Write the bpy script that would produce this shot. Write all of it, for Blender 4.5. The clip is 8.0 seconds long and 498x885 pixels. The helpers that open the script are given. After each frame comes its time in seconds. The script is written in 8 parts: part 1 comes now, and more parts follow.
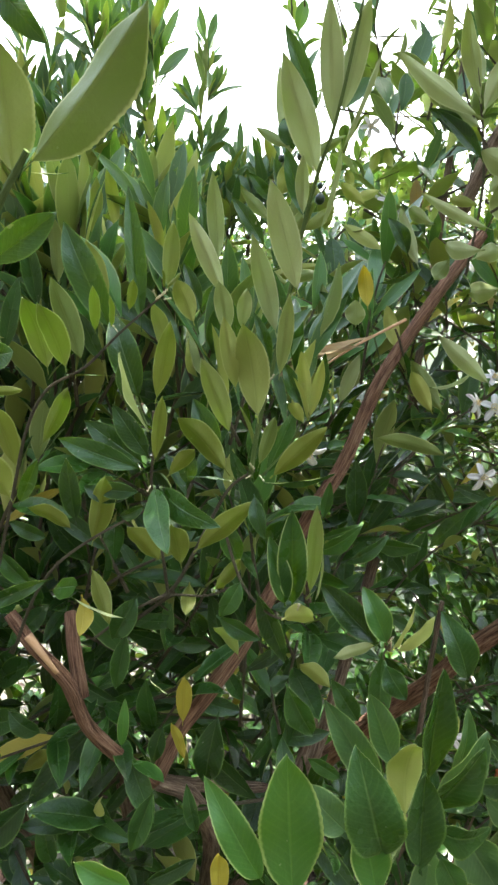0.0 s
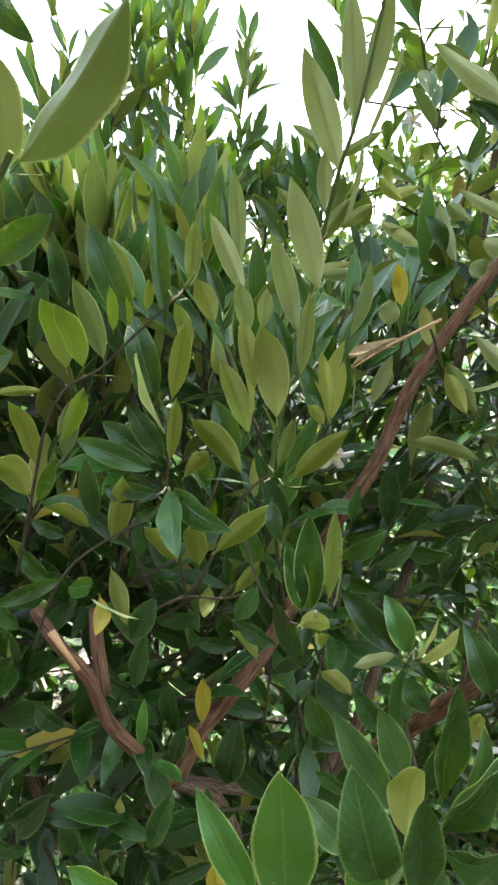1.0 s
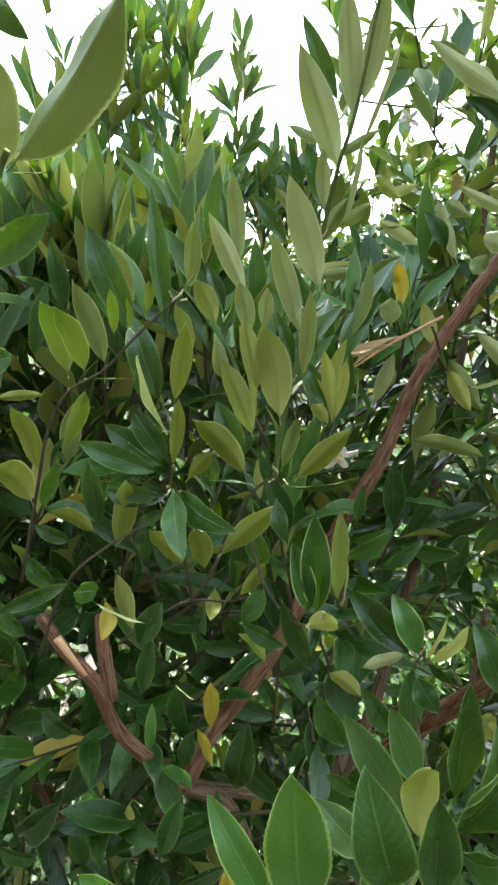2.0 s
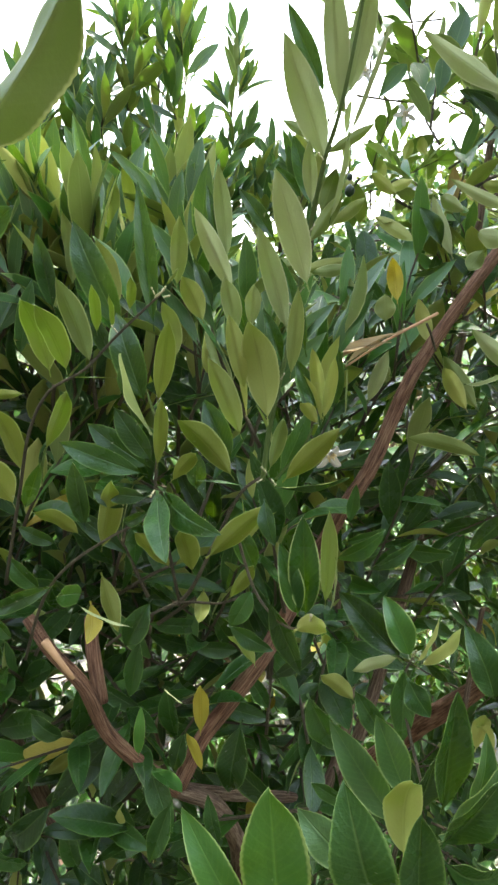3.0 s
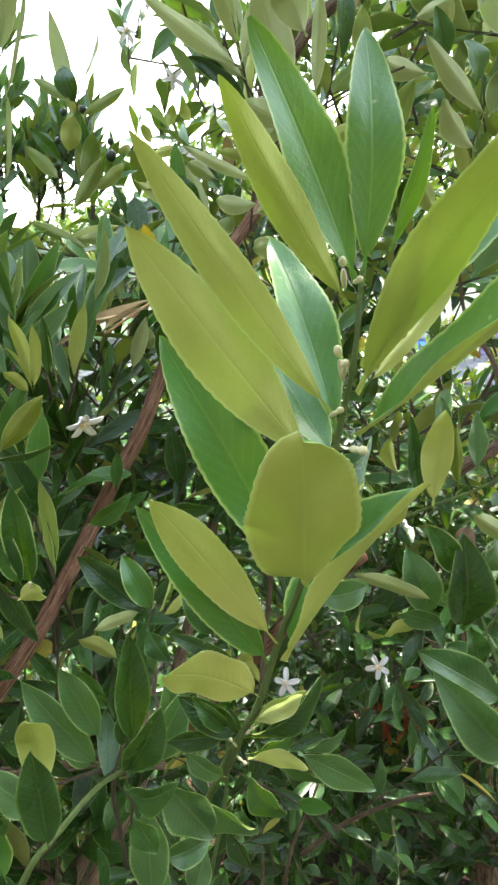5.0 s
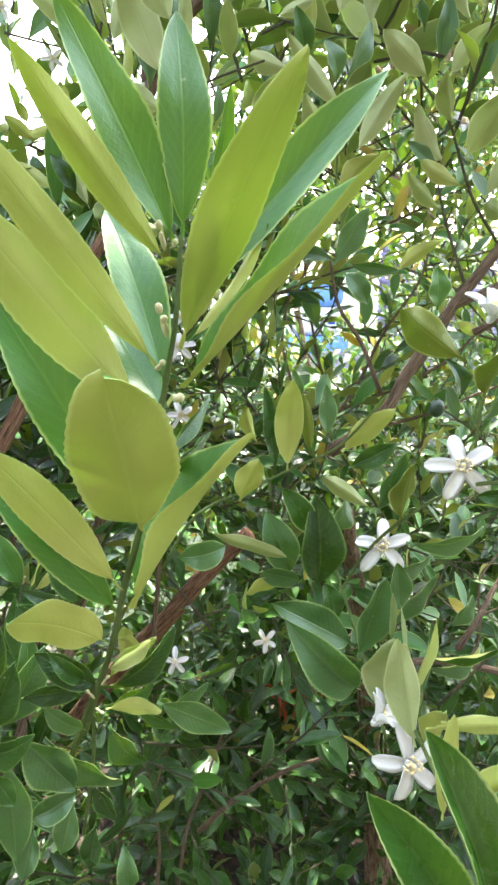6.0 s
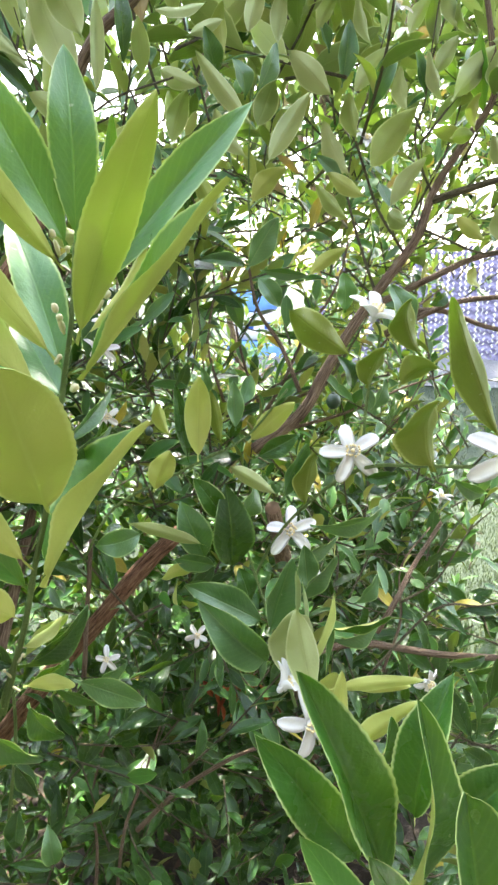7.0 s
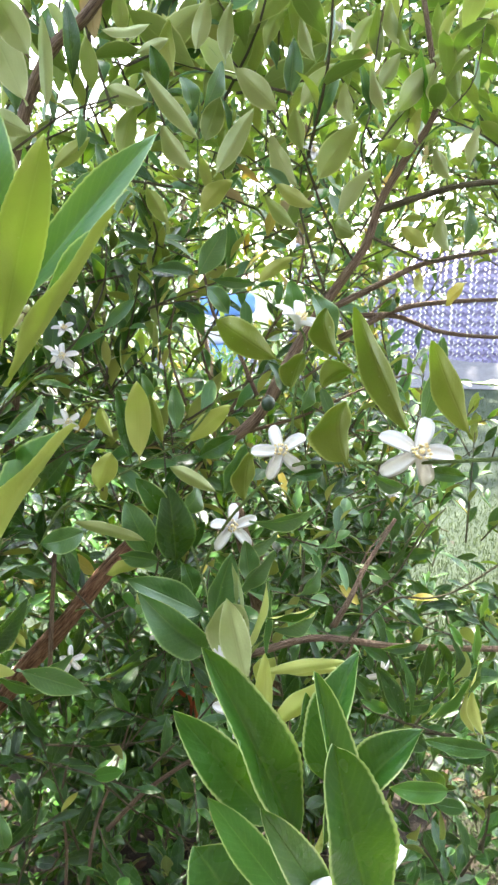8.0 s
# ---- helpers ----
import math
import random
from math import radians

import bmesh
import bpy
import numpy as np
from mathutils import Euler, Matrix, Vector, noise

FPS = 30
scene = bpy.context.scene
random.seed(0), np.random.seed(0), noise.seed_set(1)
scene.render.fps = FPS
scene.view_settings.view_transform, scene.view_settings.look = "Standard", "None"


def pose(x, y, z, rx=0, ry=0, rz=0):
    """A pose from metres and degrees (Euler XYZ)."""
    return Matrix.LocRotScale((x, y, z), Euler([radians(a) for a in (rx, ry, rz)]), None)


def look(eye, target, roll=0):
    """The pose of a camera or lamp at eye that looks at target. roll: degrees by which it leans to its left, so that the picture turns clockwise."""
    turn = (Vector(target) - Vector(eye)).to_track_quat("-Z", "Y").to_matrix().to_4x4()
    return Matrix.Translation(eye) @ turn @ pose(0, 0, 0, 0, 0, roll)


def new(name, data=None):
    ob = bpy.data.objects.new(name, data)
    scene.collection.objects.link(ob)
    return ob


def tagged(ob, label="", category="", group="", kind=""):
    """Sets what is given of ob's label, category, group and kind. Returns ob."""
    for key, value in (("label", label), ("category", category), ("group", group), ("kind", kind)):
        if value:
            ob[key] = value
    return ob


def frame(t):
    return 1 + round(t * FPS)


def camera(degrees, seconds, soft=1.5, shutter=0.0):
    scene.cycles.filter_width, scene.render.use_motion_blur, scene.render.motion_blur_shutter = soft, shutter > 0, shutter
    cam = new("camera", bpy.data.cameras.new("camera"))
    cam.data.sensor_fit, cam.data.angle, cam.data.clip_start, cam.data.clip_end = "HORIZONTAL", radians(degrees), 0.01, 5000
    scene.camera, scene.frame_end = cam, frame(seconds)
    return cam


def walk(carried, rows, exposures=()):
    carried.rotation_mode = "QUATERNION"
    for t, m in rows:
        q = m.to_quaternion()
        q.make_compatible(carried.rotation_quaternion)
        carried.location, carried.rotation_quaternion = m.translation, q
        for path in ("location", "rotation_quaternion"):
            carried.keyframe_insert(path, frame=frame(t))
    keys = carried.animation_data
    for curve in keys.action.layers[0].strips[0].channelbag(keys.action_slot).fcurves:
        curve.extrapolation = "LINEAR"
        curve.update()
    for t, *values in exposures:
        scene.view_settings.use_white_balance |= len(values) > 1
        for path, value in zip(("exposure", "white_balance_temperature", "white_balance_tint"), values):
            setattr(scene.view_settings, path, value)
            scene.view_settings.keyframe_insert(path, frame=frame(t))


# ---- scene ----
cam = camera(44.1, 8.0, soft=2.6)
walk(cam, [
    (0.0, look((0.0380, 0.0438, 1.4188), (-0.0758, 1.9961, 0.9996), 1.21)),
    (0.5, look((0.0500, 0.0490, 1.4201), (-0.2035, 1.9801, 0.9654), 1.79)),
    (1.0, look((0.0500, 0.0500, 1.4200), (-0.2050, 1.9871, 0.9929), 1.19)),
    (1.5, look((0.0480, 0.0499, 1.4190), (-0.2068, 1.9896, 1.0037), 0.29)),
    (3.0, look((0.0550, 0.0588, 1.4180), (-0.2110, 1.9950, 0.9932), -0.15)),
    (3.5, look((0.0630, 0.0598, 1.4177), (-0.1308, 2.0062, 1.0006), -0.83)),
    (4.0, look((0.0890, 0.0558, 1.4177), (0.0975, 2.0026, 0.9595), -1.32)),
    (4.5, look((0.1080, 0.0530, 1.4196), (0.2254, 1.9811, 0.9012), -1.59)),
    (4.7, look((0.1150, 0.0538, 1.4174), (0.2723, 1.9781, 0.8957), -1.66)),
    (5.8, look((0.1378, 0.0339, 1.4090), (0.5453, 1.9222, 0.8913), -0.37)),
    (6.0, look((0.1407, 0.0306, 1.4063), (0.6449, 1.8890, 0.8657), -0.05)),
    (6.5, look((0.1398, 0.0169, 1.4097), (0.7645, 1.8458, 0.8952), 0.83)),
    (7.0, look((0.1487, 0.0034, 1.4059), (0.8382, 1.8062, 0.8819), 0.15)),
    (7.5, look((0.1558, -0.0164, 1.4089), (0.8922, 1.7709, 0.8957), 0.00)),
    (8.0, look((0.1638, -0.0234, 1.4094), (0.9131, 1.7586, 0.8966), -0.16)),
], exposures=[(0.0, 2.91), (3.5, 2.91), (4.5, 2.95), (5.8, 3.45), (6.5, 3.45), (8.0, 3.40)])

# world, sun and exposure
world = bpy.data.worlds.new("sky")
scene.world = world
world.use_nodes = True
wn, wl = world.node_tree.nodes, world.node_tree.links
wn.clear()
sky = wn.new("ShaderNodeTexSky")
sky.sky_type = "NISHITA"
sky.sun_disc = False
sky.sun_elevation, sky.sun_rotation = radians(55), radians(25)
sky.air_density, sky.dust_density, sky.ozone_density = 1.3, 2.5, 1.0
hazy = wn.new("ShaderNodeHueSaturation")
hazy.inputs["Saturation"].default_value = 0.62
back = wn.new("ShaderNodeBackground")
back.inputs["Strength"].default_value = 0.15
wout = wn.new("ShaderNodeOutputWorld")
wl.new(sky.outputs[0], hazy.inputs["Color"])
wl.new(hazy.outputs[0], back.inputs["Color"])
wl.new(back.outputs[0], wout.inputs[0])

sun_data = bpy.data.lights.new("sun", "SUN")
sun_data.energy, sun_data.angle, sun_data.color = 3.8, radians(1), (1.0, 0.94, 0.84)
sun = new("sun", sun_data)
az, el = radians(25), radians(55)
sun.matrix_world = look((math.sin(az) * math.cos(el) * 20, math.cos(az) * math.cos(el) * 20, math.sin(el) * 20), (0, 0, 0))


# ---- materials ----
def rgb(c):
    return (*c, 1.0)


class Nodes:
    """Small helper round a material's node tree."""

    def __init__(self, name):
        self.mat = bpy.data.materials.new(name)
        self.mat.use_nodes = True
        self.n, self.l = self.mat.node_tree.nodes, self.mat.node_tree.links
        self.n.clear()

    def add(self, kind, operation="", blend_type="", data_type="", use_clamp=False):
        node = self.n.new(kind)
        if data_type:
            node.data_type = data_type
        if operation:
            node.operation = operation
            node.use_clamp = use_clamp
        if blend_type:
            node.blend_type = blend_type
        return node

    def put(self, socket, value):
        if isinstance(value, bpy.types.NodeSocket):
            self.l.new(value, socket)
        elif isinstance(value, tuple) and len(value) == 3 and socket.type == "RGBA":
            socket.default_value = rgb(value)
        else:
            socket.default_value = value

    def math(self, op, a, b=0.0, clamp=False):
        node = self.add("ShaderNodeMath", operation=op, use_clamp=clamp)
        self.put(node.inputs[0], a)
        self.put(node.inputs[1], b)
        return node.outputs[0]

    def mix(self, f, a, b, blend="MIX"):
        node = self.add("ShaderNodeMix", data_type="RGBA", blend_type=blend)
        self.put(node.inputs[0], f)
        self.put(node.inputs[6], a)
        self.put(node.inputs[7], b)
        return node.outputs[2]

    def noise(self, scale, detail=3.0, coords=None, rough=0.55):
        node = self.add("ShaderNodeTexNoise")
        node.inputs["Scale"].default_value = scale
        node.inputs["Detail"].default_value = detail
        node.inputs["Roughness"].default_value = rough
        if coords is not None:
            self.l.new(coords, node.inputs["Vector"])
        return node.outputs[0]

    def ramp(self, f, stops):
        node = self.add("ShaderNodeValToRGB")
        el_ = node.color_ramp.elements
        while len(el_) < len(stops):
            el_.new(0.5)
        for e, (p, c) in zip(el_, stops):
            e.position, e.color = p, rgb(c)
        self.put(node.inputs[0], f)
        return node.outputs[0]

    def coords(self, which="Object"):
        return self.add("ShaderNodeTexCoord").outputs[which]

    def position(self):
        return self.add("ShaderNodeNewGeometry").outputs["Position"]

    def chance(self):
        """A random value for each object and each loose piece."""
        a = self.add("ShaderNodeObjectInfo").outputs["Random"]
        b = self.add("ShaderNodeNewGeometry").outputs["Random Per Island"]
        return self.math("FRACT", self.math("ADD", a, b))

    def bump(self, height, strength, distance=0.001):
        node = self.add("ShaderNodeBump")
        node.inputs["Strength"].default_value = strength
        node.inputs["Distance"].default_value = distance
        self.l.new(height, node.inputs["Height"])
        return node.outputs[0]

    def surface(self, colour, rough, normal=None, specular=0.5, translucent=None, share=0.0, metal=0.0, sheen=0.0):
        p = self.add("ShaderNodeBsdfPrincipled")
        self.put(p.inputs["Base Color"], colour)
        self.put(p.inputs["Roughness"], rough)
        p.inputs["Specular IOR Level"].default_value = specular
        p.inputs["Metallic"].default_value = metal
        if normal is not None:
            self.l.new(normal, p.inputs["Normal"])
        out = self.add("ShaderNodeOutputMaterial")
        if translucent is None:
            self.l.new(p.outputs[0], out.inputs[0])
            return self.mat
        tr = self.add("ShaderNodeBsdfTranslucent")
        self.put(tr.inputs["Color"], translucent)
        if normal is not None:
            self.l.new(normal, tr.inputs["Normal"])
        m = self.add("ShaderNodeMixShader")
        m.inputs[0].default_value = share
        self.l.new(p.outputs[0], m.inputs[1])
        self.l.new(tr.outputs[0], m.inputs[2])
        self.l.new(m.outputs[0], out.inputs[0])
        return self.mat


def leaf_material(name, stops, rough, rib, glow, share, gloss=0.5, vein=0.35, rim=None, ribs=0.75, relief=0.55):
    k = Nodes(name)
    uv = k.coords("UV")
    sep = k.add("ShaderNodeSeparateXYZ")
    k.l.new(uv, sep.inputs[0])
    u, v = sep.outputs[0], sep.outputs[1]
    off = k.math("ABSOLUTE", k.math("SUBTRACT", u, 0.5))
    c = k.ramp(k.chance(), stops)
    pos = k.position()
    blotch = k.noise(45.0, 3.0, pos)
    c = k.mix(k.math("MULTIPLY", blotch, 0.5), c, k.mix(1.0, c, (0.55, 0.62, 0.5), "MULTIPLY"))
    fine = k.noise(900.0, 2.0, pos)
    c = k.mix(k.math("MULTIPLY", fine, 0.10), c, rib)
    # side veins that run up from the midrib
    wave = k.math("SINE", k.math("MULTIPLY", k.math("SUBTRACT", v, k.math("MULTIPLY", off, 0.42)), 88.0))
    wave = k.math("POWER", k.math("MULTIPLY", k.math("ADD", wave, 1.0), 0.5), 6.0)
    c = k.mix(k.math("MULTIPLY", wave, vein * 0.25), c, rib)
    mid = k.math("SUBTRACT", 1.0, k.math("MULTIPLY", off, 26.0), True)
    c = k.mix(k.math("MULTIPLY", mid, ribs), c, rib)
    edge = k.math("MULTIPLY", k.math("SUBTRACT", off, 0.440), 26.0, True)
    c = k.mix(k.math("MULTIPLY", edge, 0.85), c, rim or rib)
    # a few pale specks
    speck = k.math("GREATER_THAN", k.noise(330.0, 1.0, pos), 0.78)
    c = k.mix(k.math("MULTIPLY", speck, 0.35), c, (0.55, 0.55, 0.38))
    swell = k.noise(130.0, 2.0, pos)
    tone = k.noise(24.0, 2.0, pos)
    c = k.mix(k.math("MULTIPLY", tone, 0.55), c, k.mix(1.0, c, (1.35, 1.25, 1.0), "MULTIPLY"))
    h = k.math("ADD", k.math("MULTIPLY", wave, 0.07), k.math("ADD", k.math("MULTIPLY", mid, -0.8), k.math("MULTIPLY", fine, 0.5)))
    r = k.math("ADD", rough, k.math("MULTIPLY", k.math("SUBTRACT", blotch, 0.5), 0.25))
    return k.surface(c, r, k.bump(k.math("ADD", h, k.math("MULTIPLY", swell, 1.3)), relief, 0.0008), gloss, k.mix(0.8, c, glow), share)


LEAF_TOP = leaf_material("leaf_upper_side", [(0.0, (0.005, 0.029, 0.006)), (0.5, (0.009, 0.049, 0.008)), (1.0, (0.025, 0.088, 0.013))],
                         0.27, (0.16, 0.26, 0.07), (0.30, 0.54, 0.05), 0.15, 0.33, rim=(0.11, 0.20, 0.05), ribs=0.35)
EDGED_TOP = leaf_material("pale_edged_leaf_upper_side", [(0.0, (0.010, 0.050, 0.011)), (1.0, (0.024, 0.090, 0.015))],
                          0.26, (0.15, 0.27, 0.06), (0.26, 0.54, 0.05), 0.30, 0.36, rim=(0.44, 0.54, 0.22), ribs=0.3)
LEAF_UNDER = leaf_material("leaf_underside", [(0.0, (0.19, 0.26, 0.085)), (0.5, (0.32, 0.39, 0.13)), (1.0, (0.47, 0.51, 0.15))],
                           0.52, (0.38, 0.44, 0.16), (0.60, 0.64, 0.14), 0.42, 0.35, 0.15, rim=(0.66, 0.70, 0.34), ribs=0.45, relief=0.3)
PALE_UNDER = leaf_material("pale_leaf_underside", [(0.0, (0.40, 0.47, 0.22)), (1.0, (0.54, 0.60, 0.30))],
                           0.52, (0.48, 0.55, 0.28), (0.58, 0.68, 0.28), 0.40, 0.35, 0.10, rim=(0.72, 0.76, 0.50), ribs=0.4, relief=0.3)
YOUNG_TOP = leaf_material("young_leaf_upper_side", [(0.0, (0.016, 0.115, 0.007)), (1.0, (0.034, 0.165, 0.010))],
                          0.42, (0.20, 0.40, 0.07), (0.36, 0.60, 0.08), 0.30, 0.85, rim=(0.38, 0.50, 0.16), ribs=0.3, relief=0.3)
YOUNG_UNDER = leaf_material("young_leaf_underside", [(0.0, (0.43, 0.46, 0.125)), (1.0, (0.53, 0.55, 0.165))],
                            0.52, (0.54, 0.60, 0.26), (0.58, 0.60, 0.22), 0.34, 0.30, 0.03, ribs=0.22, relief=0.18)
OLIVE_UNDER = leaf_material("olive_leaf_underside", [(0.0, (0.150, 0.185, 0.030)), (1.0, (0.270, 0.300, 0.055))],
                            0.48, (0.34, 0.38, 0.10), (0.52, 0.56, 0.08), 0.40, 0.35, 0.08, rim=(0.50, 0.55, 0.20), ribs=0.35, relief=0.3)
# lighter copy of LEAF_TOP: sky light and haze put into the leaf colour
LIT_TOP = leaf_material("lit_green_leaf_upper_side", [(0.0, (0.022, 0.085, 0.020)), (1.0, (0.048, 0.125, 0.034))],
                         0.38, (0.20, 0.34, 0.10), (0.26, 0.52, 0.12), 0.24, 0.75, rim=(0.26, 0.38, 0.14), ribs=0.35, relief=0.4)
YELLOW_LEAF = leaf_material("yellowed_leaf", [(0.0, (0.38, 0.325, 0.045)), (1.0, (0.50, 0.47, 0.08))],
                            0.5, (0.55, 0.48, 0.12), (0.72, 0.64, 0.08), 0.35, 0.4)
DRY_LEAF = leaf_material("dry_leaf", [(0.0, (0.46, 0.36, 0.22)), (1.0, (0.58, 0.48, 0.31))],
                         0.7, (0.40, 0.26, 0.12), (0.6, 0.45, 0.2), 0.2, 0.2)
RUST_LEAF = leaf_material("rusty_dead_leaf", [(0.0, (0.16, 0.045, 0.018)), (0.5, (0.34, 0.085, 0.030)), (1.0, (0.48, 0.15, 0.05))],
                          0.65, (0.30, 0.12, 0.05), (0.62, 0.16, 0.04), 0.3, 0.2)
RIM = leaf_material("leaf_margin", [(0.0, (0.34, 0.46, 0.15)), (1.0, (0.46, 0.56, 0.22))], 0.5, (0.46, 0.55, 0.22), (0.5, 0.6, 0.1), 0.3, 0.4)


def bark_material(name, dark, light, red):
    k = Nodes(name)
    pos = k.position()
    sep = k.add("ShaderNodeSeparateXYZ")
    k.l.new(k.coords("UV"), sep.inputs[0])
    comb = k.add("ShaderNodeCombineXYZ")
    k.l.new(k.math("MULTIPLY", sep.outputs[0], 7.0), comb.inputs[0])
    k.l.new(k.math("MULTIPLY", sep.outputs[1], 1.3), comb.inputs[1])
    streak = k.noise(3.6, 7.0, comb.outputs[0], 0.7)
    big = k.noise(22.0, 3.0, pos)
    c = k.ramp(streak, [(0.37, dark), (0.49, red), (0.64, light)])
    c = k.mix(k.math("MULTIPLY", big, 0.5), c, k.mix(1.0, c, (0.5, 0.52, 0.45), "MULTIPLY"))
    return k.surface(c, 0.85, k.bump(streak, 1.0, 0.010), 0.25)


BARK = bark_material("brown_bark", (0.10, 0.063, 0.042), (0.46, 0.34, 0.23), (0.27, 0.178, 0.115))
BARK_RED = bark_material("reddish_bark", (0.085, 0.041, 0.024), (0.53, 0.32, 0.19), (0.30, 0.150, 0.085))
GREEN_TWIG = bark_material("green_twig", (0.11, 0.18, 0.04), (0.32, 0.40, 0.13), (0.22, 0.32, 0.08))
BROWN_TWIG = bark_material("brown_twig", (0.06, 0.052, 0.03), (0.30, 0.24, 0.14), (0.16, 0.135, 0.075))


def plain(name, a, b, scale, rough, bump=0.2, dist=0.002, gloss=0.4, translucent=None, share=0.0):
    k = Nodes(name)
    pos = k.position()
    n1, n2 = k.noise(scale, 5.0, pos), k.noise(scale * 7.0, 3.0, pos)
    c = k.mix(n1, a, b)
    c = k.mix(k.math("MULTIPLY", n2, 0.4), c, k.mix(1.0, c, (0.6, 0.6, 0.58), "MULTIPLY"))
    return k.surface(c, rough, k.bump(n2, bump, dist), gloss, translucent, share)


PETAL = plain("white_petal", (0.80, 0.79, 0.76), (0.86, 0.85, 0.82), 160.0, 0.5, 0.15, 0.0005, 0.3, (0.85, 0.83, 0.78), 0.3)
STAMEN = plain("cream_anther", (0.80, 0.62, 0.25), (0.86, 0.76, 0.50), 300.0, 0.6)
BUD = plain("cream_bud", (0.46, 0.50, 0.22), (0.62, 0.50, 0.34), 200.0, 0.5, 0.2, 0.0006)
FRUIT = plain("dark_green_fruit", (0.010, 0.022, 0.012), (0.022, 0.045, 0.016), 220.0, 0.35, 0.3, 0.0006)
CUT_WOOD = plain("split_wood", (0.50, 0.28, 0.13), (0.62, 0.40, 0.22), 120.0, 0.75, 0.5)


# ---- building helpers ----
PLACE = {}


def link(name, data, parent=None, world=None, label=""):
    """One object; world is its place in the world, kept when it has a parent."""
    ob = new(name, data)
    world = world or Matrix.Identity(4)
    PLACE[ob] = world
    if parent is None:
        ob.matrix_world = world
    else:
        ob.parent = parent
        ob.matrix_parent_inverse = PLACE[parent].inverted()
        ob.matrix_basis = world
    return tagged(ob, label)


def part(name, bm, material, parent, label=""):
    me = bpy.data.meshes.new(name)
    bm.to_mesh(me)
    bm.free()
    me.materials.append(material)
    me.shade_smooth()
    return link(name, me, parent, None, label)


def raw_mesh(name, verts, faces, mats, mat_index=None, uvs=None, smooth=True):
    """A mesh from arrays; uvs holds one pair per corner."""
    me = bpy.data.meshes.new(name)
    me.from_pydata(verts, [], faces)
    for m in mats:
        me.materials.append(m)
    if mat_index is not None:
        me.polygons.foreach_set("material_index", mat_index)
    if uvs is not None:
        me.uv_layers.new(name="uv").data.foreach_set("uv", np.asarray(uvs, dtype=np.float32).ravel())
    if smooth:
        me.shade_smooth()
    me.update()
    return me


def outline(v, blunt):
    """Half width of a leaf at the share v of its length, 1 at the widest."""
    v = min(1.0, max(0.0, v)) ** 0.93
    return max(0.0, 1 - abs(2 * v - 1) ** 2.1) ** (1.5 - 1.5 * blunt)


def leaf_shape(blunt, fold, curl, nu, nv, thick, wavy=0.0):
    """A leaf one long along y, one wide, upper side to +z: two skins joined at the margin."""
    verts, faces, mats, uvs = [], [], [], []
    rows_top, rows_low = [], []
    stalk = 0.07
    for j in range(nv + 1):
        v = j / nv
        if v < stalk:
            hw = 0.030
        else:
            hw = 0.5 * max(outline((v - stalk) / (1 - stalk), blunt), 0.03 if j < nv else 0.012)
        if wavy and 0.1 < v < 0.97:
            hw *= 1.0 + 0.015 * (1 if j % 2 else -1)
        top, low = [], []
        for i in range(nu + 1):
            s = 2.0 * i / nu - 1.0
            x = hw * s * math.cos(fold)
            z = hw * abs(s) * math.sin(fold) * (1 - 0.25 * abs(s))
            z += curl * 4 * v * (1 - v) * 0.25 - curl * 0.06 * v
            z += wavy * 0.035 * math.sin(v * 13 + s * 1.3) * abs(s)
            edge = abs(s) > 0.999
            t = thick * (0.15 if (edge and nu <= 2) else (0.5 if edge else 1.0))
            top.append(len(verts))
            verts.append((x, v, z + t))
            low.append(len(verts))
            verts.append((x, v, z - t))
        rows_top.append(top)
        rows_low.append(low)
    def uv(i, j):
        return (i / nu, j / nv)
    for j in range(nv):
        for i in range(nu):
            a, b = rows_top[j], rows_top[j + 1]
            faces.append((a[i], a[i + 1], b[i + 1], b[i]))
            mats.append(0)
            uvs += [uv(i, j), uv(i + 1, j), uv(i + 1, j + 1), uv(i, j + 1)]
            a, b = rows_low[j], rows_low[j + 1]
            faces.append((a[i], b[i], b[i + 1], a[i + 1]))
            mats.append(1)
            uvs += [uv(i, j), uv(i, j + 1), uv(i + 1, j + 1), uv(i + 1, j)]
        if nu > 2:
            for i in (0, nu):
                four = [verts[q] for q in (rows_top[j][i], rows_top[j + 1][i], rows_low[j][i], rows_low[j + 1][i])]
                t0 = len(verts)
                t1, l0, l1 = t0 + 1, t0 + 2, t0 + 3
                verts += four
                faces.append((t0, t1, l1, l0) if i == 0 else (t0, l0, l1, t1))
                mats.append(2)
                uvs += [(0.3, j / nv)] * 4
    return verts, faces, mats, uvs


# "soft" and "olive" wear the lighter, lit copy on their upper side
LOOKS = {
    "green": (LEAF_TOP, LEAF_UNDER, RIM), "pale": (LEAF_TOP, PALE_UNDER, RIM), "young": (YOUNG_TOP, YOUNG_UNDER, RIM), "edged": (EDGED_TOP, YOUNG_UNDER, RIM),
    "olive": (LIT_TOP, OLIVE_UNDER, RIM), "soft": (LIT_TOP, LEAF_UNDER, RIM), "yellow": (YELLOW_LEAF, YELLOW_LEAF, YELLOW_LEAF), "dry": (DRY_LEAF, DRY_LEAF, DRY_LEAF), "rust": (RUST_LEAF, RUST_LEAF, RUST_LEAF),
}
LEAF_MESHES = {}


def leaf_mesh(look_name, blunt, fold, curl):
    key = (look_name, blunt, fold, curl)
    if key not in LEAF_MESHES:
        v, f, m, uv = leaf_shape(blunt, radians(fold), curl, 6, 42, 0.0035, 1.0)
        LEAF_MESHES[key] = raw_mesh("leaf", v, f, LOOKS[look_name], m, uv)
    return LEAF_MESHES[key]


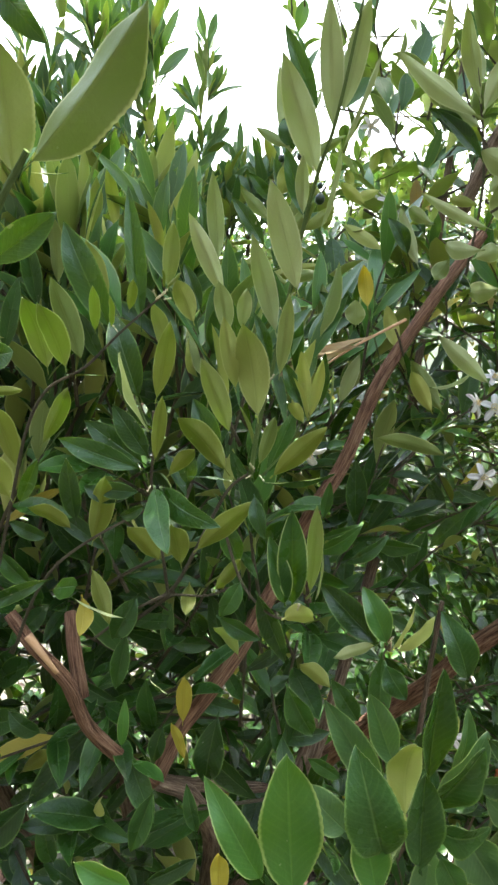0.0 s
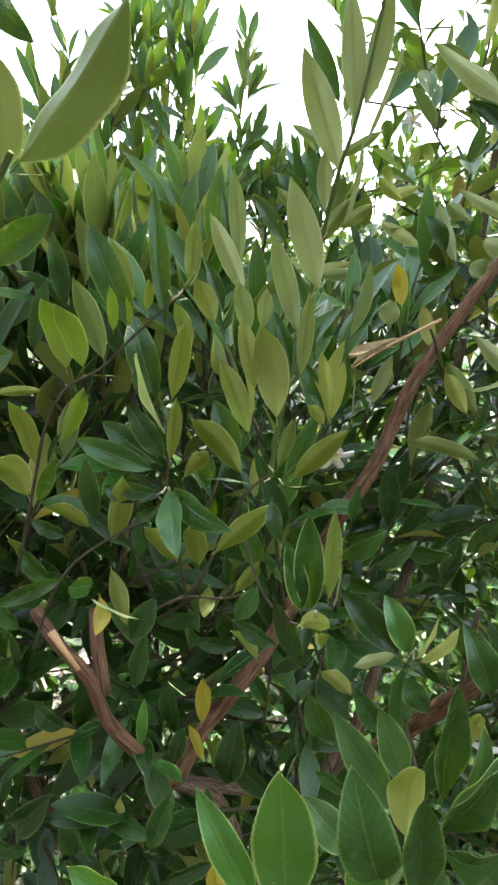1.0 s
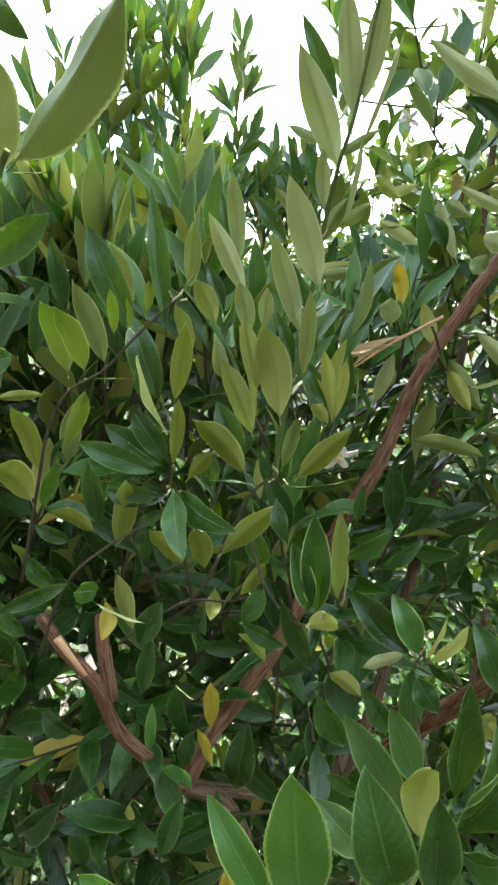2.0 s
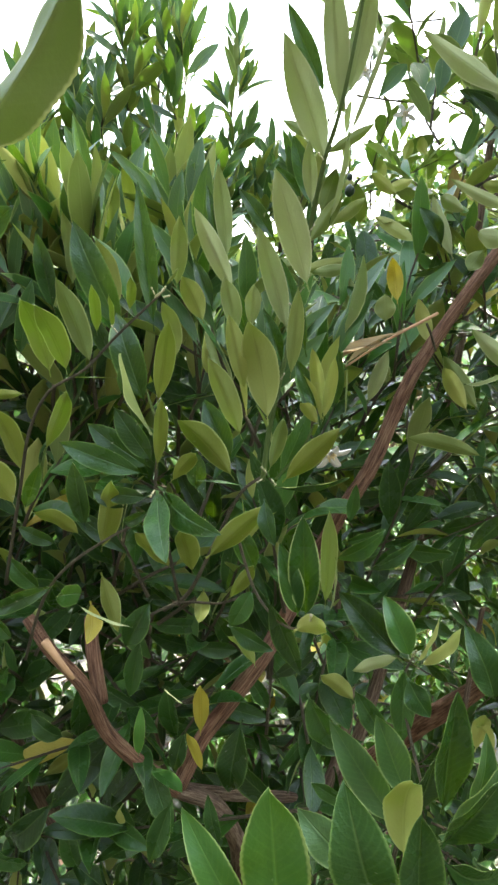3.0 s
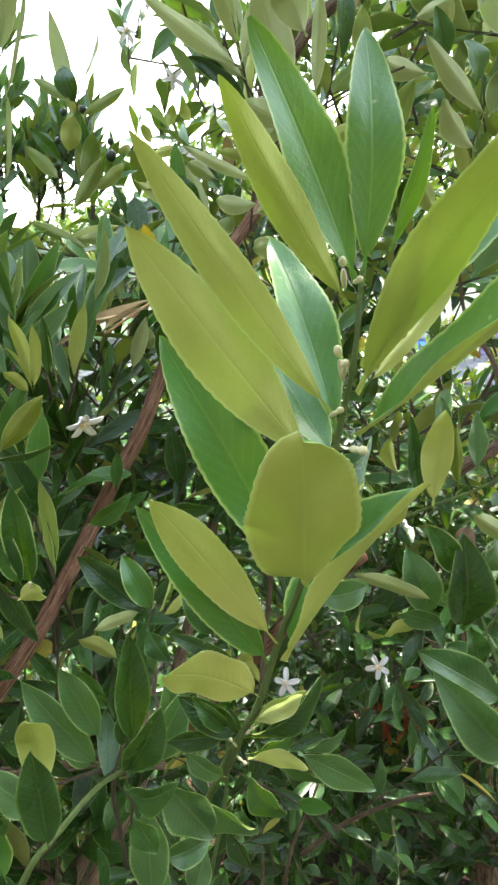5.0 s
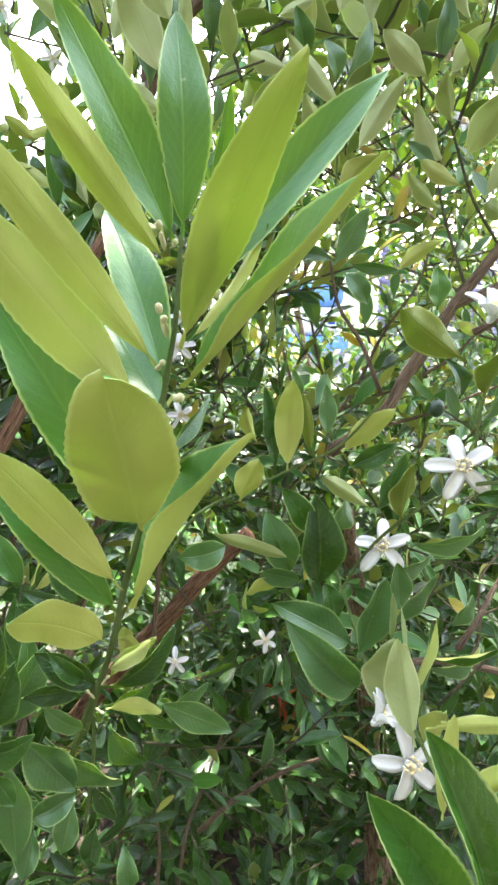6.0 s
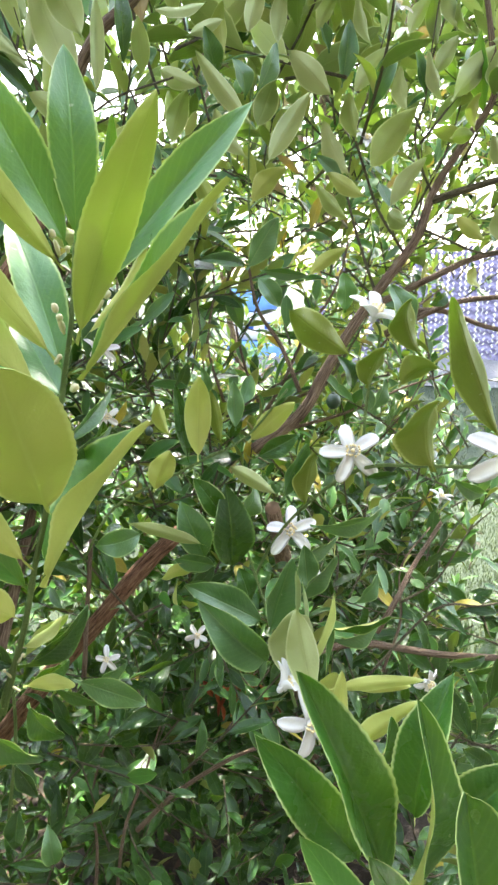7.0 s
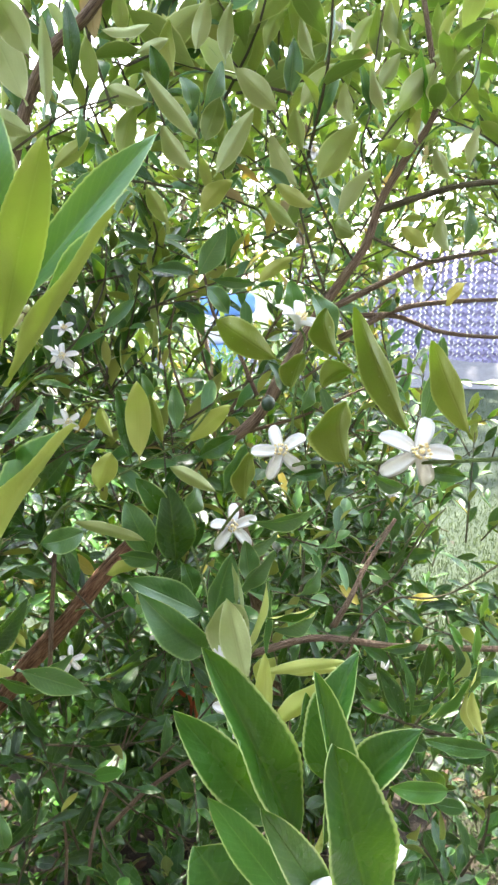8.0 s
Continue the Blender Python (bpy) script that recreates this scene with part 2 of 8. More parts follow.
def leaf_frame(base, tip, width, spin):
    """The pose of a leaf from its foot to its tip; spin 0 shows its upper side to -y, 180 its underside."""
    base, tip = Vector(base), Vector(tip)
    y = (tip - base)
    length = y.length
    y = y / length
    z = Vector((0, -1, 0.0)) - y * y.dot(Vector((0, -1, 0.0)))
    if z.length < 0.05:
        z = Vector((0, 0, 1)) - y * y.z
    z.normalize()
    x = y.cross(z)
    a = radians(spin)
    x, z = x * math.cos(a) - z * math.sin(a), z * math.cos(a) + x * math.sin(a)
    m = Matrix((x, y, z)).transposed().to_4x4()
    m.translation = base
    return m @ Matrix.Diagonal((width, length, min(length, 1.6 * width), 1.0))


LEAF_RANDOM = random.Random(17)


def leaf(twig, base, tip, width, spin=0, look_name="green", fold=14, curl=0.25, blunt=0.0):
    blunt = blunt or (0.42 if look_name in ("young", "edged") else 0.33)
    curl = round(curl + LEAF_RANDOM.choice((-0.4, 0.0, 0.35, 0.8)), 2)
    fold += (3 if look_name == "young" else 7) + LEAF_RANDOM.choice((-5, 0, 5))
    spin += LEAF_RANDOM.uniform(-8, 8)
    return link("leaf", leaf_mesh(look_name, blunt, fold, curl), twig, leaf_frame(base, tip, width, spin))


def smooth_line(points, steps):
    """A smooth line through points (x, y, z)."""
    p = [Vector(q) for q in points]
    p = [p[0] * 2 - p[1]] + p + [p[-1] * 2 - p[-2]]
    out = []
    for i in range(1, len(p) - 2):
        a, b, c, d = p[i - 1:i + 3]
        for k in range(steps):
            t = k / steps
            out.append(0.5 * (2 * b + (c - a) * t + (2 * a - 5 * b + 4 * c - d) * t * t + (3 * b - a - 3 * c + d) * t ** 3))
    out.append(p[-2])
    return out


def tube_arrays(points, r0, r1, sides=8, steps=5, rough=0.0, seed=0):
    line = smooth_line(points, steps)
    rnd = random.Random(seed)
    verts, faces, uvs = [], [], []
    side = None
    run = 0.0
    n = len(line)
    lengths = []
    for i, c in enumerate(line):
        d = (line[min(i + 1, n - 1)] - line[max(i - 1, 0)]).normalized()
        side = (side - d * side.dot(d)) if side else d.orthogonal()
        side.normalize()
        up = d.cross(side)
        r = r0 + (r1 - r0) * i / (n - 1)
        lengths.append(run)
        if i + 1 < n:
            run += (line[i + 1] - c).length
        for k in range(sides):
            a = 2 * math.pi * k / sides
            q = r * (1 + rough * (noise.noise(c * 35 + Vector((math.cos(a), math.sin(a), seed * 3.7))) + rnd.uniform(-0.3, 0.3)))
            verts.append(c + (side * math.cos(a) + up * math.sin(a)) * q)
    for i in range(n - 1):
        for k in range(sides):
            k2 = (k + 1) % sides
            faces.append((i * sides + k, i * sides + k2, (i + 1) * sides + k2, (i + 1) * sides + k))
            for kk, ii in ((k, i), (k + 1, i), (k + 1, i + 1), (k, i + 1)):
                uvs.append((kk / sides, lengths[ii] / 0.12))
    faces.append(tuple(range(sides - 1, -1, -1)))
    uvs += [(0.5, 0.0)] * sides
    faces.append(tuple((n - 1) * sides + k for k in range(sides)))
    uvs += [(0.5, 1.0)] * sides
    return verts, faces, uvs


def branch(name, parent, material, points, r0, r1, rough=0.12, sides=10, seed=1, label=""):
    v, f, uv = tube_arrays(points, r0, r1, sides, 5, rough, seed)
    return link(name, raw_mesh(name, v, f, [material], None, uv), parent, None, label)


def petal_shape():
    verts, faces, uvs = [], [], []
    nu, nv = 4, 8
    for skin in (1, -1):
        for j in range(nv + 1):
            v = j / nv
            hw = 0.5 * (0.25 + 0.75 * math.sin(math.pi * (0.08 + 0.76 * v)) ** 0.8) * (1.0 if j < nv else 0.5)
            for i in range(nu + 1):
                s = 2 * i / nu - 1
                verts.append((hw * s, v, 0.30 * s * s * hw + 0.10 * v - 0.42 * v * v + skin * 0.018))
    n = (nu + 1) * (nv + 1)
    def at(i, j):
        return j * (nu + 1) + i
    for j in range(nv):
        for i in range(nu):
            q = (at(i, j), at(i + 1, j), at(i + 1, j + 1), at(i, j + 1))
            faces.append(q)
            faces.append(tuple(n + k for k in reversed(q)))
    rim = [at(i, 0) for i in range(nu)] + [at(nu, j) for j in range(nv)] + [at(i, nv) for i in range(nu, 0, -1)] + [at(0, j) for j in range(nv, 0, -1)]
    for a, b in zip(rim, rim[1:] + rim[:1]):
        faces.append((b, a, n + a, n + b))
    return raw_mesh("petal", verts, faces, [PETAL])


PETAL_MESH = petal_shape()


def blob(bm, centre, r, stretch=1.0, axis=(0, 0, 1), index=0, seg=8):
    m = Matrix.Translation(centre) @ Vector(axis).to_track_quat("Z", "Y").to_matrix().to_4x4() @ Matrix.Diagonal((r, r, r * stretch, 1))
    made = bmesh.ops.create_uvsphere(bm, u_segments=seg, v_segments=max(5, seg - 2), radius=1.0, matrix=m)
    for f in {f for v in made["verts"] for f in v.link_faces}:
        f.material_index = index


def blossom_centre(seed):
    """Pistil and a ring of anthers on pale filaments."""
    rnd = random.Random(seed)
    bm = bmesh.new()
    blob(bm, (0, 0, 0.0), 0.0022, 1.3, index=0)
    blob(bm, (0, 0, 0.0070), 0.0013, 1.4, index=1)
    for k in range(14):
        a = 2 * math.pi * k / 14 + rnd.uniform(-0.1, 0.1)
        r = rnd.uniform(0.0022, 0.0040)
        h = rnd.uniform(0.0055, 0.0085)
        blob(bm, (r * 0.8 * math.cos(a), r * 0.8 * math.sin(a), h * 0.5), 0.0005, h * 900, index=0, seg=5)
        blob(bm, (r * math.cos(a), r * math.sin(a), h), 0.0008, 1.6, index=1, seg=6)
    me = bpy.data.meshes.new("blossom_heart")
    bm.to_mesh(me)
    bm.free()
    me.materials.append(PETAL)
    me.materials.append(STAMEN)
    me.shade_smooth()
    return me


HEARTS = [blossom_centre(s) for s in range(3)]


def flower(parent, at, facing, size=0.030, turn=0, cup=10, petals=5, seed=0):
    """A star-shaped white blossom of the given span that looks along facing."""
    m = Matrix.Translation(at) @ Vector(facing).normalized().to_track_quat("Z", "Y").to_matrix().to_4x4() @ pose(0, 0, 0, 0, 0, turn)
    rnd = random.Random(seed)
    ob = link("flower", HEARTS[seed % 3], parent, m @ Matrix.Diagonal((size / 0.03,) * 3 + (1,)), "white star-shaped citrus blossom with cream anthers")
    for k in range(petals):
        a = 360 * k / 5 + rnd.uniform(-9, 9)
        c = cup + rnd.uniform(-12, 12)
        length = size * 0.52 * rnd.uniform(0.92, 1.08)
        q = m @ pose(0, 0, 0.0008, 0, 0, a) @ pose(0, 0.0012, 0, c, rnd.uniform(-12, 12), 0) @ Matrix.Diagonal((size * 0.255, length, length, 1))
        link("petal", PETAL_MESH, ob, q)
    return ob


def bud(parent, at, way, length=0.006):
    bm = bmesh.new()
    way = Vector(way).normalized()
    blob(bm, Vector(at) + way * length * 0.5, length * 0.085, 4.0, way)
    blob(bm, Vector(at) + way * length * 1.05, length * 0.105, 1.5, way)
    return part("bud", bm, BUD, parent)


def fruit(parent, at, r=0.007):
    bm = bmesh.new()
    blob(bm, at, r, 1.15, (0.2, 0.1, 1), seg=14)
    blob(bm, Vector(at) + Vector((0, 0, r * 1.1)), r * 0.3, 0.7, seg=8)
    return part("fruit", bm, FRUIT, parent, "small dark green unripe citrus fruit")


# loose foliage, gathered leaf by leaf and joined into one mesh a tree
SMALL = [leaf_shape(b, radians(f), c, 2, 6, 0.003) for b, f, c in ((0.36, 14, 0.25), (0.28, 20, 0.35), (0.5, 10, 0.15), (0.36, 28, 0.4))]


FAR = [leaf_shape(b, radians(f), c, 2, 2, 0.003) for b, f, c in ((0.5, 14, 0.25), (0.4, 25, 0.35))]


class Foliage:
    def __init__(self, seed, shapes=SMALL):
        self.shapes = shapes
        self.rnd = random.Random(seed)
        self.leaves = [[] for _ in shapes]
        self.looks = [[] for _ in shapes]
        self.twigs = ([], [], [])

    def add_leaf(self, m, look_index=0):
        k = self.rnd.randrange(len(self.shapes))
        self.leaves[k].append(np.array(m))
        self.looks[k].append(look_index)

    def add_twig(self, points, r0, r1):
        v, f, uv = tube_arrays(points, r0, r1, 5, 3)
        n = len(self.twigs[0])
        self.twigs[0].extend(v)
        self.twigs[1].extend(tuple(i + n for i in q) for q in f)
        self.twigs[2].extend(uv)

    def shoot(self, base, tip, n, length, look_mix=(0.86, 0.10, 0.04), width=0.30, radius=0.0016, lean=35, bare=0.15, face=(0, -0.12, 0.85)):
        """A leafy shoot: a thin stem with n leaves set spirally round it."""
        rnd = self.rnd
        base, tip = Vector(base), Vector(tip)
        d = tip - base
        span = d.length
        bow = Vector((rnd.uniform(-1, 1), rnd.uniform(-1, 1), rnd.uniform(-0.4, 0.4))) * span * 0.08
        line = [base, base + d * 0.5 + bow, tip]
        self.add_twig(line, radius, radius * 0.5)
        d.normalize()
        side = d.orthogonal().normalized()
        up = d.cross(side)
        start = rnd.uniform(0, 6.28)
        for i in range(n):
            s = bare + (1 - bare) * (i + rnd.uniform(-0.3, 0.3)) / max(1, n - 1)
            s = min(max(s, 0), 1)
            foot = base + (tip - base) * s + bow * 4 * s * (1 - s) * 0.5
            a = start + i * 2.4 + rnd.uniform(-0.4, 0.4)
            out = side * math.cos(a) + up * math.sin(a)
            t = radians(lean + rnd.uniform(-16, 20)) * (1.15 - 0.6 * s)
            way = (d * math.cos(t) + out * math.sin(t)).normalized()
            way = (way + Vector((0, 0, rnd.uniform(-0.25, 0.15)))).normalized()
            ln = length * rnd.uniform(0.6, 1.15) * (1.0 - 0.25 * abs(s - 0.5))
            rise = (d * 0.45 + Vector(face) + Vector((rnd.gauss(0, 0.3), rnd.gauss(0, 0.45), 0))).normalized()
            z = (rise - way * rise.dot(way))
            z = z.normalized() if z.length > 0.05 else way.orthogonal().normalized()
            x = way.cross(z)
            b = rnd.uniform(-0.5, 0.5)
            x, z = x * math.cos(b) + z * math.sin(b), z * math.cos(b) - x * math.sin(b)
            m = Matrix((x, way, z)).transposed().to_4x4()
            m.translation = foot
            w = ln * width * rnd.uniform(0.8, 1.2)
            r = rnd.random()
            self.add_leaf(m @ Matrix.Diagonal((w, ln, w * 1.6, 1)), 0 if r < look_mix[0] else (1 if r < look_mix[0] + look_mix[1] else 2))

    def spire(self, base, tip, n, spread, length, **kw):
        """An upright leafy bough: a bare axis with n short side shoots that stand up round it."""
        rnd = self.rnd
        base, tip = Vector(base), Vector(tip)
        self.add_twig([base, (base + tip) / 2 + Vector((rnd.uniform(-0.01, 0.01), 0, 0)), tip], 0.003, 0.0012)
        for i in range(n):
            s = (i + rnd.random()) / n
            foot = base.lerp(tip, s)
            a = i * 2.4 + rnd.uniform(-0.5, 0.5)
            out = spread * (1 - 0.55 * s) * rnd.uniform(0.5, 1.1)
            d = Vector((math.cos(a) * out, math.sin(a) * out, spread * rnd.uniform(0.7, 1.7)))
            self.shoot(foot, foot + d, rnd.randint(7, 10), length, lean=32, bare=0.05, radius=0.001, **kw)
        self.shoot(base.lerp(tip, 0.8), tip, 10, length, lean=28, radius=0.001, **kw)

    def build(self, parent, leaf_label="", twig_material=None, top=LEAF_TOP):
        verts, faces, mats, uvs = [], [], [], []
        count = 0
        for k, (v, f, mi, uv) in enumerate(self.shapes):
            if not self.leaves[k]:
                continue
            ms = np.stack(self.leaves[k])
            hv = np.c_[np.array(v), np.ones(len(v))]
            allv = np.einsum("nij,vj->nvi", ms, hv)[:, :, :3].reshape(-1, 3)
            nf = np.array(f)
            allf = (nf[None] + (np.arange(len(ms)) * len(v))[:, None, None] + count).reshape(-1, 4)
            count += len(allv)
            verts.append(allv)
            faces.append(allf)
            mats.append((np.array(mi)[None] + 2 * np.array(self.looks[k])[:, None]).ravel())
            uvs.append(np.tile(np.array(uv), (len(ms), 1)))
        me = raw_mesh("foliage", np.concatenate(verts).tolist(), np.concatenate(faces).tolist(),
                      [top, LEAF_UNDER, YOUNG_TOP, YOUNG_UNDER, YELLOW_LEAF, DRY_LEAF],
                      np.concatenate(mats).astype(np.int32), np.concatenate(uvs))
        ob = link("foliage", me, parent, None, leaf_label)
        tagged(ob, kind="stuff")
        v, f, uv = self.twigs
        if v:
            tw = link("twig_mass", raw_mesh("twig_mass", v, f, [twig_material or GREEN_TWIG], None, uv), parent, None)
            tagged(tw, kind="stuff")
        return ob

    def fill(self, count, box, up, length, n=(6, 10), stem=(0.10, 0.22), keep=None, **kw):
        """Shoots spread evenly through a box (x0, x1, y0, y1, z0, z1)."""
        rnd = self.rnd
        made = 0
        for _ in range(count * 12):
            if made >= count:
                break
            p = Vector((rnd.uniform(box[0], box[1]), rnd.uniform(box[2], box[3]), rnd.uniform(box[4], box[5])))
            d = Vector((rnd.gauss(0, 0.6), rnd.gauss(0, 0.6), rnd.gauss(up, 0.45))).normalized() * rnd.uniform(*stem)
            if keep and not (keep(p) and keep(p + d)):
                continue
            self.shoot(p, p + d, rnd.randint(*n), length, **kw)
            made += 1


# ---- ground ----
def ground_material():
    k = Nodes("ground_soil_and_lawn")
    pos = k.position()
    big, mid, fine = k.noise(0.9, 4.0, pos), k.noise(9.0, 4.0, pos), k.noise(70.0, 4.0, pos, 0.7)
    lawn = k.ramp(fine, [(0.3, (0.016, 0.024, 0.016)), (0.55, (0.036, 0.050, 0.032)), (0.75, (0.085, 0.10, 0.07))])
    soil = k.ramp(fine, [(0.3, (0.015, 0.012, 0.009)), (0.55, (0.035, 0.027, 0.02)), (0.75, (0.10, 0.085, 0.065))])
    sep = k.add("ShaderNodeSeparateXYZ")
    k.l.new(pos, sep.inputs[0])
    # bare litter under the trees, widened and darkened to paint their shade; lawn outside
    dx = k.math("MULTIPLY", k.math("SUBTRACT", sep.outputs[0], 0.4), 1.15)
    dy = k.math("SUBTRACT", sep.outputs[1], 1.1)
    r = k.math("SQRT", k.math("ADD", k.math("MULTIPLY", dx, dx), k.math("MULTIPLY", dy, dy)))
    r = k.math("ADD", r, k.math("MULTIPLY", k.math("SUBTRACT", mid, 0.5), 0.9))
    f = k.math("MULTIPLY", k.math("SUBTRACT", r, 0.85), 3.0, True)
    c = k.mix(f, soil, lawn)
    # a pale sandy stretch behind the left tree
    wx = k.math("MULTIPLY", k.math("SUBTRACT", sep.outputs[0], -1.10), 0.90)
    wy = k.math("MULTIPLY", k.math("SUBTRACT", sep.outputs[1], 2.15), 0.95)
    away = k.math("SQRT", k.math("ADD", k.math("MULTIPLY", wx, wx), k.math("MULTIPLY", wy, wy)))
    away = k.math("ADD", away, k.math("MULTIPLY", k.math("SUBTRACT", mid, 0.5), 0.7))
    bare = k.math("MULTIPLY", k.math("SUBTRACT", 1.0, away), 4.0, True)
    sand = k.ramp(fine, [(0.3, (0.07, 0.062, 0.05)), (0.55, (0.20, 0.185, 0.16)), (0.75, (0.34, 0.33, 0.30))])
    c = k.mix(bare, c, sand)
    c = k.mix(k.math("MULTIPLY", big, 0.4), c, k.mix(1.0, c, (0.7, 0.75, 0.6), "MULTIPLY"))
    return k.surface(c, 0.95, k.bump(fine, 0.8, 0.01), 0.2)


def ground_sheet():
    n = 90
    ring = [0.0] + [0.25 * 1.115 ** i for i in range(n)]
    verts, faces = [(0.3, 1.0, 0.0)], []
    m = 64
    for i in range(1, n):
        for k in range(m):
            a = 2 * math.pi * k / m
            x, y = 0.3 + ring[i] * math.cos(a), 1.0 + ring[i] * math.sin(a)
            z = 0.012 * noise.noise(Vector((x * 2.3, y * 2.3, 0))) + (0.05 * noise.noise(Vector((x * 0.3, y * 0.3, 5))) if ring[i] > 1.5 else 0)
            verts.append((x, y, z))
    for k in range(m):
        faces.append((0, 1 + k, 1 + (k + 1) % m))
    for i in range(1, n - 1):
        for k in range(m):
            a, b = 1 + (i - 1) * m, 1 + i * m
            faces.append((a + k, b + k, b + (k + 1) % m, a + (k + 1) % m))
    return link("ground", raw_mesh("ground", verts, faces, [ground_material()]))


ground = tagged(ground_sheet(), "grey-green mown lawn with bare brown soil, darkened for shade, under the trees", "ground", kind="structure")

# patches of shaded grey-green and sunlit yellow-green are painted into the blade colour
GRASS = plain("sun_and_shade_grass", (0.034, 0.052, 0.028), (0.10, 0.125, 0.042), 2.2, 0.7, 0.1, 0.002, 0.2, (0.10, 0.15, 0.05), 0.15)


def grass_tufts():
    """Short mown blades, each a bent narrow strip."""
    rnd = np.random.RandomState(4)
    verts, faces = [], []
    spans = [(30000, 0.9, 3.4, 0.6, 3.0), (20000, 2.5, 6.5, 1.5, 6.5), (18000, 0.55, 2.0, 0.2, 1.5), (9000, -1.6, 1.2, 1.4, 3.6)]
    for count, x0, x1, y0, y1 in spans:
        p = np.c_[rnd.normal((x0 + x1) / 2, (x1 - x0) / 2.6, count), rnd.normal((y0 + y1) / 2, (y1 - y0) / 2.6, count), np.zeros(count)]
        p = p[np.hypot((p[:, 0] - 0.4) * 1.15, p[:, 1] - 1.1) > 0.85]
        count = len(p)
        a = rnd.uniform(0, 6.28, count)
        h, w, bend = rnd.uniform(0.012, 0.034, count), rnd.uniform(0.0015, 0.003, count), rnd.uniform(0.2, 1.2, count)
        s = np.c_[np.cos(a), np.sin(a), 0 * a]
        q = np.c_[-np.sin(a), np.cos(a), 0 * a]
        n = len(verts)
        rows_ = [p - s * w[:, None], p + s * w[:, None],
                 p + s * w[:, None] * 0.8 + q * (h * bend * 0.3)[:, None] + np.c_[0 * h, 0 * h, h * 0.6],
                 p - s * w[:, None] * 0.8 + q * (h * bend * 0.3)[:, None] + np.c_[0 * h, 0 * h, h * 0.6],
                 p + q * (h * bend)[:, None] + np.c_[0 * h, 0 * h, h]]
        allv = np.stack(rows_, 1).reshape(-1, 3)
        i = n + 5 * np.arange(count)
        verts.extend(allv.tolist())
        faces.extend(np.c_[i, i + 1, i + 2, i + 3].tolist())
        faces.extend(np.c_[i + 3, i + 2, i + 4].tolist())
    return tagged(link("grass", raw_mesh("grass", verts, faces, [GRASS], smooth=False)), "short grey-green lawn grass blades", "grass", kind="stuff")


grass_tufts()


def litter():
    """Fallen dry leaves on the soil."""
    rnd = random.Random(8)
    fol = Foliage(8)
    for _ in range(700):
        x, y = rnd.gauss(0.35, 0.7), rnd.gauss(1.1, 0.55)
        m = pose(x, y, 0.012 + rnd.uniform(0, 0.02), rnd.uniform(-25, 25), rnd.uniform(-25, 25), rnd.uniform(0, 360))
        ln = rnd.uniform(0.03, 0.07)
        fol.add_leaf(m @ Matrix.Diagonal((ln * 0.4, ln, ln * 0.5, 1)), 2)
    ob = fol.build(None, "dry brown fallen leaves lying on bare soil")
    ob.name = "leaf_litter"
    k = Nodes("red_brown_litter")
    c = k.ramp(k.chance(), [(0.0, (0.025, 0.014, 0.009)), (0.5, (0.06, 0.030, 0.017)), (1.0, (0.15, 0.085, 0.05))])
    mat = k.surface(c, 0.8, None, 0.3)
    for i in range(len(ob.data.materials)):
        ob.data.materials[i] = mat
    tagged(ob, category="fallen leaves")


litter()

GRAVEL = plain("grey_gravel", (0.15, 0.145, 0.15), (0.28, 0.27, 0.28), 14.0, 0.95, 0.9, 0.02, 0.2)


def gravel_bank():
    """A low uneven bank of grey rubble in front of the fence."""
    bm = bmesh.new()
    nx, ny = 60, 16
    grid = []
    for j in range(ny + 1):
        row = []
        for i in range(nx + 1):
            s, t = i / nx, j / ny
            p = Vector((2.2, 10.9, 0)).lerp(Vector((9.6, 6.2, 0)), s) + Vector((-0.535, -0.845, 0)) * (1.9 * t)
            lump = 0.20 * noise.noise(p * 1.3) + 0.10 * noise.noise(p * 4.0) + 0.05 * noise.noise(p * 11.0)
            h = math.sin(math.pi * min(1, t * 1.02)) ** 0.7 * (0.28 + lump) * (0.55 if s < 0.36 else 0.7)
            row.append(bm.verts.new((p.x, p.y, max(-0.05, h))))
        grid.append(row)
    for j in range(ny):
        for i in range(nx):
            bm.faces.new((grid[j][i], grid[j + 1][i], grid[j + 1][i + 1], grid[j][i + 1]))
    return tagged(part("gravel_bank", bm, GRAVEL, None, "low uneven bank of grey rubble before the fence"), category="gravel", kind="stuff")


gravel_bank()

# ---- fence of woven lavender-grey slats ----
SLAT = plain("lavender_grey_slat", (0.19, 0.165, 0.275), (0.28, 0.245, 0.38), 9.0, 0.6, 0.3, 0.003)
POST = plain("grey_fence_post", (0.22, 0.22, 0.23), (0.34, 0.33, 0.35), 12.0, 0.6, 0.3, 0.002)


def box(bm, x0, x1, y0, y1, z0, z1):
    m = Matrix.Translation(((x0 + x1) / 2, (y0 + y1) / 2, (z0 + z1) / 2)) @ Matrix.Diagonal((x1 - x0, y1 - y0, z1 - z0, 1))
    return bmesh.ops.create_cube(bm, size=1.0, matrix=m)


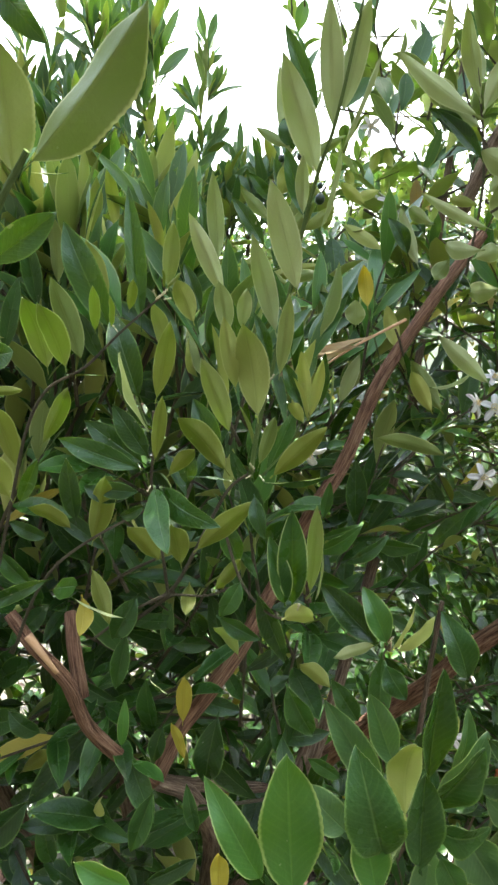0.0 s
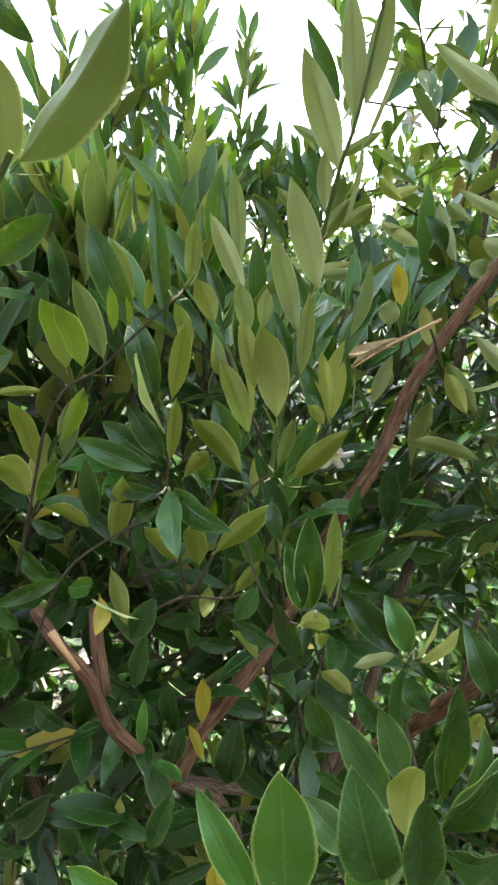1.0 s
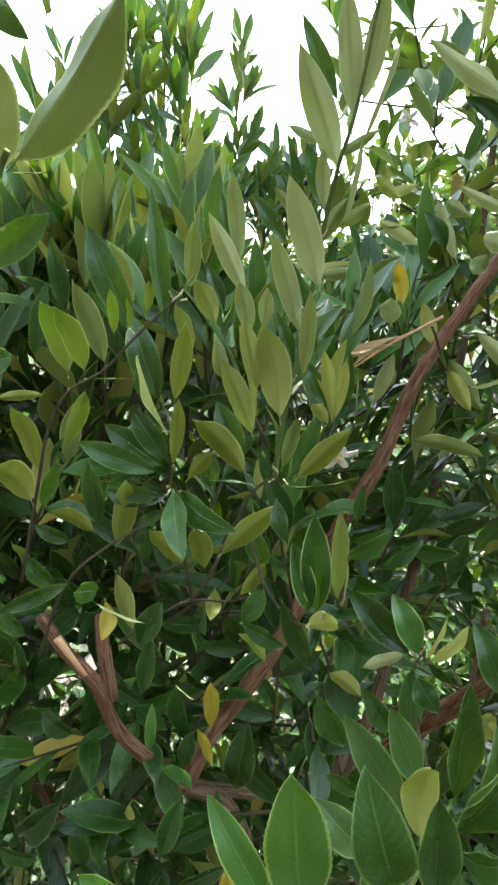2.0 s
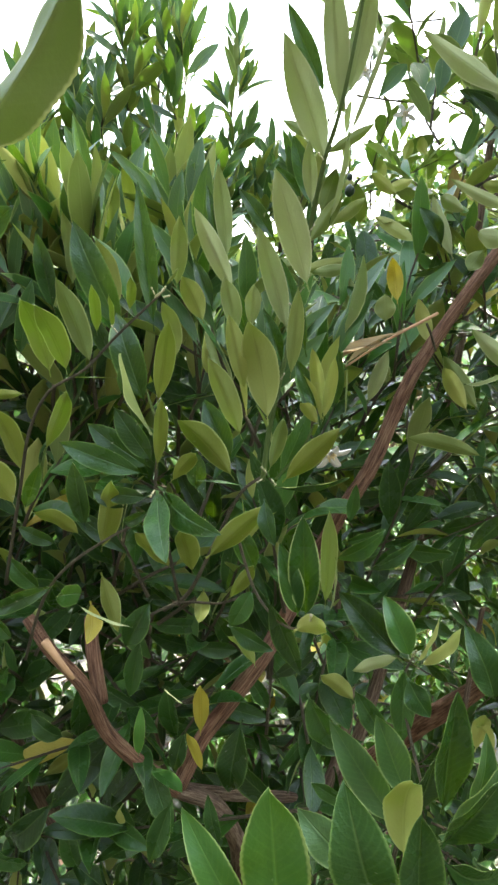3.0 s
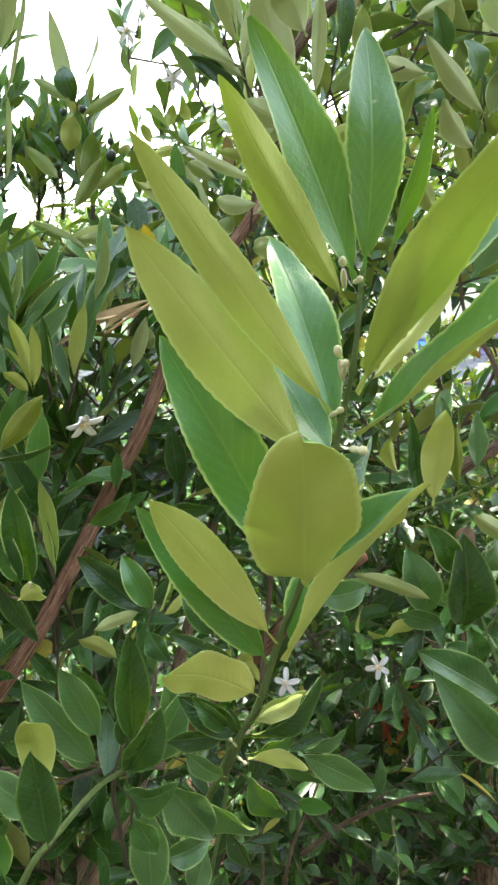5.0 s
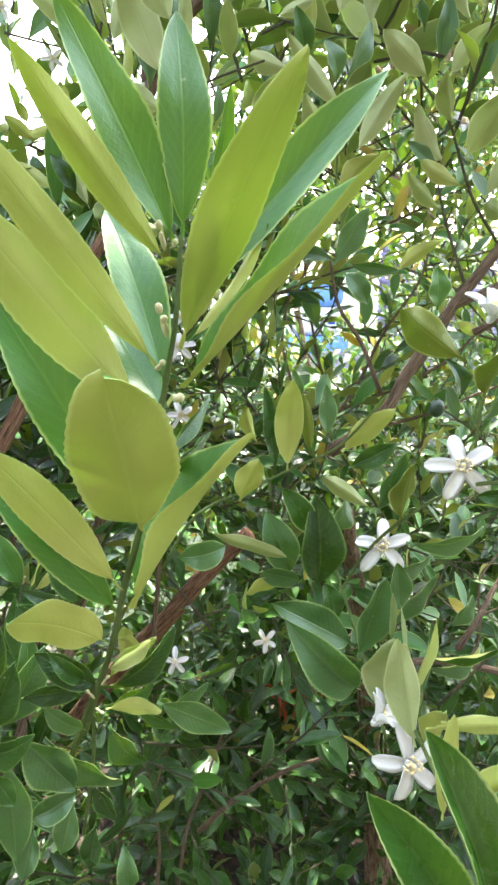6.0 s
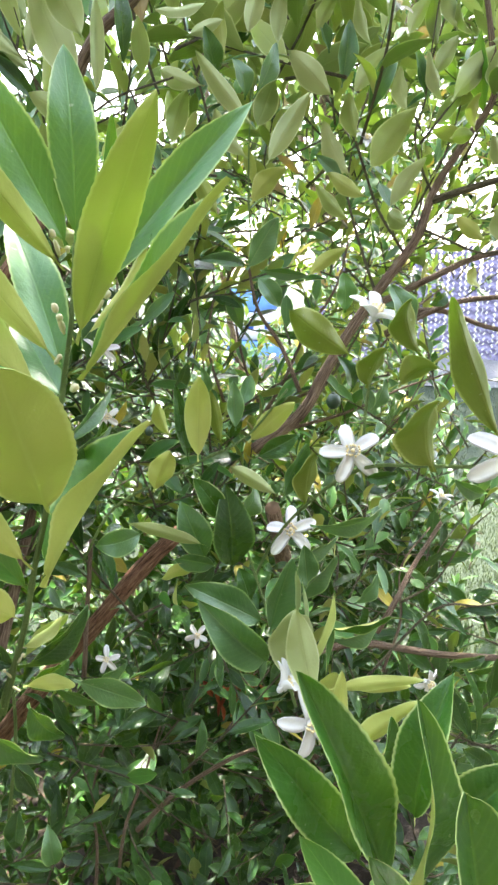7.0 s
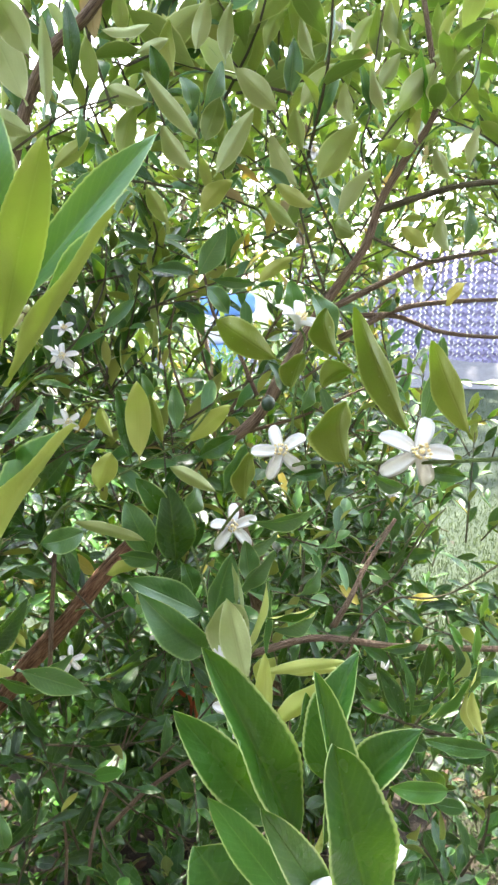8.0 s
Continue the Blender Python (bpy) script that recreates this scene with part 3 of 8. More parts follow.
def slat_mesh():
    """A crinkled upright slat woven in and out of the wires."""
    verts, faces = [], []
    n = 44
    for i in range(n + 1):
        z = 1.75 * i / n
        y = 0.013 * (1 if i % 4 < 2 else -1)
        x = 0.014 * (1 if i % 2 else -1)
        for dx, dy in ((-0.029, -0.004), (0.029, -0.004), (0.029, 0.004), (-0.029, 0.004)):
            verts.append((x + dx, y + dy, z))
    for i in range(n):
        for k in range(4):
            faces.append((i * 4 + k, i * 4 + (k + 1) % 4, i * 4 + 4 + (k + 1) % 4, i * 4 + 4 + k))
    faces += [(3, 2, 1, 0), tuple(n * 4 + k for k in range(4))]
    return raw_mesh("slat", verts, faces, [SLAT], smooth=False)


def fence():
    m = Matrix.Translation((4.75, 9.15, 0.05)) @ pose(0, 0, 0, 0, 0, -32.3)
    base = link("fence", None, None, m)
    tagged(base, "lavender-grey woven slat fence behind the lawn", "fence", kind="structure")
    for k in range(5):
        bm = bmesh.new()
        bmesh.ops.create_cone(bm, cap_ends=True, segments=12, radius1=0.035, radius2=0.035, depth=1.95)
        bmesh.ops.create_uvsphere(bm, u_segments=12, v_segments=6, radius=0.04, matrix=Matrix.Translation((0, 0, 0.98)))
        me = bpy.data.meshes.new("post")
        bm.to_mesh(me)
        bm.free()
        me.materials.append(POST)
        link("post", me, base, m @ pose(0.1 + 1.5 * k, 0.055, 0.9))
    for z in (0.15, 0.6, 1.05, 1.6):
        bm = bmesh.new()
        box(bm, 0.0, 6.2, 0.020, 0.030, z - 0.006, z + 0.006)
        me = bpy.data.meshes.new("rail")
        bm.to_mesh(me)
        bm.free()
        me.materials.append(POST)
        link("rail", me, base, m)
    data = slat_mesh()
    rnd = random.Random(5)
    for i in range(92):
        link("slat", data, base, m @ pose(0.02 + 0.067 * i, 0.0, rnd.uniform(-0.02, 0.02) + 0.04 * (i % 2), 0, rnd.uniform(-0.8, 0.8), (180 if i % 2 else 0) + rnd.uniform(-9, 9)))


fence()

# ---- sacks ----
BLUE = plain("blue_woven_plastic", (0.10, 0.25, 0.60), (0.20, 0.38, 0.74), 12.0, 0.45, 0.5, 0.004)
WHITE = plain("white_woven_plastic", (0.66, 0.63, 0.62), (0.78, 0.75, 0.74), 24.0, 0.5, 0.5, 0.004)
MARK = plain("dark_blue_print", (0.02, 0.06, 0.26), (0.04, 0.10, 0.34), 40.0, 0.5)


def sack(at, turn, size, material, marks, label):
    base = link("sack", None, None, Matrix.Translation(at) @ pose(0, 0, 0, 0, 0, turn))
    tagged(base, label, "sack", "stacked sacks")
    bm = bmesh.new()
    made = bmesh.ops.create_cube(bm, size=1.0)
    bmesh.ops.subdivide_edges(bm, edges=bm.edges[:], cuts=7, use_grid_fill=True)
    for v in bm.verts:
        p = v.co * 2
        r = (abs(p.x) ** 4 + abs(p.y) ** 4 + abs(p.z) ** 4) ** 0.25
        q = p / max(r, 0.001) * max(abs(p.x), abs(p.y), abs(p.z))
        q *= 1 + 0.05 * noise.noise(q * 2.5 + Vector((turn, 0, 0)))
        v.co = Vector((q.x * size[0] / 2, q.y * size[1] / 2, (q.z * 0.5 + 0.5) * size[2]))
    me = bpy.data.meshes.new("bag")
    bm.to_mesh(me)
    bm.free()
    me.materials.append(material)
    me.shade_smooth()
    link("bag", me, base, PLACE[base])
    for x, w in marks:
        bm = bmesh.new()
        box(bm, x - w / 2, x + w / 2, -size[1] / 2 - 0.012, -size[1] / 2 + 0.05, size[2] * 0.42, size[2] * 0.42 + w)
        me = bpy.data.meshes.new("print_mark")
        bm.to_mesh(me)
        bm.free()
        me.materials.append(MARK)
        link("print_mark", me, base, PLACE[base], "dark blue printed square")


sack((3.72, 9.15, 0.02), -22, (0.95, 0.55, 0.42), BLUE, (), "blue woven plastic sack at the bottom of a stack")
sack((3.72, 9.15, 0.43), -22, (0.90, 0.52, 0.44), WHITE, ((-0.05, 0.10), (0.22, 0.10)), "white woven sack with two dark blue printed squares")
sack((3.68, 9.17, 0.86), -24, (0.86, 0.50, 0.38), BLUE, (), "bright blue woven plastic sack on top of a stack")

# ---- added unseen wall behind the camera, blocks low sky light from the leaf fronts ----
def sky_block_wall():
    bm = bmesh.new()
    box(bm, -9, 9, -1.7, -1.5, -0.05, 3.4)
    box(bm, -9.05, 9.05, -1.75, -1.45, 3.4, 3.48)
    wall = part("wall_south", bm, plain("dark_unseen_wall", (0.05, 0.046, 0.04), (0.09, 0.082, 0.07), 3.0, 0.9, 0.4, 0.004), None)
    wall.data.shade_flat()
    tagged(wall, "added unseen wall with a coping that blocks low sky light", "wall", kind="structure")


sky_block_wall()

# ---- the two citrus trees ----
tree_a = link("citrus_tree", None, None, Matrix.Translation((-0.02, 0.62, 0)))
tagged(tree_a, "leafy citrus tree with reddish-brown limbs and glossy dark leaves", "tree", "citrus trees")
tree_b = link("citrus_tree", None, None, Matrix.Translation((0.62, 0.80, 0)))
tagged(tree_b, "flowering citrus tree with white blossoms and yellow-green leaves", "tree", "citrus trees")

# limbs, twigs, leaves, blossoms and fruit near the camera
limb1_branch = branch("branch", tree_a, BARK_RED, [(0.0449, 0.5224, 1.2242), (0.0666, 0.5337, 1.2628), (0.0869, 0.5434, 1.2946), (0.1125, 0.5698, 1.3522), (0.1347, 0.5860, 1.3889), (0.1732, 0.6181, 1.4411), (0.2154, 0.6555, 1.4921)], 0.0066, 0.0054)
stub1_twig = branch("twig", tree_a, BROWN_TWIG, [(0.1373, 0.5821, 1.3837), (0.1328, 0.5771, 1.3963), (0.1278, 0.5735, 1.4064)], 0.0013, 0.0009)
low1_branch = branch("branch", tree_a, BARK_RED, [(-0.1309, 0.3900, 1.2291), (-0.1139, 0.3850, 1.2097), (-0.0950, 0.3870, 1.1854), (-0.0852, 0.3940, 1.1492), (-0.0671, 0.4040, 1.1196), (-0.0454, 0.4150, 1.0916)], 0.0040, 0.0052)
low2_branch = branch("branch", tree_a, BARK_RED, [(0.0449, 0.5224, 1.2242), (0.0405, 0.5000, 1.2181), (0.0125, 0.4650, 1.1742), (-0.0067, 0.4450, 1.1510), (-0.0294, 0.4320, 1.1221), (-0.0454, 0.4150, 1.0916)], 0.0064, 0.0056)
low3_branch = branch("branch", tree_a, BARK, [(-0.0454, 0.4150, 1.0916), (-0.0216, 0.4400, 1.0565), (-0.0134, 0.4900, 0.9581), (-0.0354, 0.5300, 0.8081)], 0.0056, 0.0085)
low4_branch = branch("branch", tree_a, BARK, [(0.0626, 0.6100, 1.1647), (0.0709, 0.6000, 1.1112), (0.0788, 0.5900, 1.0391), (0.0482, 0.5400, 0.9654), (-0.0173, 0.5200, 0.8436)], 0.0032, 0.0065)
low5_branch = branch("branch", tree_a, BARK_RED, [(-0.1045, 0.4250, 1.2129), (-0.0979, 0.4100, 1.1964), (-0.0901, 0.4000, 1.1656)], 0.0045, 0.0050)
low7_branch = branch("branch", tree_a, BARK, [(0.0881, 0.5270, 0.9825), (0.0378, 0.5200, 0.9990), (-0.0028, 0.4800, 1.0334), (-0.0454, 0.4150, 1.0916)], 0.0042, 0.0050)
sl_twig = branch("twig", tree_a, BROWN_TWIG, [(-0.1071, 0.3292, 1.2815), (-0.0912, 0.3220, 1.3334), (-0.0803, 0.3146, 1.3634), (-0.0699, 0.3149, 1.3821), (-0.0520, 0.3144, 1.3925), (-0.0361, 0.3147, 1.4078), (-0.0179, 0.3155, 1.4236)], 0.0009, 0.0005)
leaf(sl_twig, (-0.0718, 0.3220, 1.3880), (-0.0769, 0.3100, 1.4231), 0.0147, 180, "olive", 12, 0.25)
leaf(sl_twig, (-0.0618, 0.3180, 1.3897), (-0.0690, 0.3060, 1.4207), 0.0126, 172, "olive", 12, 0.25)
leaf(sl_twig, (-0.0205, 0.3150, 1.3771), (-0.0109, 0.3030, 1.4141), 0.0095, 178, "olive", 16, 0.25)
leaf(sl_twig, (-0.0252, 0.3220, 1.3627), (-0.0377, 0.3191, 1.3991), 0.0111, -66, "green", 34, 0.25)
leaf(sl_twig, (-0.0326, 0.3380, 1.3733), (-0.0468, 0.3419, 1.4168), 0.0158, 6, "green", 14, 0.25)
leaf(sl_twig, (-0.0211, 0.3130, 1.3490), (-0.0143, 0.3010, 1.3828), 0.0074, 180, "olive", 18, 0.25)
leaf(sl_twig, (-0.0152, 0.3130, 1.3429), (-0.0002, 0.3010, 1.3598), 0.0074, 180, "olive", 14, 0.25)
leaf(sl_twig, (-0.0385, 0.3180, 1.3886), (-0.0618, 0.3151, 1.3889), 0.0021, 90, "green", 14, 0.25)
leaf(sl_twig, (-0.0518, 0.3300, 1.4065), (-0.0484, 0.3180, 1.4286), 0.0057, 180, "olive", 20, 0.25)
leaf(sl_twig, (-0.0336, 0.3220, 1.4170), (-0.0281, 0.3100, 1.4311), 0.0050, 180, "olive", 14, 0.25)
leaf(sl_twig, (-0.0427, 0.3250, 1.4094), (-0.0392, 0.3130, 1.4242), 0.0047, 150, "olive", 14, 0.25)
leaf(sl_twig, (-0.0759, 0.3180, 1.3538), (-0.0567, 0.3060, 1.3846), 0.0091, 180, "olive", 14, 0.25)
leaf(sl_twig, (-0.0748, 0.3050, 1.3828), (-0.0922, 0.2930, 1.3825), 0.0050, 168, "olive", 14, 0.25)
leaf(sl_twig, (-0.0934, 0.3300, 1.3389), (-0.0995, 0.3180, 1.3758), 0.0122, 180, "olive", 14, 0.25)
leaf(sl_twig, (-0.0887, 0.3200, 1.3247), (-0.0754, 0.3138, 1.3499), 0.0080, 15, "green", 14, 0.25)
leaf(sl_twig, (-0.0846, 0.3050, 1.3309), (-0.0990, 0.2930, 1.3521), 0.0174, 180, "olive", 14, 0.25)
leaf(sl_twig, (-0.0155, 0.3160, 1.4276), (-0.0064, 0.3040, 1.4339), 0.0026, 150, "olive", 14, 0.25)
leaf(sl_twig, (-0.0165, 0.3160, 1.4271), (-0.0143, 0.3040, 1.4353), 0.0022, 150, "olive", 14, 0.25)
sd_twig = branch("twig", tree_a, GREEN_TWIG, [(-0.0425, 0.3941, 1.3499), (-0.0575, 0.4006, 1.3884), (-0.0735, 0.4041, 1.4139), (-0.0833, 0.4189, 1.4402)], 0.0008, 0.0005)
leaf(sd_twig, (-0.0612, 0.3950, 1.4032), (-0.0883, 0.3950, 1.4656), 0.0196, 10, "green", 18, 0.25)
leaf(sd_twig, (-0.0486, 0.4100, 1.4050), (-0.0552, 0.4100, 1.4869), 0.0128, 15, "green", 24, 0.25)
leaf(sd_twig, (-0.0715, 0.3700, 1.3882), (-0.0829, 0.3580, 1.4340), 0.0138, 180, "green", 14, 0.25)
leaf(sd_twig, (-0.0736, 0.4200, 1.4162), (-0.0803, 0.4080, 1.4579), 0.0125, 175, "green", 14, 0.25)
leaf(sd_twig, (-0.1185, 0.4300, 1.4159), (-0.1223, 0.4221, 1.4630), 0.0131, 20, "green", 14, 0.25)
leaf(sd_twig, (-0.1098, 0.4400, 1.4302), (-0.1082, 0.4280, 1.4767), 0.0113, 180, "green", 14, 0.25)
leaf(sd_twig, (-0.1382, 0.4200, 1.3879), (-0.1257, 0.4194, 1.4363), 0.0112, 12, "green", 14, 0.25)
leaf(sd_twig, (-0.0322, 0.4000, 1.3910), (-0.0372, 0.3880, 1.4227), 0.0107, 170, "green", 14, 0.25)
leaf(sd_twig, (-0.0728, 0.4100, 1.3862), (-0.0842, 0.4043, 1.4163), 0.0106, 10, "green", 14, 0.25)
leaf(sd_twig, (-0.0878, 0.5000, 1.4715), (-0.0892, 0.4880, 1.5146), 0.0097, 180, "young", 14, 0.25)
leaf(sd_twig, (-0.1056, 0.5000, 1.4678), (-0.0967, 0.4880, 1.5075), 0.0112, 180, "green", 14, 0.25)
leaf(sd_twig, (-0.0705, 0.5200, 1.4655), (-0.0609, 0.5193, 1.5129), 0.0101, 10, "green", 14, 0.25)
leaf(sd_twig, (-0.1152, 0.5000, 1.4835), (-0.1124, 0.4880, 1.5188), 0.0089, 180, "young", 14, 0.25)
sc_twig = branch("twig", tree_a, BROWN_TWIG, [(-0.0375, 0.3726, 1.2498), (-0.0212, 0.3676, 1.2643), (-0.0029, 0.3627, 1.3013), (0.0095, 0.3594, 1.3255), (0.0228, 0.3584, 1.3364)], 0.0013, 0.0007)
leaf(sc_twig, (0.0142, 0.3400, 1.3348), (-0.0094, 0.3394, 1.3369), 0.0029, 80, "green", 14, 0.25)
leaf(sc_twig, (0.0287, 0.3400, 1.3349), (0.0632, 0.3359, 1.3414), 0.0066, 40, "green", 20, 0.25)
leaf(sc_twig, (0.0313, 0.3520, 1.3339), (0.0587, 0.3400, 1.3640), 0.0119, 172, "olive", 20, 0.25)
leaf(sc_twig, (-0.0098, 0.3600, 1.2878), (0.0238, 0.3480, 1.3222), 0.0133, 180, "olive", 14, 0.25)
leaf(sc_twig, (0.0241, 0.3360, 1.3301), (0.0301, 0.3260, 1.3105), 0.0092, 0, "green", 12, 0.25)
leaf(sc_twig, (0.0589, 0.4200, 1.2664), (0.0884, 0.4137, 1.2877), 0.0124, 10, "green", 14, 0.25)
leaf(sc_twig, (0.0145, 0.3800, 1.2734), (0.0044, 0.3760, 1.3017), 0.0132, 8, "green", 14, 0.25)
leaf(sc_twig, (-0.0004, 0.3700, 1.2596), (0.0167, 0.3580, 1.2863), 0.0087, 170, "olive", 14, 0.25)
leaf(sc_twig, (-0.0134, 0.3700, 1.2657), (-0.0138, 0.3580, 1.2510), 0.0089, 175, "olive", 14, 0.25)
sn_twig = branch("twig", tree_a, BROWN_TWIG, [(-0.0214, 0.3476, 1.2671), (-0.0219, 0.3267, 1.3132), (-0.0242, 0.3212, 1.3362), (-0.0227, 0.3202, 1.3543), (-0.0223, 0.3192, 1.3730)], 0.0009, 0.0006)
leaf(sn_twig, (0.0139, 0.3120, 1.3454), (-0.0079, 0.3000, 1.3744), 0.0128, 180, "olive", 12, 0.25)
leaf(sn_twig, (-0.0248, 0.3120, 1.3465), (-0.0647, 0.3107, 1.3606), 0.0114, 14, "green", 18, 0.25)
leaf(sn_twig, (-0.0275, 0.3260, 1.3454), (-0.0556, 0.3216, 1.3672), 0.0129, 10, "green", 14, 0.25)
leaf(sn_twig, (-0.0237, 0.3180, 1.3503), (-0.0399, 0.3146, 1.3762), 0.0115, 8, "green", 14, 0.25)
leaf(sn_twig, (-0.0207, 0.3120, 1.3397), (-0.0085, 0.2780, 1.3207), 0.0128, -4, "green", 8, 0.25, 0.38)
leaf(sn_twig, (-0.0181, 0.3140, 1.3387), (0.0116, 0.2840, 1.3307), 0.0128, -4, "green", 8, 0.25, 0.38)
leaf(sn_twig, (-0.0230, 0.3060, 1.3324), (-0.0369, 0.3111, 1.3236), 0.0062, 0, "green", 14, 0.25)
leaf(sn_twig, (-0.0620, 0.3450, 1.2950), (-0.0496, 0.3330, 1.3376), 0.0146, 180, "olive", 14, 0.25)
leaf(sn_twig, (-0.0696, 0.3450, 1.3072), (-0.0721, 0.3404, 1.3441), 0.0114, 10, "green", 14, 0.25)
leaf(sn_twig, (-0.0676, 0.3350, 1.3070), (-0.0864, 0.3230, 1.3233), 0.0100, 170, "olive", 14, 0.25)
leaf(sn_twig, (-0.0248, 0.3450, 1.2880), (-0.0395, 0.3330, 1.3116), 0.0141, 180, "olive", 14, 0.25)
leaf(sn_twig, (-0.0150, 0.3500, 1.2833), (-0.0175, 0.3380, 1.3116), 0.0136, 180, "olive", 14, 0.25)
leaf(sn_twig, (-0.0116, 0.3500, 1.3291), (-0.0110, 0.3477, 1.3499), 0.0107, 12, "green", 14, 0.25)
leaf(sn_twig, (-0.0334, 0.3400, 1.3275), (-0.0577, 0.3418, 1.3288), 0.0092, 12, "green", 14, 0.25)
leaf(sn_twig, (-0.0454, 0.3400, 1.3209), (-0.0651, 0.3456, 1.3280), 0.0082, 15, "green", 14, 0.25)
leaf(sn_twig, (-0.0828, 0.3400, 1.3005), (-0.1009, 0.3339, 1.3111), 0.0082, 12, "green", 14, 0.25)
st_twig = branch("twig", tree_a, GREEN_TWIG, [(0.0209, 0.3574, 1.3329), (0.0244, 0.3556, 1.3604), (0.0292, 0.3572, 1.3834), (0.0363, 0.3572, 1.4168), (0.0426, 0.3502, 1.4516), (0.0489, 0.3395, 1.4787), (0.0546, 0.3336, 1.4952), (0.0594, 0.3306, 1.5165), (0.0650, 0.3278, 1.5473)], 0.0014, 0.0006)
leaf(st_twig, (0.0429, 0.3520, 1.4257), (0.0279, 0.3400, 1.4772), 0.0145, 180, "pale", 10, 0.25)
leaf(st_twig, (0.0450, 0.3560, 1.4609), (0.0342, 0.3587, 1.4948), 0.0093, 8, "green", 14, 0.25)
leaf(st_twig, (0.0502, 0.3420, 1.4764), (0.0321, 0.3300, 1.5251), 0.0148, 180, "pale", 10, 0.25)
leaf(st_twig, (0.0490, 0.3450, 1.5054), (0.0325, 0.3434, 1.5409), 0.0082, 5, "green", 14, 0.25)
leaf(st_twig, (0.0549, 0.3350, 1.4942), (0.0503, 0.3230, 1.5441), 0.0111, 180, "pale", 10, 0.25)
leaf(st_twig, (0.0580, 0.3370, 1.5012), (0.0670, 0.3250, 1.5441), 0.0099, 180, "pale", 12, 0.25)
leaf(st_twig, (0.0582, 0.3370, 1.4857), (0.0738, 0.3250, 1.5265), 0.0043, 130, "pale", 20, 0.25)
leaf(st_twig, (0.0513, 0.3480, 1.4548), (0.0590, 0.3360, 1.4930), 0.0055, 120, "pale", 20, 0.25)
leaf(st_twig, (0.0436, 0.3520, 1.4623), (0.0422, 0.3400, 1.4877), 0.0071, 180, "pale", 14, 0.25)
leaf(st_twig, (0.0010, 0.3750, 1.4403), (-0.0012, 0.3630, 1.4852), 0.0094, 180, "pale", 12, 0.25)
leaf(st_twig, (-0.0057, 0.3800, 1.4472), (-0.0099, 0.3808, 1.4782), 0.0060, 20, "green", 14, 0.25)
leaf(st_twig, (0.0050, 0.3720, 1.4241), (-0.0124, 0.3600, 1.4653), 0.0111, 180, "pale", 14, 0.25)
leaf(st_twig, (0.0327, 0.3620, 1.4053), (0.0195, 0.3500, 1.4549), 0.0117, 180, "pale", 12, 0.25)
leaf(st_twig, (0.0255, 0.3720, 1.4499), (0.0079, 0.3695, 1.4744), 0.0084, 15, "green", 14, 0.25)
leaf(st_twig, (-0.0270, 0.3800, 1.4279), (-0.0215, 0.3680, 1.4629), 0.0098, 180, "green", 14, 0.25)
leaf(st_twig, (0.0248, 0.3450, 1.3639), (0.0173, 0.3330, 1.4135), 0.0174, 180, "green", 10, 0.25)
leaf(st_twig, (0.0132, 0.3500, 1.3783), (0.0075, 0.3380, 1.4161), 0.0106, 180, "green", 14, 0.25)
leaf(st_twig, (0.0079, 0.3600, 1.4054), (0.0039, 0.3480, 1.4328), 0.0103, 180, "pale", 14, 0.25)
leaf(st_twig, (0.0145, 0.3620, 1.4082), (0.0177, 0.3500, 1.4293), 0.0083, 180, "pale", 14, 0.25)
leaf(st_twig, (0.0343, 0.3560, 1.3848), (0.0385, 0.3440, 1.4276), 0.0086, 180, "green", 14, 0.25)
leaf(st_twig, (0.0297, 0.3650, 1.3903), (0.0206, 0.3622, 1.4182), 0.0075, 12, "green", 14, 0.25)
leaf(st_twig, (0.0097, 0.3620, 1.3529), (-0.0048, 0.3500, 1.3958), 0.0134, 175, "green", 14, 0.25)
leaf(st_twig, (0.0035, 0.3680, 1.3390), (-0.0120, 0.3731, 1.3716), 0.0148, 12, "green", 14, 0.25)
leaf(st_twig, (-0.0116, 0.3750, 1.4104), (-0.0196, 0.3630, 1.4341), 0.0120, 180, "green", 14, 0.25)
leaf(st_twig, (0.0251, 0.3460, 1.3406), (0.0335, 0.3340, 1.3697), 0.0077, 180, "green", 20, 0.25)
leaf(st_twig, (0.0281, 0.3660, 1.3311), (0.0431, 0.3718, 1.3665), 0.0128, 15, "green", 14, 0.25)
leaf(st_twig, (0.0137, 0.3760, 1.3935), (0.0052, 0.3703, 1.4283), 0.0093, 10, "green", 14, 0.25)
leaf(st_twig, (0.0410, 0.3800, 1.3936), (0.0273, 0.3824, 1.4429), 0.0094, 12, "green", 14, 0.25)
leaf(st_twig, (-0.0099, 0.3900, 1.4168), (-0.0202, 0.3927, 1.4439), 0.0086, 15, "green", 14, 0.25)
sy_twig = branch("twig", tree_a, GREEN_TWIG, [(0.0269, 0.3632, 1.3323), (0.0397, 0.3631, 1.3477), (0.0464, 0.3619, 1.3617)], 0.0007, 0.0005)
leaf(sy_twig, (0.0503, 0.3620, 1.3642), (0.0450, 0.3500, 1.4003), 0.0073, 180, "young", 20, 0.25)
leaf(sy_twig, (0.0503, 0.3600, 1.3634), (0.0558, 0.3480, 1.3963), 0.0065, 165, "young", 24, 0.25)
leaf(sy_twig, (0.0481, 0.3600, 1.3616), (0.0401, 0.3480, 1.3747), 0.0068, 180, "young", 14, 0.25)
leaf(sy_twig, (0.0612, 0.3640, 1.3630), (0.0612, 0.3520, 1.3934), 0.0026, 100, "pale", 14, 0.25)
leaf(sy_twig, (0.0560, 0.3700, 1.3677), (0.0575, 0.3631, 1.3985), 0.0070, 10, "green", 14, 0.25)
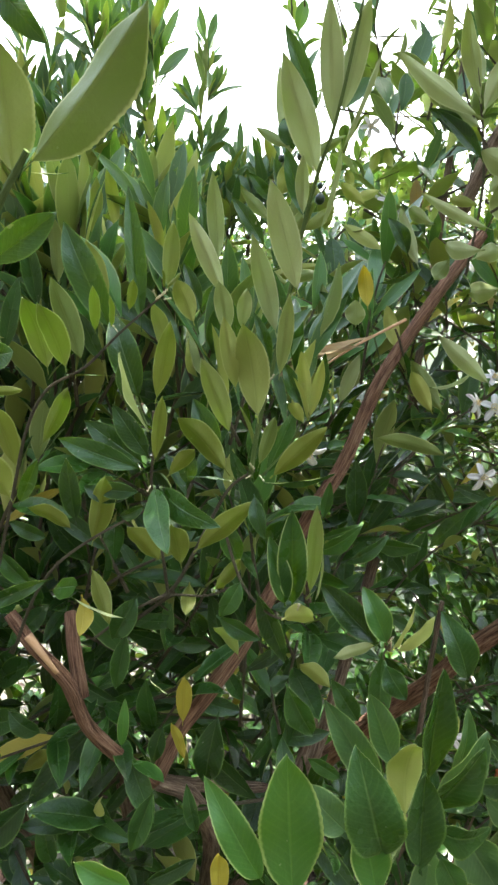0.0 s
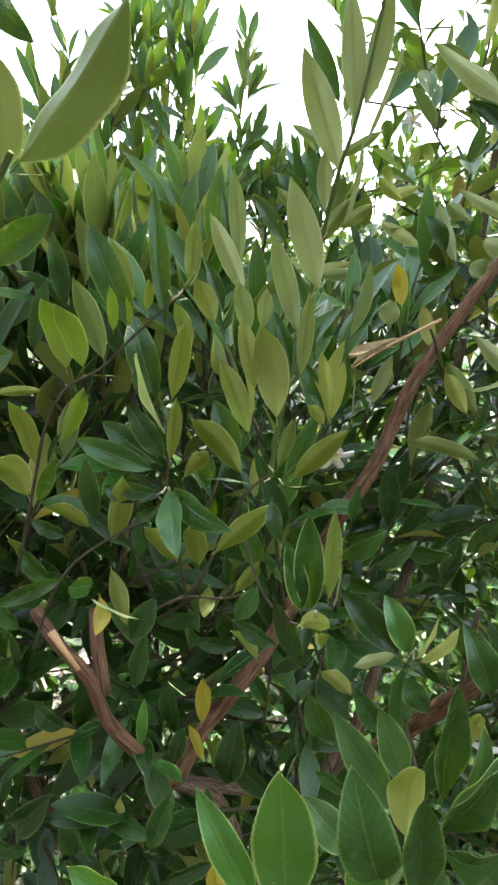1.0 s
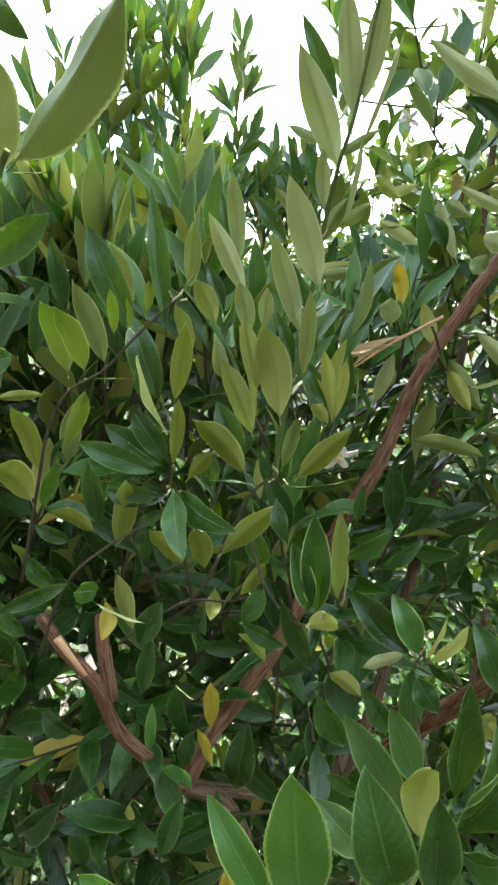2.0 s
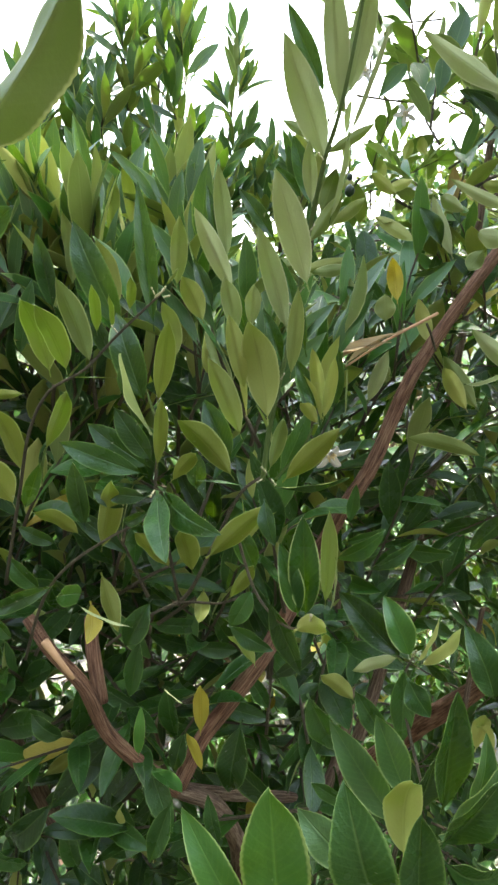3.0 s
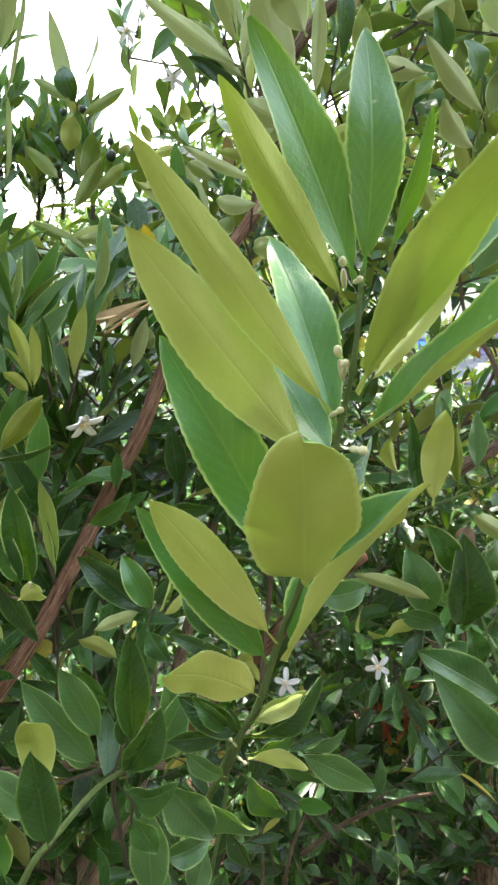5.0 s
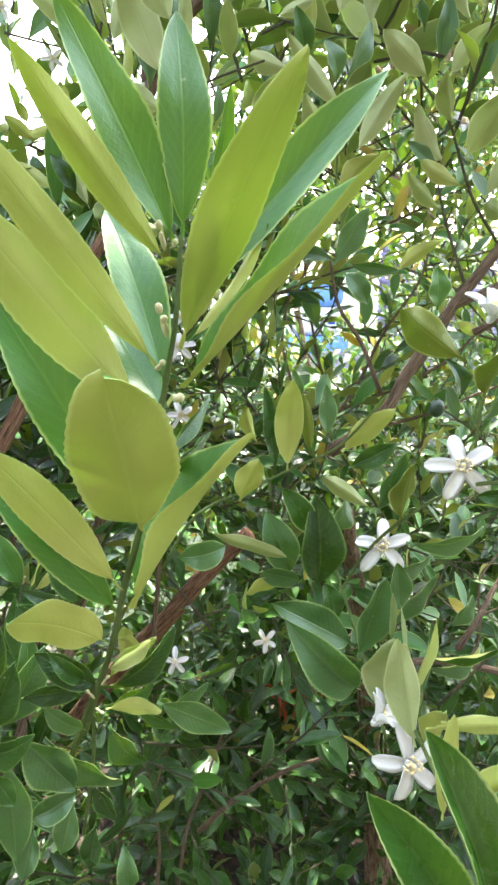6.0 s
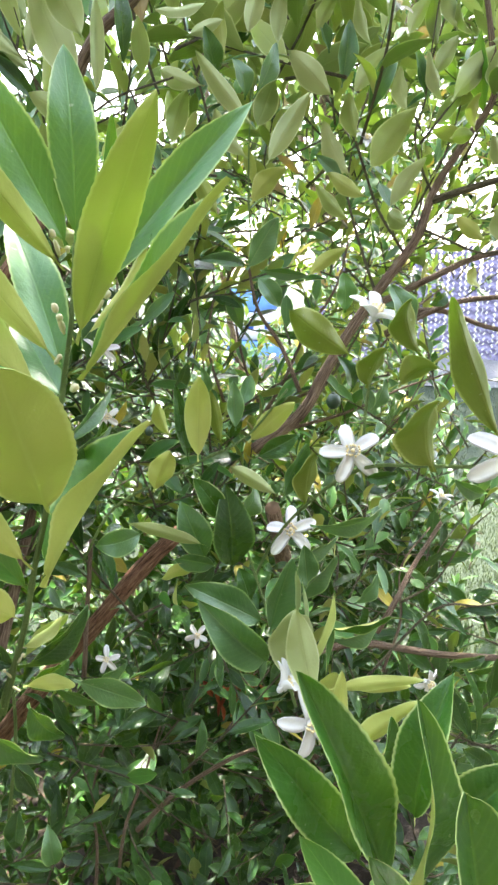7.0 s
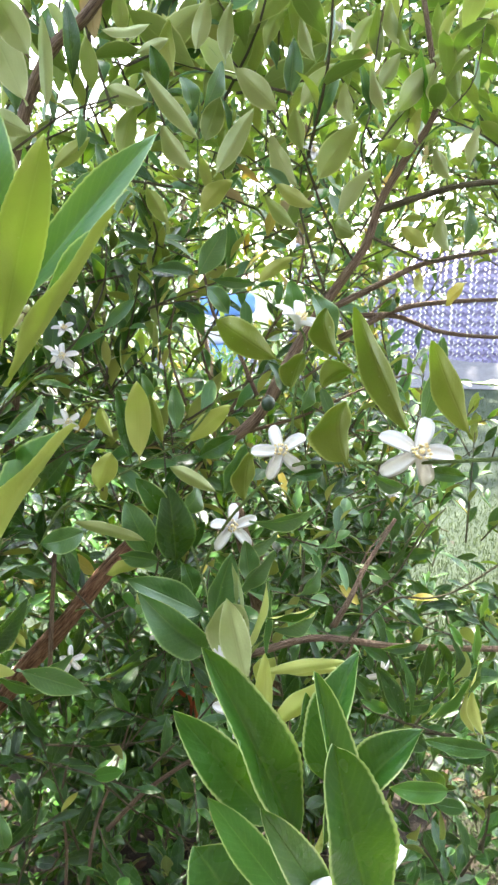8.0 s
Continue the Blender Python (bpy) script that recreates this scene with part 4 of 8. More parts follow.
leaf(sy_twig, (0.0472, 0.3720, 1.3672), (0.0362, 0.3725, 1.3930), 0.0093, 12, "green", 14, 0.25)
leaf(sy_twig, (0.0498, 0.3600, 1.3622), (0.0414, 0.3480, 1.3880), 0.0041, 140, "young", 22, 0.25)
se_twig = branch("twig", tree_a, BROWN_TWIG, [(0.0063, 0.3640, 1.3015), (0.0179, 0.3496, 1.2761), (0.0343, 0.3341, 1.2663), (0.0485, 0.3265, 1.2702), (0.0525, 0.3255, 1.2726)], 0.0009, 0.0006)
leaf(se_twig, (0.0450, 0.3320, 1.2716), (0.0431, 0.3268, 1.3255), 0.0168, 4, "edged", 14, 0.25)
leaf(se_twig, (0.0411, 0.3300, 1.2736), (0.0326, 0.3298, 1.3103), 0.0123, 8, "edged", 16, 0.25)
leaf(se_twig, (0.0538, 0.3420, 1.2724), (0.0551, 0.3300, 1.3278), 0.0093, 170, "green", 14, 0.25)
leaf(se_twig, (0.0560, 0.3340, 1.2735), (0.0585, 0.3220, 1.3084), 0.0035, 100, "pale", 20, 0.25)
leaf(se_twig, (0.0397, 0.3250, 1.2689), (0.0548, 0.3130, 1.2783), 0.0110, 176, "young", 8, 0.2, 0.6)
leaf(se_twig, (0.0186, 0.3350, 1.2847), (0.0083, 0.3279, 1.2668), 0.0106, 0, "green", 14, 0.25)
leaf(se_twig, (0.0056, 0.3380, 1.2624), (0.0290, 0.3317, 1.2533), 0.0102, 4, "green", 14, 0.25)
leaf(se_twig, (0.0261, 0.3350, 1.2791), (0.0425, 0.3396, 1.2368), 0.0124, 4, "green", 12, 0.25)
leaf(se_twig, (0.0162, 0.3700, 1.2184), (0.0014, 0.3580, 1.2453), 0.0090, 170, "green", 14, 0.25)
sf_twig = branch("twig", tree_a, BROWN_TWIG, [(-0.0693, 0.3640, 1.2298), (-0.0460, 0.3611, 1.2496), (-0.0246, 0.3613, 1.2608), (-0.0019, 0.3596, 1.2629), (0.0179, 0.3496, 1.2761)], 0.0009, 0.0006)
leaf(sf_twig, (-0.0405, 0.3600, 1.2624), (-0.0556, 0.3572, 1.2343), 0.0155, 4, "green", 14, 0.25)
leaf(sf_twig, (-0.0477, 0.3600, 1.2390), (-0.0561, 0.3618, 1.1995), 0.0116, 6, "green", 14, 0.25)
leaf(sf_twig, (-0.0364, 0.3600, 1.2091), (-0.0224, 0.3589, 1.1988), 0.0042, 40, "pale", 14, 0.25)
leaf(sf_twig, (-0.0196, 0.3800, 1.1640), (-0.0161, 0.3680, 1.2065), 0.0102, 180, "yellow", 14, 0.25)
leaf(sf_twig, (-0.0559, 0.3700, 1.1535), (-0.0529, 0.3706, 1.1870), 0.0070, 12, "young", 14, 0.25)
leaf(sf_twig, (-0.0163, 0.3700, 1.1460), (-0.0224, 0.3580, 1.1825), 0.0069, 180, "yellow", 14, 0.25)
leaf(sf_twig, (0.0442, 0.4000, 1.1849), (0.0633, 0.4011, 1.1461), 0.0194, 4, "green", 14, 0.25)
leaf(sf_twig, (-0.1280, 0.4000, 1.0873), (-0.1649, 0.3978, 1.0518), 0.0239, 6, "green", 14, 0.25)
leaf(sf_twig, (-0.0358, 0.3700, 1.1252), (-0.0508, 0.3678, 1.0793), 0.0146, 4, "green", 14, 0.25)
leaf(sf_twig, (-0.0067, 0.3700, 1.0781), (-0.0412, 0.3633, 1.0613), 0.0127, 8, "green", 14, 0.25)
leaf(sf_twig, (-0.1246, 0.4200, 1.0093), (-0.1293, 0.4165, 1.0571), 0.0158, 8, "green", 14, 0.25)
leaf(sf_twig, (-0.0863, 0.4400, 1.0202), (-0.1002, 0.4330, 1.0655), 0.0145, 10, "green", 14, 0.25)
leaf(sf_twig, (-0.0398, 0.4200, 1.1346), (-0.0469, 0.4140, 1.1069), 0.0125, 8, "green", 14, 0.25)
leaf(sf_twig, (-0.0039, 0.4500, 1.1254), (-0.0133, 0.4421, 1.0680), 0.0236, 8, "green", 14, 0.25)
leaf(sf_twig, (-0.1272, 0.4200, 1.1209), (-0.1500, 0.4166, 1.1394), 0.0151, 8, "green", 14, 0.25)
leaf(sf_twig, (-0.1466, 0.4200, 1.0858), (-0.1140, 0.4080, 1.1179), 0.0114, 170, "olive", 14, 0.25)
leaf(sf_twig, (-0.0126, 0.4000, 1.0646), (-0.0209, 0.4037, 1.1007), 0.0108, 8, "green", 14, 0.25)
leaf(sf_twig, (-0.1495, 0.4000, 1.0314), (-0.1799, 0.3940, 1.0430), 0.0152, 10, "green", 14, 0.25)
sg_twig = branch("twig", tree_a, BROWN_TWIG, [(-0.1057, 0.3394, 1.2333), (-0.0847, 0.3204, 1.2750), (-0.0703, 0.3166, 1.2961), (-0.0518, 0.3221, 1.3099), (-0.0279, 0.3280, 1.3225)], 0.0009, 0.0006)
leaf(sg_twig, (-0.0676, 0.3050, 1.2952), (-0.1100, 0.3091, 1.2739), 0.0086, 4, "green", 16, 0.25)
leaf(sg_twig, (-0.0577, 0.3100, 1.2890), (-0.0656, 0.3000, 1.2920), 0.0119, 0, "green", 8, 0.2, 0.6)
leaf(sg_twig, (-0.0613, 0.3100, 1.2835), (-0.0353, 0.3130, 1.2715), 0.0040, 60, "pale", 20, 0.25)
leaf(sg_twig, (-0.0630, 0.3300, 1.2748), (-0.0604, 0.3180, 1.2582), 0.0101, 180, "yellow", 14, 0.25)
leaf(sg_twig, (-0.0606, 0.3400, 1.2861), (-0.0485, 0.3280, 1.2599), 0.0104, 176, "olive", 14, 0.25)
leaf(sg_twig, (-0.0938, 0.3400, 1.2743), (-0.1075, 0.3325, 1.2958), 0.0111, 12, "green", 14, 0.25)
leaf(sg_twig, (-0.1062, 0.3400, 1.2800), (-0.1107, 0.3280, 1.3036), 0.0094, 170, "olive", 14, 0.25)
leaf(sg_twig, (-0.1231, 0.3600, 1.2308), (-0.1422, 0.3599, 1.2547), 0.0123, 12, "green", 14, 0.25)
lw_branch = branch("branch", tree_a, CUT_WOOD, [(-0.1130, 0.3750, 1.2232), (-0.1043, 0.3720, 1.2143), (-0.0958, 0.3740, 1.2000)], 0.0026, 0.0014)
fg_twig = branch("twig", tree_b, GREEN_TWIG, [(0.0552, 0.2077, 1.1954), (0.0670, 0.2034, 1.2391), (0.0771, 0.2118, 1.2481), (0.0870, 0.2285, 1.2475), (0.0939, 0.2362, 1.2456)], 0.0013, 0.0008)
leaf(fg_twig, (0.0361, 0.1900, 1.2584), (0.0193, 0.1900, 1.2921), 0.0101, 18, "young", 20, 0.25)
leaf(fg_twig, (0.0451, 0.1910, 1.2510), (0.0418, 0.1910, 1.3002), 0.0187, 8, "young", 14, 0.2, 0.4)
leaf(fg_twig, (0.0695, 0.1900, 1.2709), (0.0604, 0.1900, 1.3039), 0.0166, 5, "green", 12, 0.2, 0.42)
leaf(fg_twig, (0.0774, 0.2000, 1.2727), (0.0772, 0.1960, 1.3025), 0.0108, 182, "young", 10, 0.2, 0.48)
leaf(fg_twig, (0.0801, 0.1900, 1.2652), (0.0791, 0.1900, 1.2977), 0.0122, 0, "green", 12, 0.2, 0.42)
leaf(fg_twig, (0.0685, 0.1880, 1.2583), (0.0628, 0.1880, 1.2848), 0.0116, 5, "young", 12, 0.2, 0.42)
leaf(fg_twig, (0.0830, 0.2580, 1.2293), (0.0570, 0.2580, 1.2718), 0.0141, 18, "soft", 14, 0.25)
leaf(fg_twig, (0.0854, 0.2520, 1.2465), (0.0731, 0.2520, 1.2796), 0.0121, 15, "soft", 14, 0.25)
leaf(fg_twig, (0.0970, 0.2500, 1.2437), (0.0992, 0.2500, 1.2924), 0.0147, 12, "green", 16, 0.25)
leaf(fg_twig, (0.0953, 0.2400, 1.2410), (0.1103, 0.2325, 1.2734), 0.0148, 10, "green", 12, 0.25)
leaf(fg_twig, (0.0946, 0.2360, 1.2404), (0.1139, 0.2293, 1.2435), 0.0153, 5, "green", 12, 0.25)
leaf(fg_twig, (0.0662, 0.2350, 1.2333), (0.0471, 0.2350, 1.2540), 0.0135, 15, "soft", 14, 0.25)
leaf(fg_twig, (0.0649, 0.2500, 1.2428), (0.0509, 0.2480, 1.2535), 0.0061, 15, "green", 14, 0.25)
leaf(fg_twig, (-0.0010, 0.1900, 1.2526), (-0.0192, 0.1900, 1.2607), 0.0087, 15, "young", 18, 0.25)
leaf(fg_twig, (0.0228, 0.2000, 1.2367), (0.0223, 0.2000, 1.2572), 0.0062, 182, "yellow", 12, 0.25)
leaf(fg_twig, (0.0978, 0.2300, 1.2319), (0.1053, 0.2260, 1.2192), 0.0115, 10, "green", 14, 0.25)
leaf(fg_twig, (0.0910, 0.2600, 1.2351), (0.0964, 0.2630, 1.2557), 0.0106, 12, "green", 14, 0.25)
leaf(fg_twig, (0.0778, 0.2700, 1.2191), (0.0671, 0.2644, 1.2489), 0.0121, 12, "soft", 14, 0.25)
leaf(fg_twig, (0.1076, 0.2600, 1.2372), (0.1124, 0.2580, 1.2709), 0.0102, 12, "soft", 14, 0.25)
sk_twig = branch("twig", tree_b, BROWN_TWIG, [(0.1046, 0.3154, 1.1865), (0.0972, 0.3507, 1.2103), (0.0969, 0.3597, 1.2282), (0.1010, 0.3623, 1.2373)], 0.0009, 0.0006)
leaf(sk_twig, (0.0966, 0.3660, 1.2327), (0.0608, 0.3680, 1.2702), 0.0182, 15, "green", 14, 0.25)
leaf(sk_twig, (0.0995, 0.3620, 1.2367), (0.0851, 0.3671, 1.2690), 0.0158, 8, "young", 16, 0.25)
leaf(sk_twig, (0.1024, 0.3640, 1.2323), (0.1129, 0.3580, 1.2644), 0.0082, 70, "young", 26, 0.25)
leaf(sk_twig, (0.0941, 0.3620, 1.2369), (0.0682, 0.3500, 1.2339), 0.0089, 168, "pale", 14, 0.25)
leaf(sk_twig, (0.0971, 0.3520, 1.2312), (0.1078, 0.3420, 1.2165), 0.0144, 4, "green", 12, 0.25)
leaf(sk_twig, (0.0957, 0.3550, 1.2362), (0.0953, 0.3471, 1.1959), 0.0132, 8, "green", 14, 0.25)
leaf(sk_twig, (0.1037, 0.3640, 1.2310), (0.1228, 0.3520, 1.2613), 0.0087, 110, "young", 14, 0.25)
leaf(sk_twig, (0.1315, 0.3200, 1.2432), (0.1179, 0.3248, 1.2774), 0.0161, 8, "green", 12, 0.25)
leaf(sk_twig, (0.1544, 0.4300, 1.1308), (0.1563, 0.4180, 1.1671), 0.0118, 172, "young", 14, 0.25)
leaf(sk_twig, (0.1672, 0.4300, 1.1313), (0.1519, 0.4180, 1.1600), 0.0091, 170, "young", 14, 0.25)
leaf(sk_twig, (0.0739, 0.4000, 1.1813), (0.0521, 0.3880, 1.2066), 0.0128, 170, "green", 14, 0.25)
leaf(sk_twig, (0.0924, 0.4000, 1.1591), (0.0732, 0.3948, 1.1926), 0.0146, 12, "green", 14, 0.25)
sb_twig = branch("twig", tree_a, CUT_WOOD, [(0.0645, 0.5476, 1.3737), (0.0952, 0.5611, 1.3930), (0.1365, 0.5763, 1.4142)], 0.0009, 0.0013)
leaf(sb_twig, (0.1078, 0.5593, 1.4010), (0.0321, 0.5217, 1.3694), 0.0126, 60, "dry", 30, 0.1)
leaf(sb_twig, (0.0948, 0.5559, 1.3932), (0.0640, 0.5328, 1.3772), 0.0093, 120, "dry", 26)
leaf(sb_twig, (0.0993, 0.5562, 1.3920), (0.0380, 0.5251, 1.3814), 0.0075, 40, "dry", 20)
sq_twig = branch("twig", tree_a, GREEN_TWIG, [(0.1164, 0.5841, 1.3210), (0.1206, 0.5901, 1.3692), (0.1053, 0.5845, 1.4230), (0.1087, 0.6020, 1.4535)], 0.0008, 0.0006)
leaf(sq_twig, (0.1048, 0.5790, 1.4216), (0.0988, 0.5758, 1.4579), 0.0140, 180, "yellow", 10)
leaf(sq_twig, (0.0825, 0.5585, 1.3423), (0.0974, 0.5547, 1.3862), 0.0122, 180, "pale")
leaf(sq_twig, (0.0993, 0.5791, 1.3552), (0.0930, 0.5783, 1.3788), 0.0126, 180)
leaf(sq_twig, (0.1348, 0.6013, 1.3880), (0.1247, 0.6083, 1.4259), 0.0139, 175, "young")
leaf(sq_twig, (0.0740, 0.5951, 1.3963), (0.0669, 0.6046, 1.4437), 0.0157, 180)
leaf(sq_twig, (0.0977, 0.6004, 1.4063), (0.0965, 0.6055, 1.4300), 0.0185, 180)
leaf(sq_twig, (0.1139, 0.6006, 1.4442), (0.1446, 0.5966, 1.4545), 0.0072, 40)
leaf(sq_twig, (0.0827, 0.6005, 1.4155), (0.0648, 0.6028, 1.4365), 0.0139, 10)
leaf(sq_twig, (0.1622, 0.5626, 1.3366), (0.1386, 0.5471, 1.3740), 0.0145, 180, "young")
leaf(sq_twig, (0.1713, 0.5638, 1.3368), (0.1400, 0.5593, 1.3818), 0.0173, 180)
leaf(sq_twig, (0.1726, 0.5365, 1.3057), (0.1093, 0.5218, 1.3238), 0.0141, 170)
leaf(sq_twig, (0.1983, 0.5323, 1.3648), (0.1545, 0.5350, 1.4032), 0.0144, 178, "pale")
leaf(sq_twig, (0.1566, 0.5668, 1.3589), (0.1910, 0.5542, 1.3751), 0.0094, 100)
leaf(sq_twig, (0.0693, 0.4929, 1.2631), (0.0736, 0.4901, 1.2948), 0.0095, 15)
leaf(sq_twig, (0.0653, 0.4801, 1.2543), (0.0946, 0.4763, 1.2665), 0.0101, 10)
leaf(sq_twig, (0.1024, 0.4842, 1.2510), (0.1416, 0.4788, 1.2496), 0.0155, 15)
leaf(sq_twig, (0.0805, 0.4495, 1.2468), (0.1140, 0.4582, 1.2663), 0.0110, 15)
sr_twig = branch("twig", tree_b, BROWN_TWIG, [(-0.0292, 0.7268, 1.4255), (-0.0000, 0.7174, 1.4741), (0.0196, 0.7092, 1.5252), (0.0378, 0.6980, 1.5651), (0.0447, 0.6954, 1.5953)], 0.0009, 0.0006)
leaf(sr_twig, (0.0358, 0.6926, 1.5639), (0.0213, 0.7018, 1.6525), 0.0168, 180, "pale")
leaf(sr_twig, (0.0439, 0.6996, 1.5917), (0.0644, 0.7056, 1.6378), 0.0090, 110, "pale")
leaf(sr_twig, (0.0392, 0.7000, 1.5727), (0.0279, 0.6992, 1.6059), 0.0221, 0)
leaf(sr_twig, (0.0268, 0.6999, 1.5312), (0.0364, 0.6871, 1.5626), 0.0202, 180)
leaf(sr_twig, (0.0196, 0.7092, 1.5252), (-0.0053, 0.6975, 1.5533), 0.0124, 10)
leaf(sr_twig, (0.0161, 0.7051, 1.5093), (-0.0154, 0.7158, 1.5421), 0.0136, 180)
leaf(sr_twig, (0.0370, 0.7037, 1.5088), (0.0530, 0.6928, 1.5492), 0.0196, 175)
leaf(sr_twig, (0.0258, 0.6966, 1.4798), (0.0600, 0.6861, 1.5258), 0.0175, 185)
leaf(sr_twig, (0.0486, 0.7000, 1.4978), (0.0810, 0.6833, 1.5201), 0.0134, 180)
leaf(sr_twig, (0.0403, 0.6972, 1.5624), (0.0875, 0.6792, 1.5836), 0.0109, 175)
leaf(sr_twig, (-0.0032, 0.7098, 1.5996), (0.0344, 0.6906, 1.5753), 0.0110, 180)
leaf(sr_twig, (-0.0092, 0.6868, 1.4354), (0.0011, 0.6368, 1.4448), 0.0231, 5, "green", 8, 0.2, 0.6)
leaf(sr_twig, (-0.0256, 0.7191, 1.4748), (0.0380, 0.6864, 1.4448), 0.0138, 190)
leaf(sr_twig, (0.0049, 0.7126, 1.4575), (0.0505, 0.6784, 1.4179), 0.0128, 190)
leaf(sr_twig, (0.0104, 0.7107, 1.4519), (0.0692, 0.6900, 1.4653), 0.0149, 185)
leaf(sr_twig, (0.0744, 0.6882, 1.4598), (0.0327, 0.6679, 1.4519), 0.0134, 190)
leaf(sr_twig, (0.0557, 0.6899, 1.3846), (0.0524, 0.6826, 1.4338), 0.0160, 180)
leaf(sr_twig, (0.0876, 0.7002, 1.5074), (0.1270, 0.6694, 1.4787), 0.0134, 190)
su_twig = branch("twig", tree_b, BROWN_TWIG, [(0.1869, 0.5932, 1.4520), (0.1897, 0.5776, 1.5215), (0.1751, 0.5592, 1.5861), (0.1604, 0.5599, 1.6443)], 0.0012, 0.0007)
leaf(su_twig, (0.1785, 0.5544, 1.5624), (0.1093, 0.5353, 1.6012), 0.0165, 185, "pale", 12)
leaf(su_twig, (0.1828, 0.5641, 1.5575), (0.1389, 0.5565, 1.5906), 0.0171, 180, "pale", 12)
leaf(su_twig, (0.1772, 0.5568, 1.5742), (0.1582, 0.5475, 1.6352), 0.0150, 180)
leaf(su_twig, (0.1785, 0.5553, 1.5663), (0.1967, 0.5463, 1.6120), 0.0165, 180, "pale")
leaf(su_twig, (0.1869, 0.5701, 1.5358), (0.1470, 0.5634, 1.5710), 0.0143, 15)
leaf(su_twig, (0.1919, 0.5760, 1.5131), (0.2151, 0.5620, 1.5328), 0.0161, 180, "pale")
leaf(su_twig, (0.1877, 0.5738, 1.5047), (0.1598, 0.5613, 1.5073), 0.0089, 170)
leaf(su_twig, (0.1888, 0.5858, 1.4644), (0.2051, 0.5682, 1.4707), 0.0168, 180, "pale")
leaf(su_twig, (0.1630, 0.6208, 1.4958), (0.1363, 0.5999, 1.5066), 0.0133, 180, "pale")
leaf(su_twig, (0.1731, 0.5948, 1.4656), (0.1595, 0.5896, 1.4479), 0.0148, 180)
sv_twig = branch("twig", tree_b, BROWN_TWIG, [(0.2152, 0.5901, 1.5078), (0.1934, 0.5780, 1.5432), (0.1690, 0.5661, 1.5796), (0.1600, 0.5646, 1.6165)], 0.0010, 0.0007)
leaf(sv_twig, (0.2095, 0.5147, 1.5363), (0.1824, 0.5096, 1.6016), 0.0279, 182, "pale", 10)
leaf(sv_twig, (0.2162, 0.5529, 1.5242), (0.1771, 0.5462, 1.5388), 0.0199, 182, "pale")
leaf(sv_twig, (0.1765, 0.5702, 1.5536), (0.1401, 0.5647, 1.5728), 0.0146, 10)
leaf(sv_twig, (0.1662, 0.5753, 1.5748), (0.1378, 0.5708, 1.5988), 0.0203, 182)
leaf(sv_twig, (0.1898, 0.5432, 1.4825), (0.1315, 0.5283, 1.5056), 0.0094, 178, "pale")
leaf(sv_twig, (0.1916, 0.5607, 1.4695), (0.1544, 0.5405, 1.4705), 0.0156, 182, "pale")
leaf(sv_twig, (0.1820, 0.5689, 1.5917), (0.1643, 0.5664, 1.6244), 0.0159, 182, "pale")
leaf(sv_twig, (0.2185, 0.5951, 1.4417), (0.1858, 0.5736, 1.4370), 0.0205, 182)
leaf(sv_twig, (0.1568, 0.6408, 1.4602), (0.1367, 0.6433, 1.5140), 0.0145, 182, "pale")
leaf(sv_twig, (0.1468, 0.6433, 1.4705), (0.1264, 0.6411, 1.5044), 0.0165, 12)
leaf(sv_twig, (0.1144, 0.7183, 1.5269), (0.0865, 0.7023, 1.5454), 0.0138, 182, "young")
leaf(sv_twig, (0.1346, 0.7651, 1.5512), (0.1038, 0.7519, 1.5382), 0.0114, 182, "young")
leaf(sv_twig, (0.1229, 0.7693, 1.5692), (0.1290, 0.7639, 1.5900), 0.0114, 182, "young")
leaf(sv_twig, (0.1473, 0.7705, 1.5745), (0.1380, 0.7645, 1.5927), 0.0126, 182, "young")
leaf(sv_twig, (0.1043, 0.7654, 1.5519), (0.0956, 0.7595, 1.5704), 0.0114, 182, "young")
ns_twig = branch("twig", tree_b, GREEN_TWIG, [(0.1175, 0.2634, 1.1872), (0.1334, 0.2475, 1.2381), (0.1423, 0.2287, 1.2730), (0.1488, 0.2190, 1.3046), (0.1543, 0.2098, 1.3294), (0.1602, 0.2043, 1.3605), (0.1637, 0.2032, 1.3787), (0.1666, 0.2027, 1.3944), (0.1693, 0.2068, 1.4153)], 0.0014, 0.0007)
leaf(ns_twig, (0.1568, 0.2065, 1.3660), (0.1123, 0.1977, 1.4261), 0.0186, 182, "young", 8)
leaf(ns_twig, (0.1527, 0.2106, 1.3311), (0.1179, 0.2169, 1.4003), 0.0192, 15, "young", 16)
leaf(ns_twig, (0.1546, 0.2065, 1.3295), (0.1445, 0.1594, 1.3853), 0.0279, 182, "young", 6, 0.2, 0.6)
leaf(ns_twig, (0.1619, 0.2047, 1.3789), (0.1148, 0.1915, 1.4443), 0.0116, 185, "young", 10)
leaf(ns_twig, (0.1655, 0.2054, 1.4072), (0.1317, 0.1654, 1.4473), 0.0096, 185, "young", 10)
leaf(ns_twig, (0.1676, 0.2063, 1.4124), (0.1404, 0.1917, 1.4652), 0.0156, 20, "young", 14)
leaf(ns_twig, (0.1694, 0.2065, 1.4146), (0.1704, 0.2111, 1.4707), 0.0145, 5, "young", 12)
leaf(ns_twig, (0.1784, 0.2135, 1.4202), (0.1802, 0.1925, 1.4492), 0.0059, 10, "young")
leaf(ns_twig, (0.1673, 0.2021, 1.3851), (0.1809, 0.1408, 1.4426), 0.0145, 178, "young", 10)
leaf(ns_twig, (0.1721, 0.2037, 1.3988), (0.2229, 0.1939, 1.4569), 0.0142, -35, "young", 14)
leaf(ns_twig, (0.1678, 0.2021, 1.3739), (0.1964, 0.1393, 1.4261), 0.0172, -92, "young", 36)
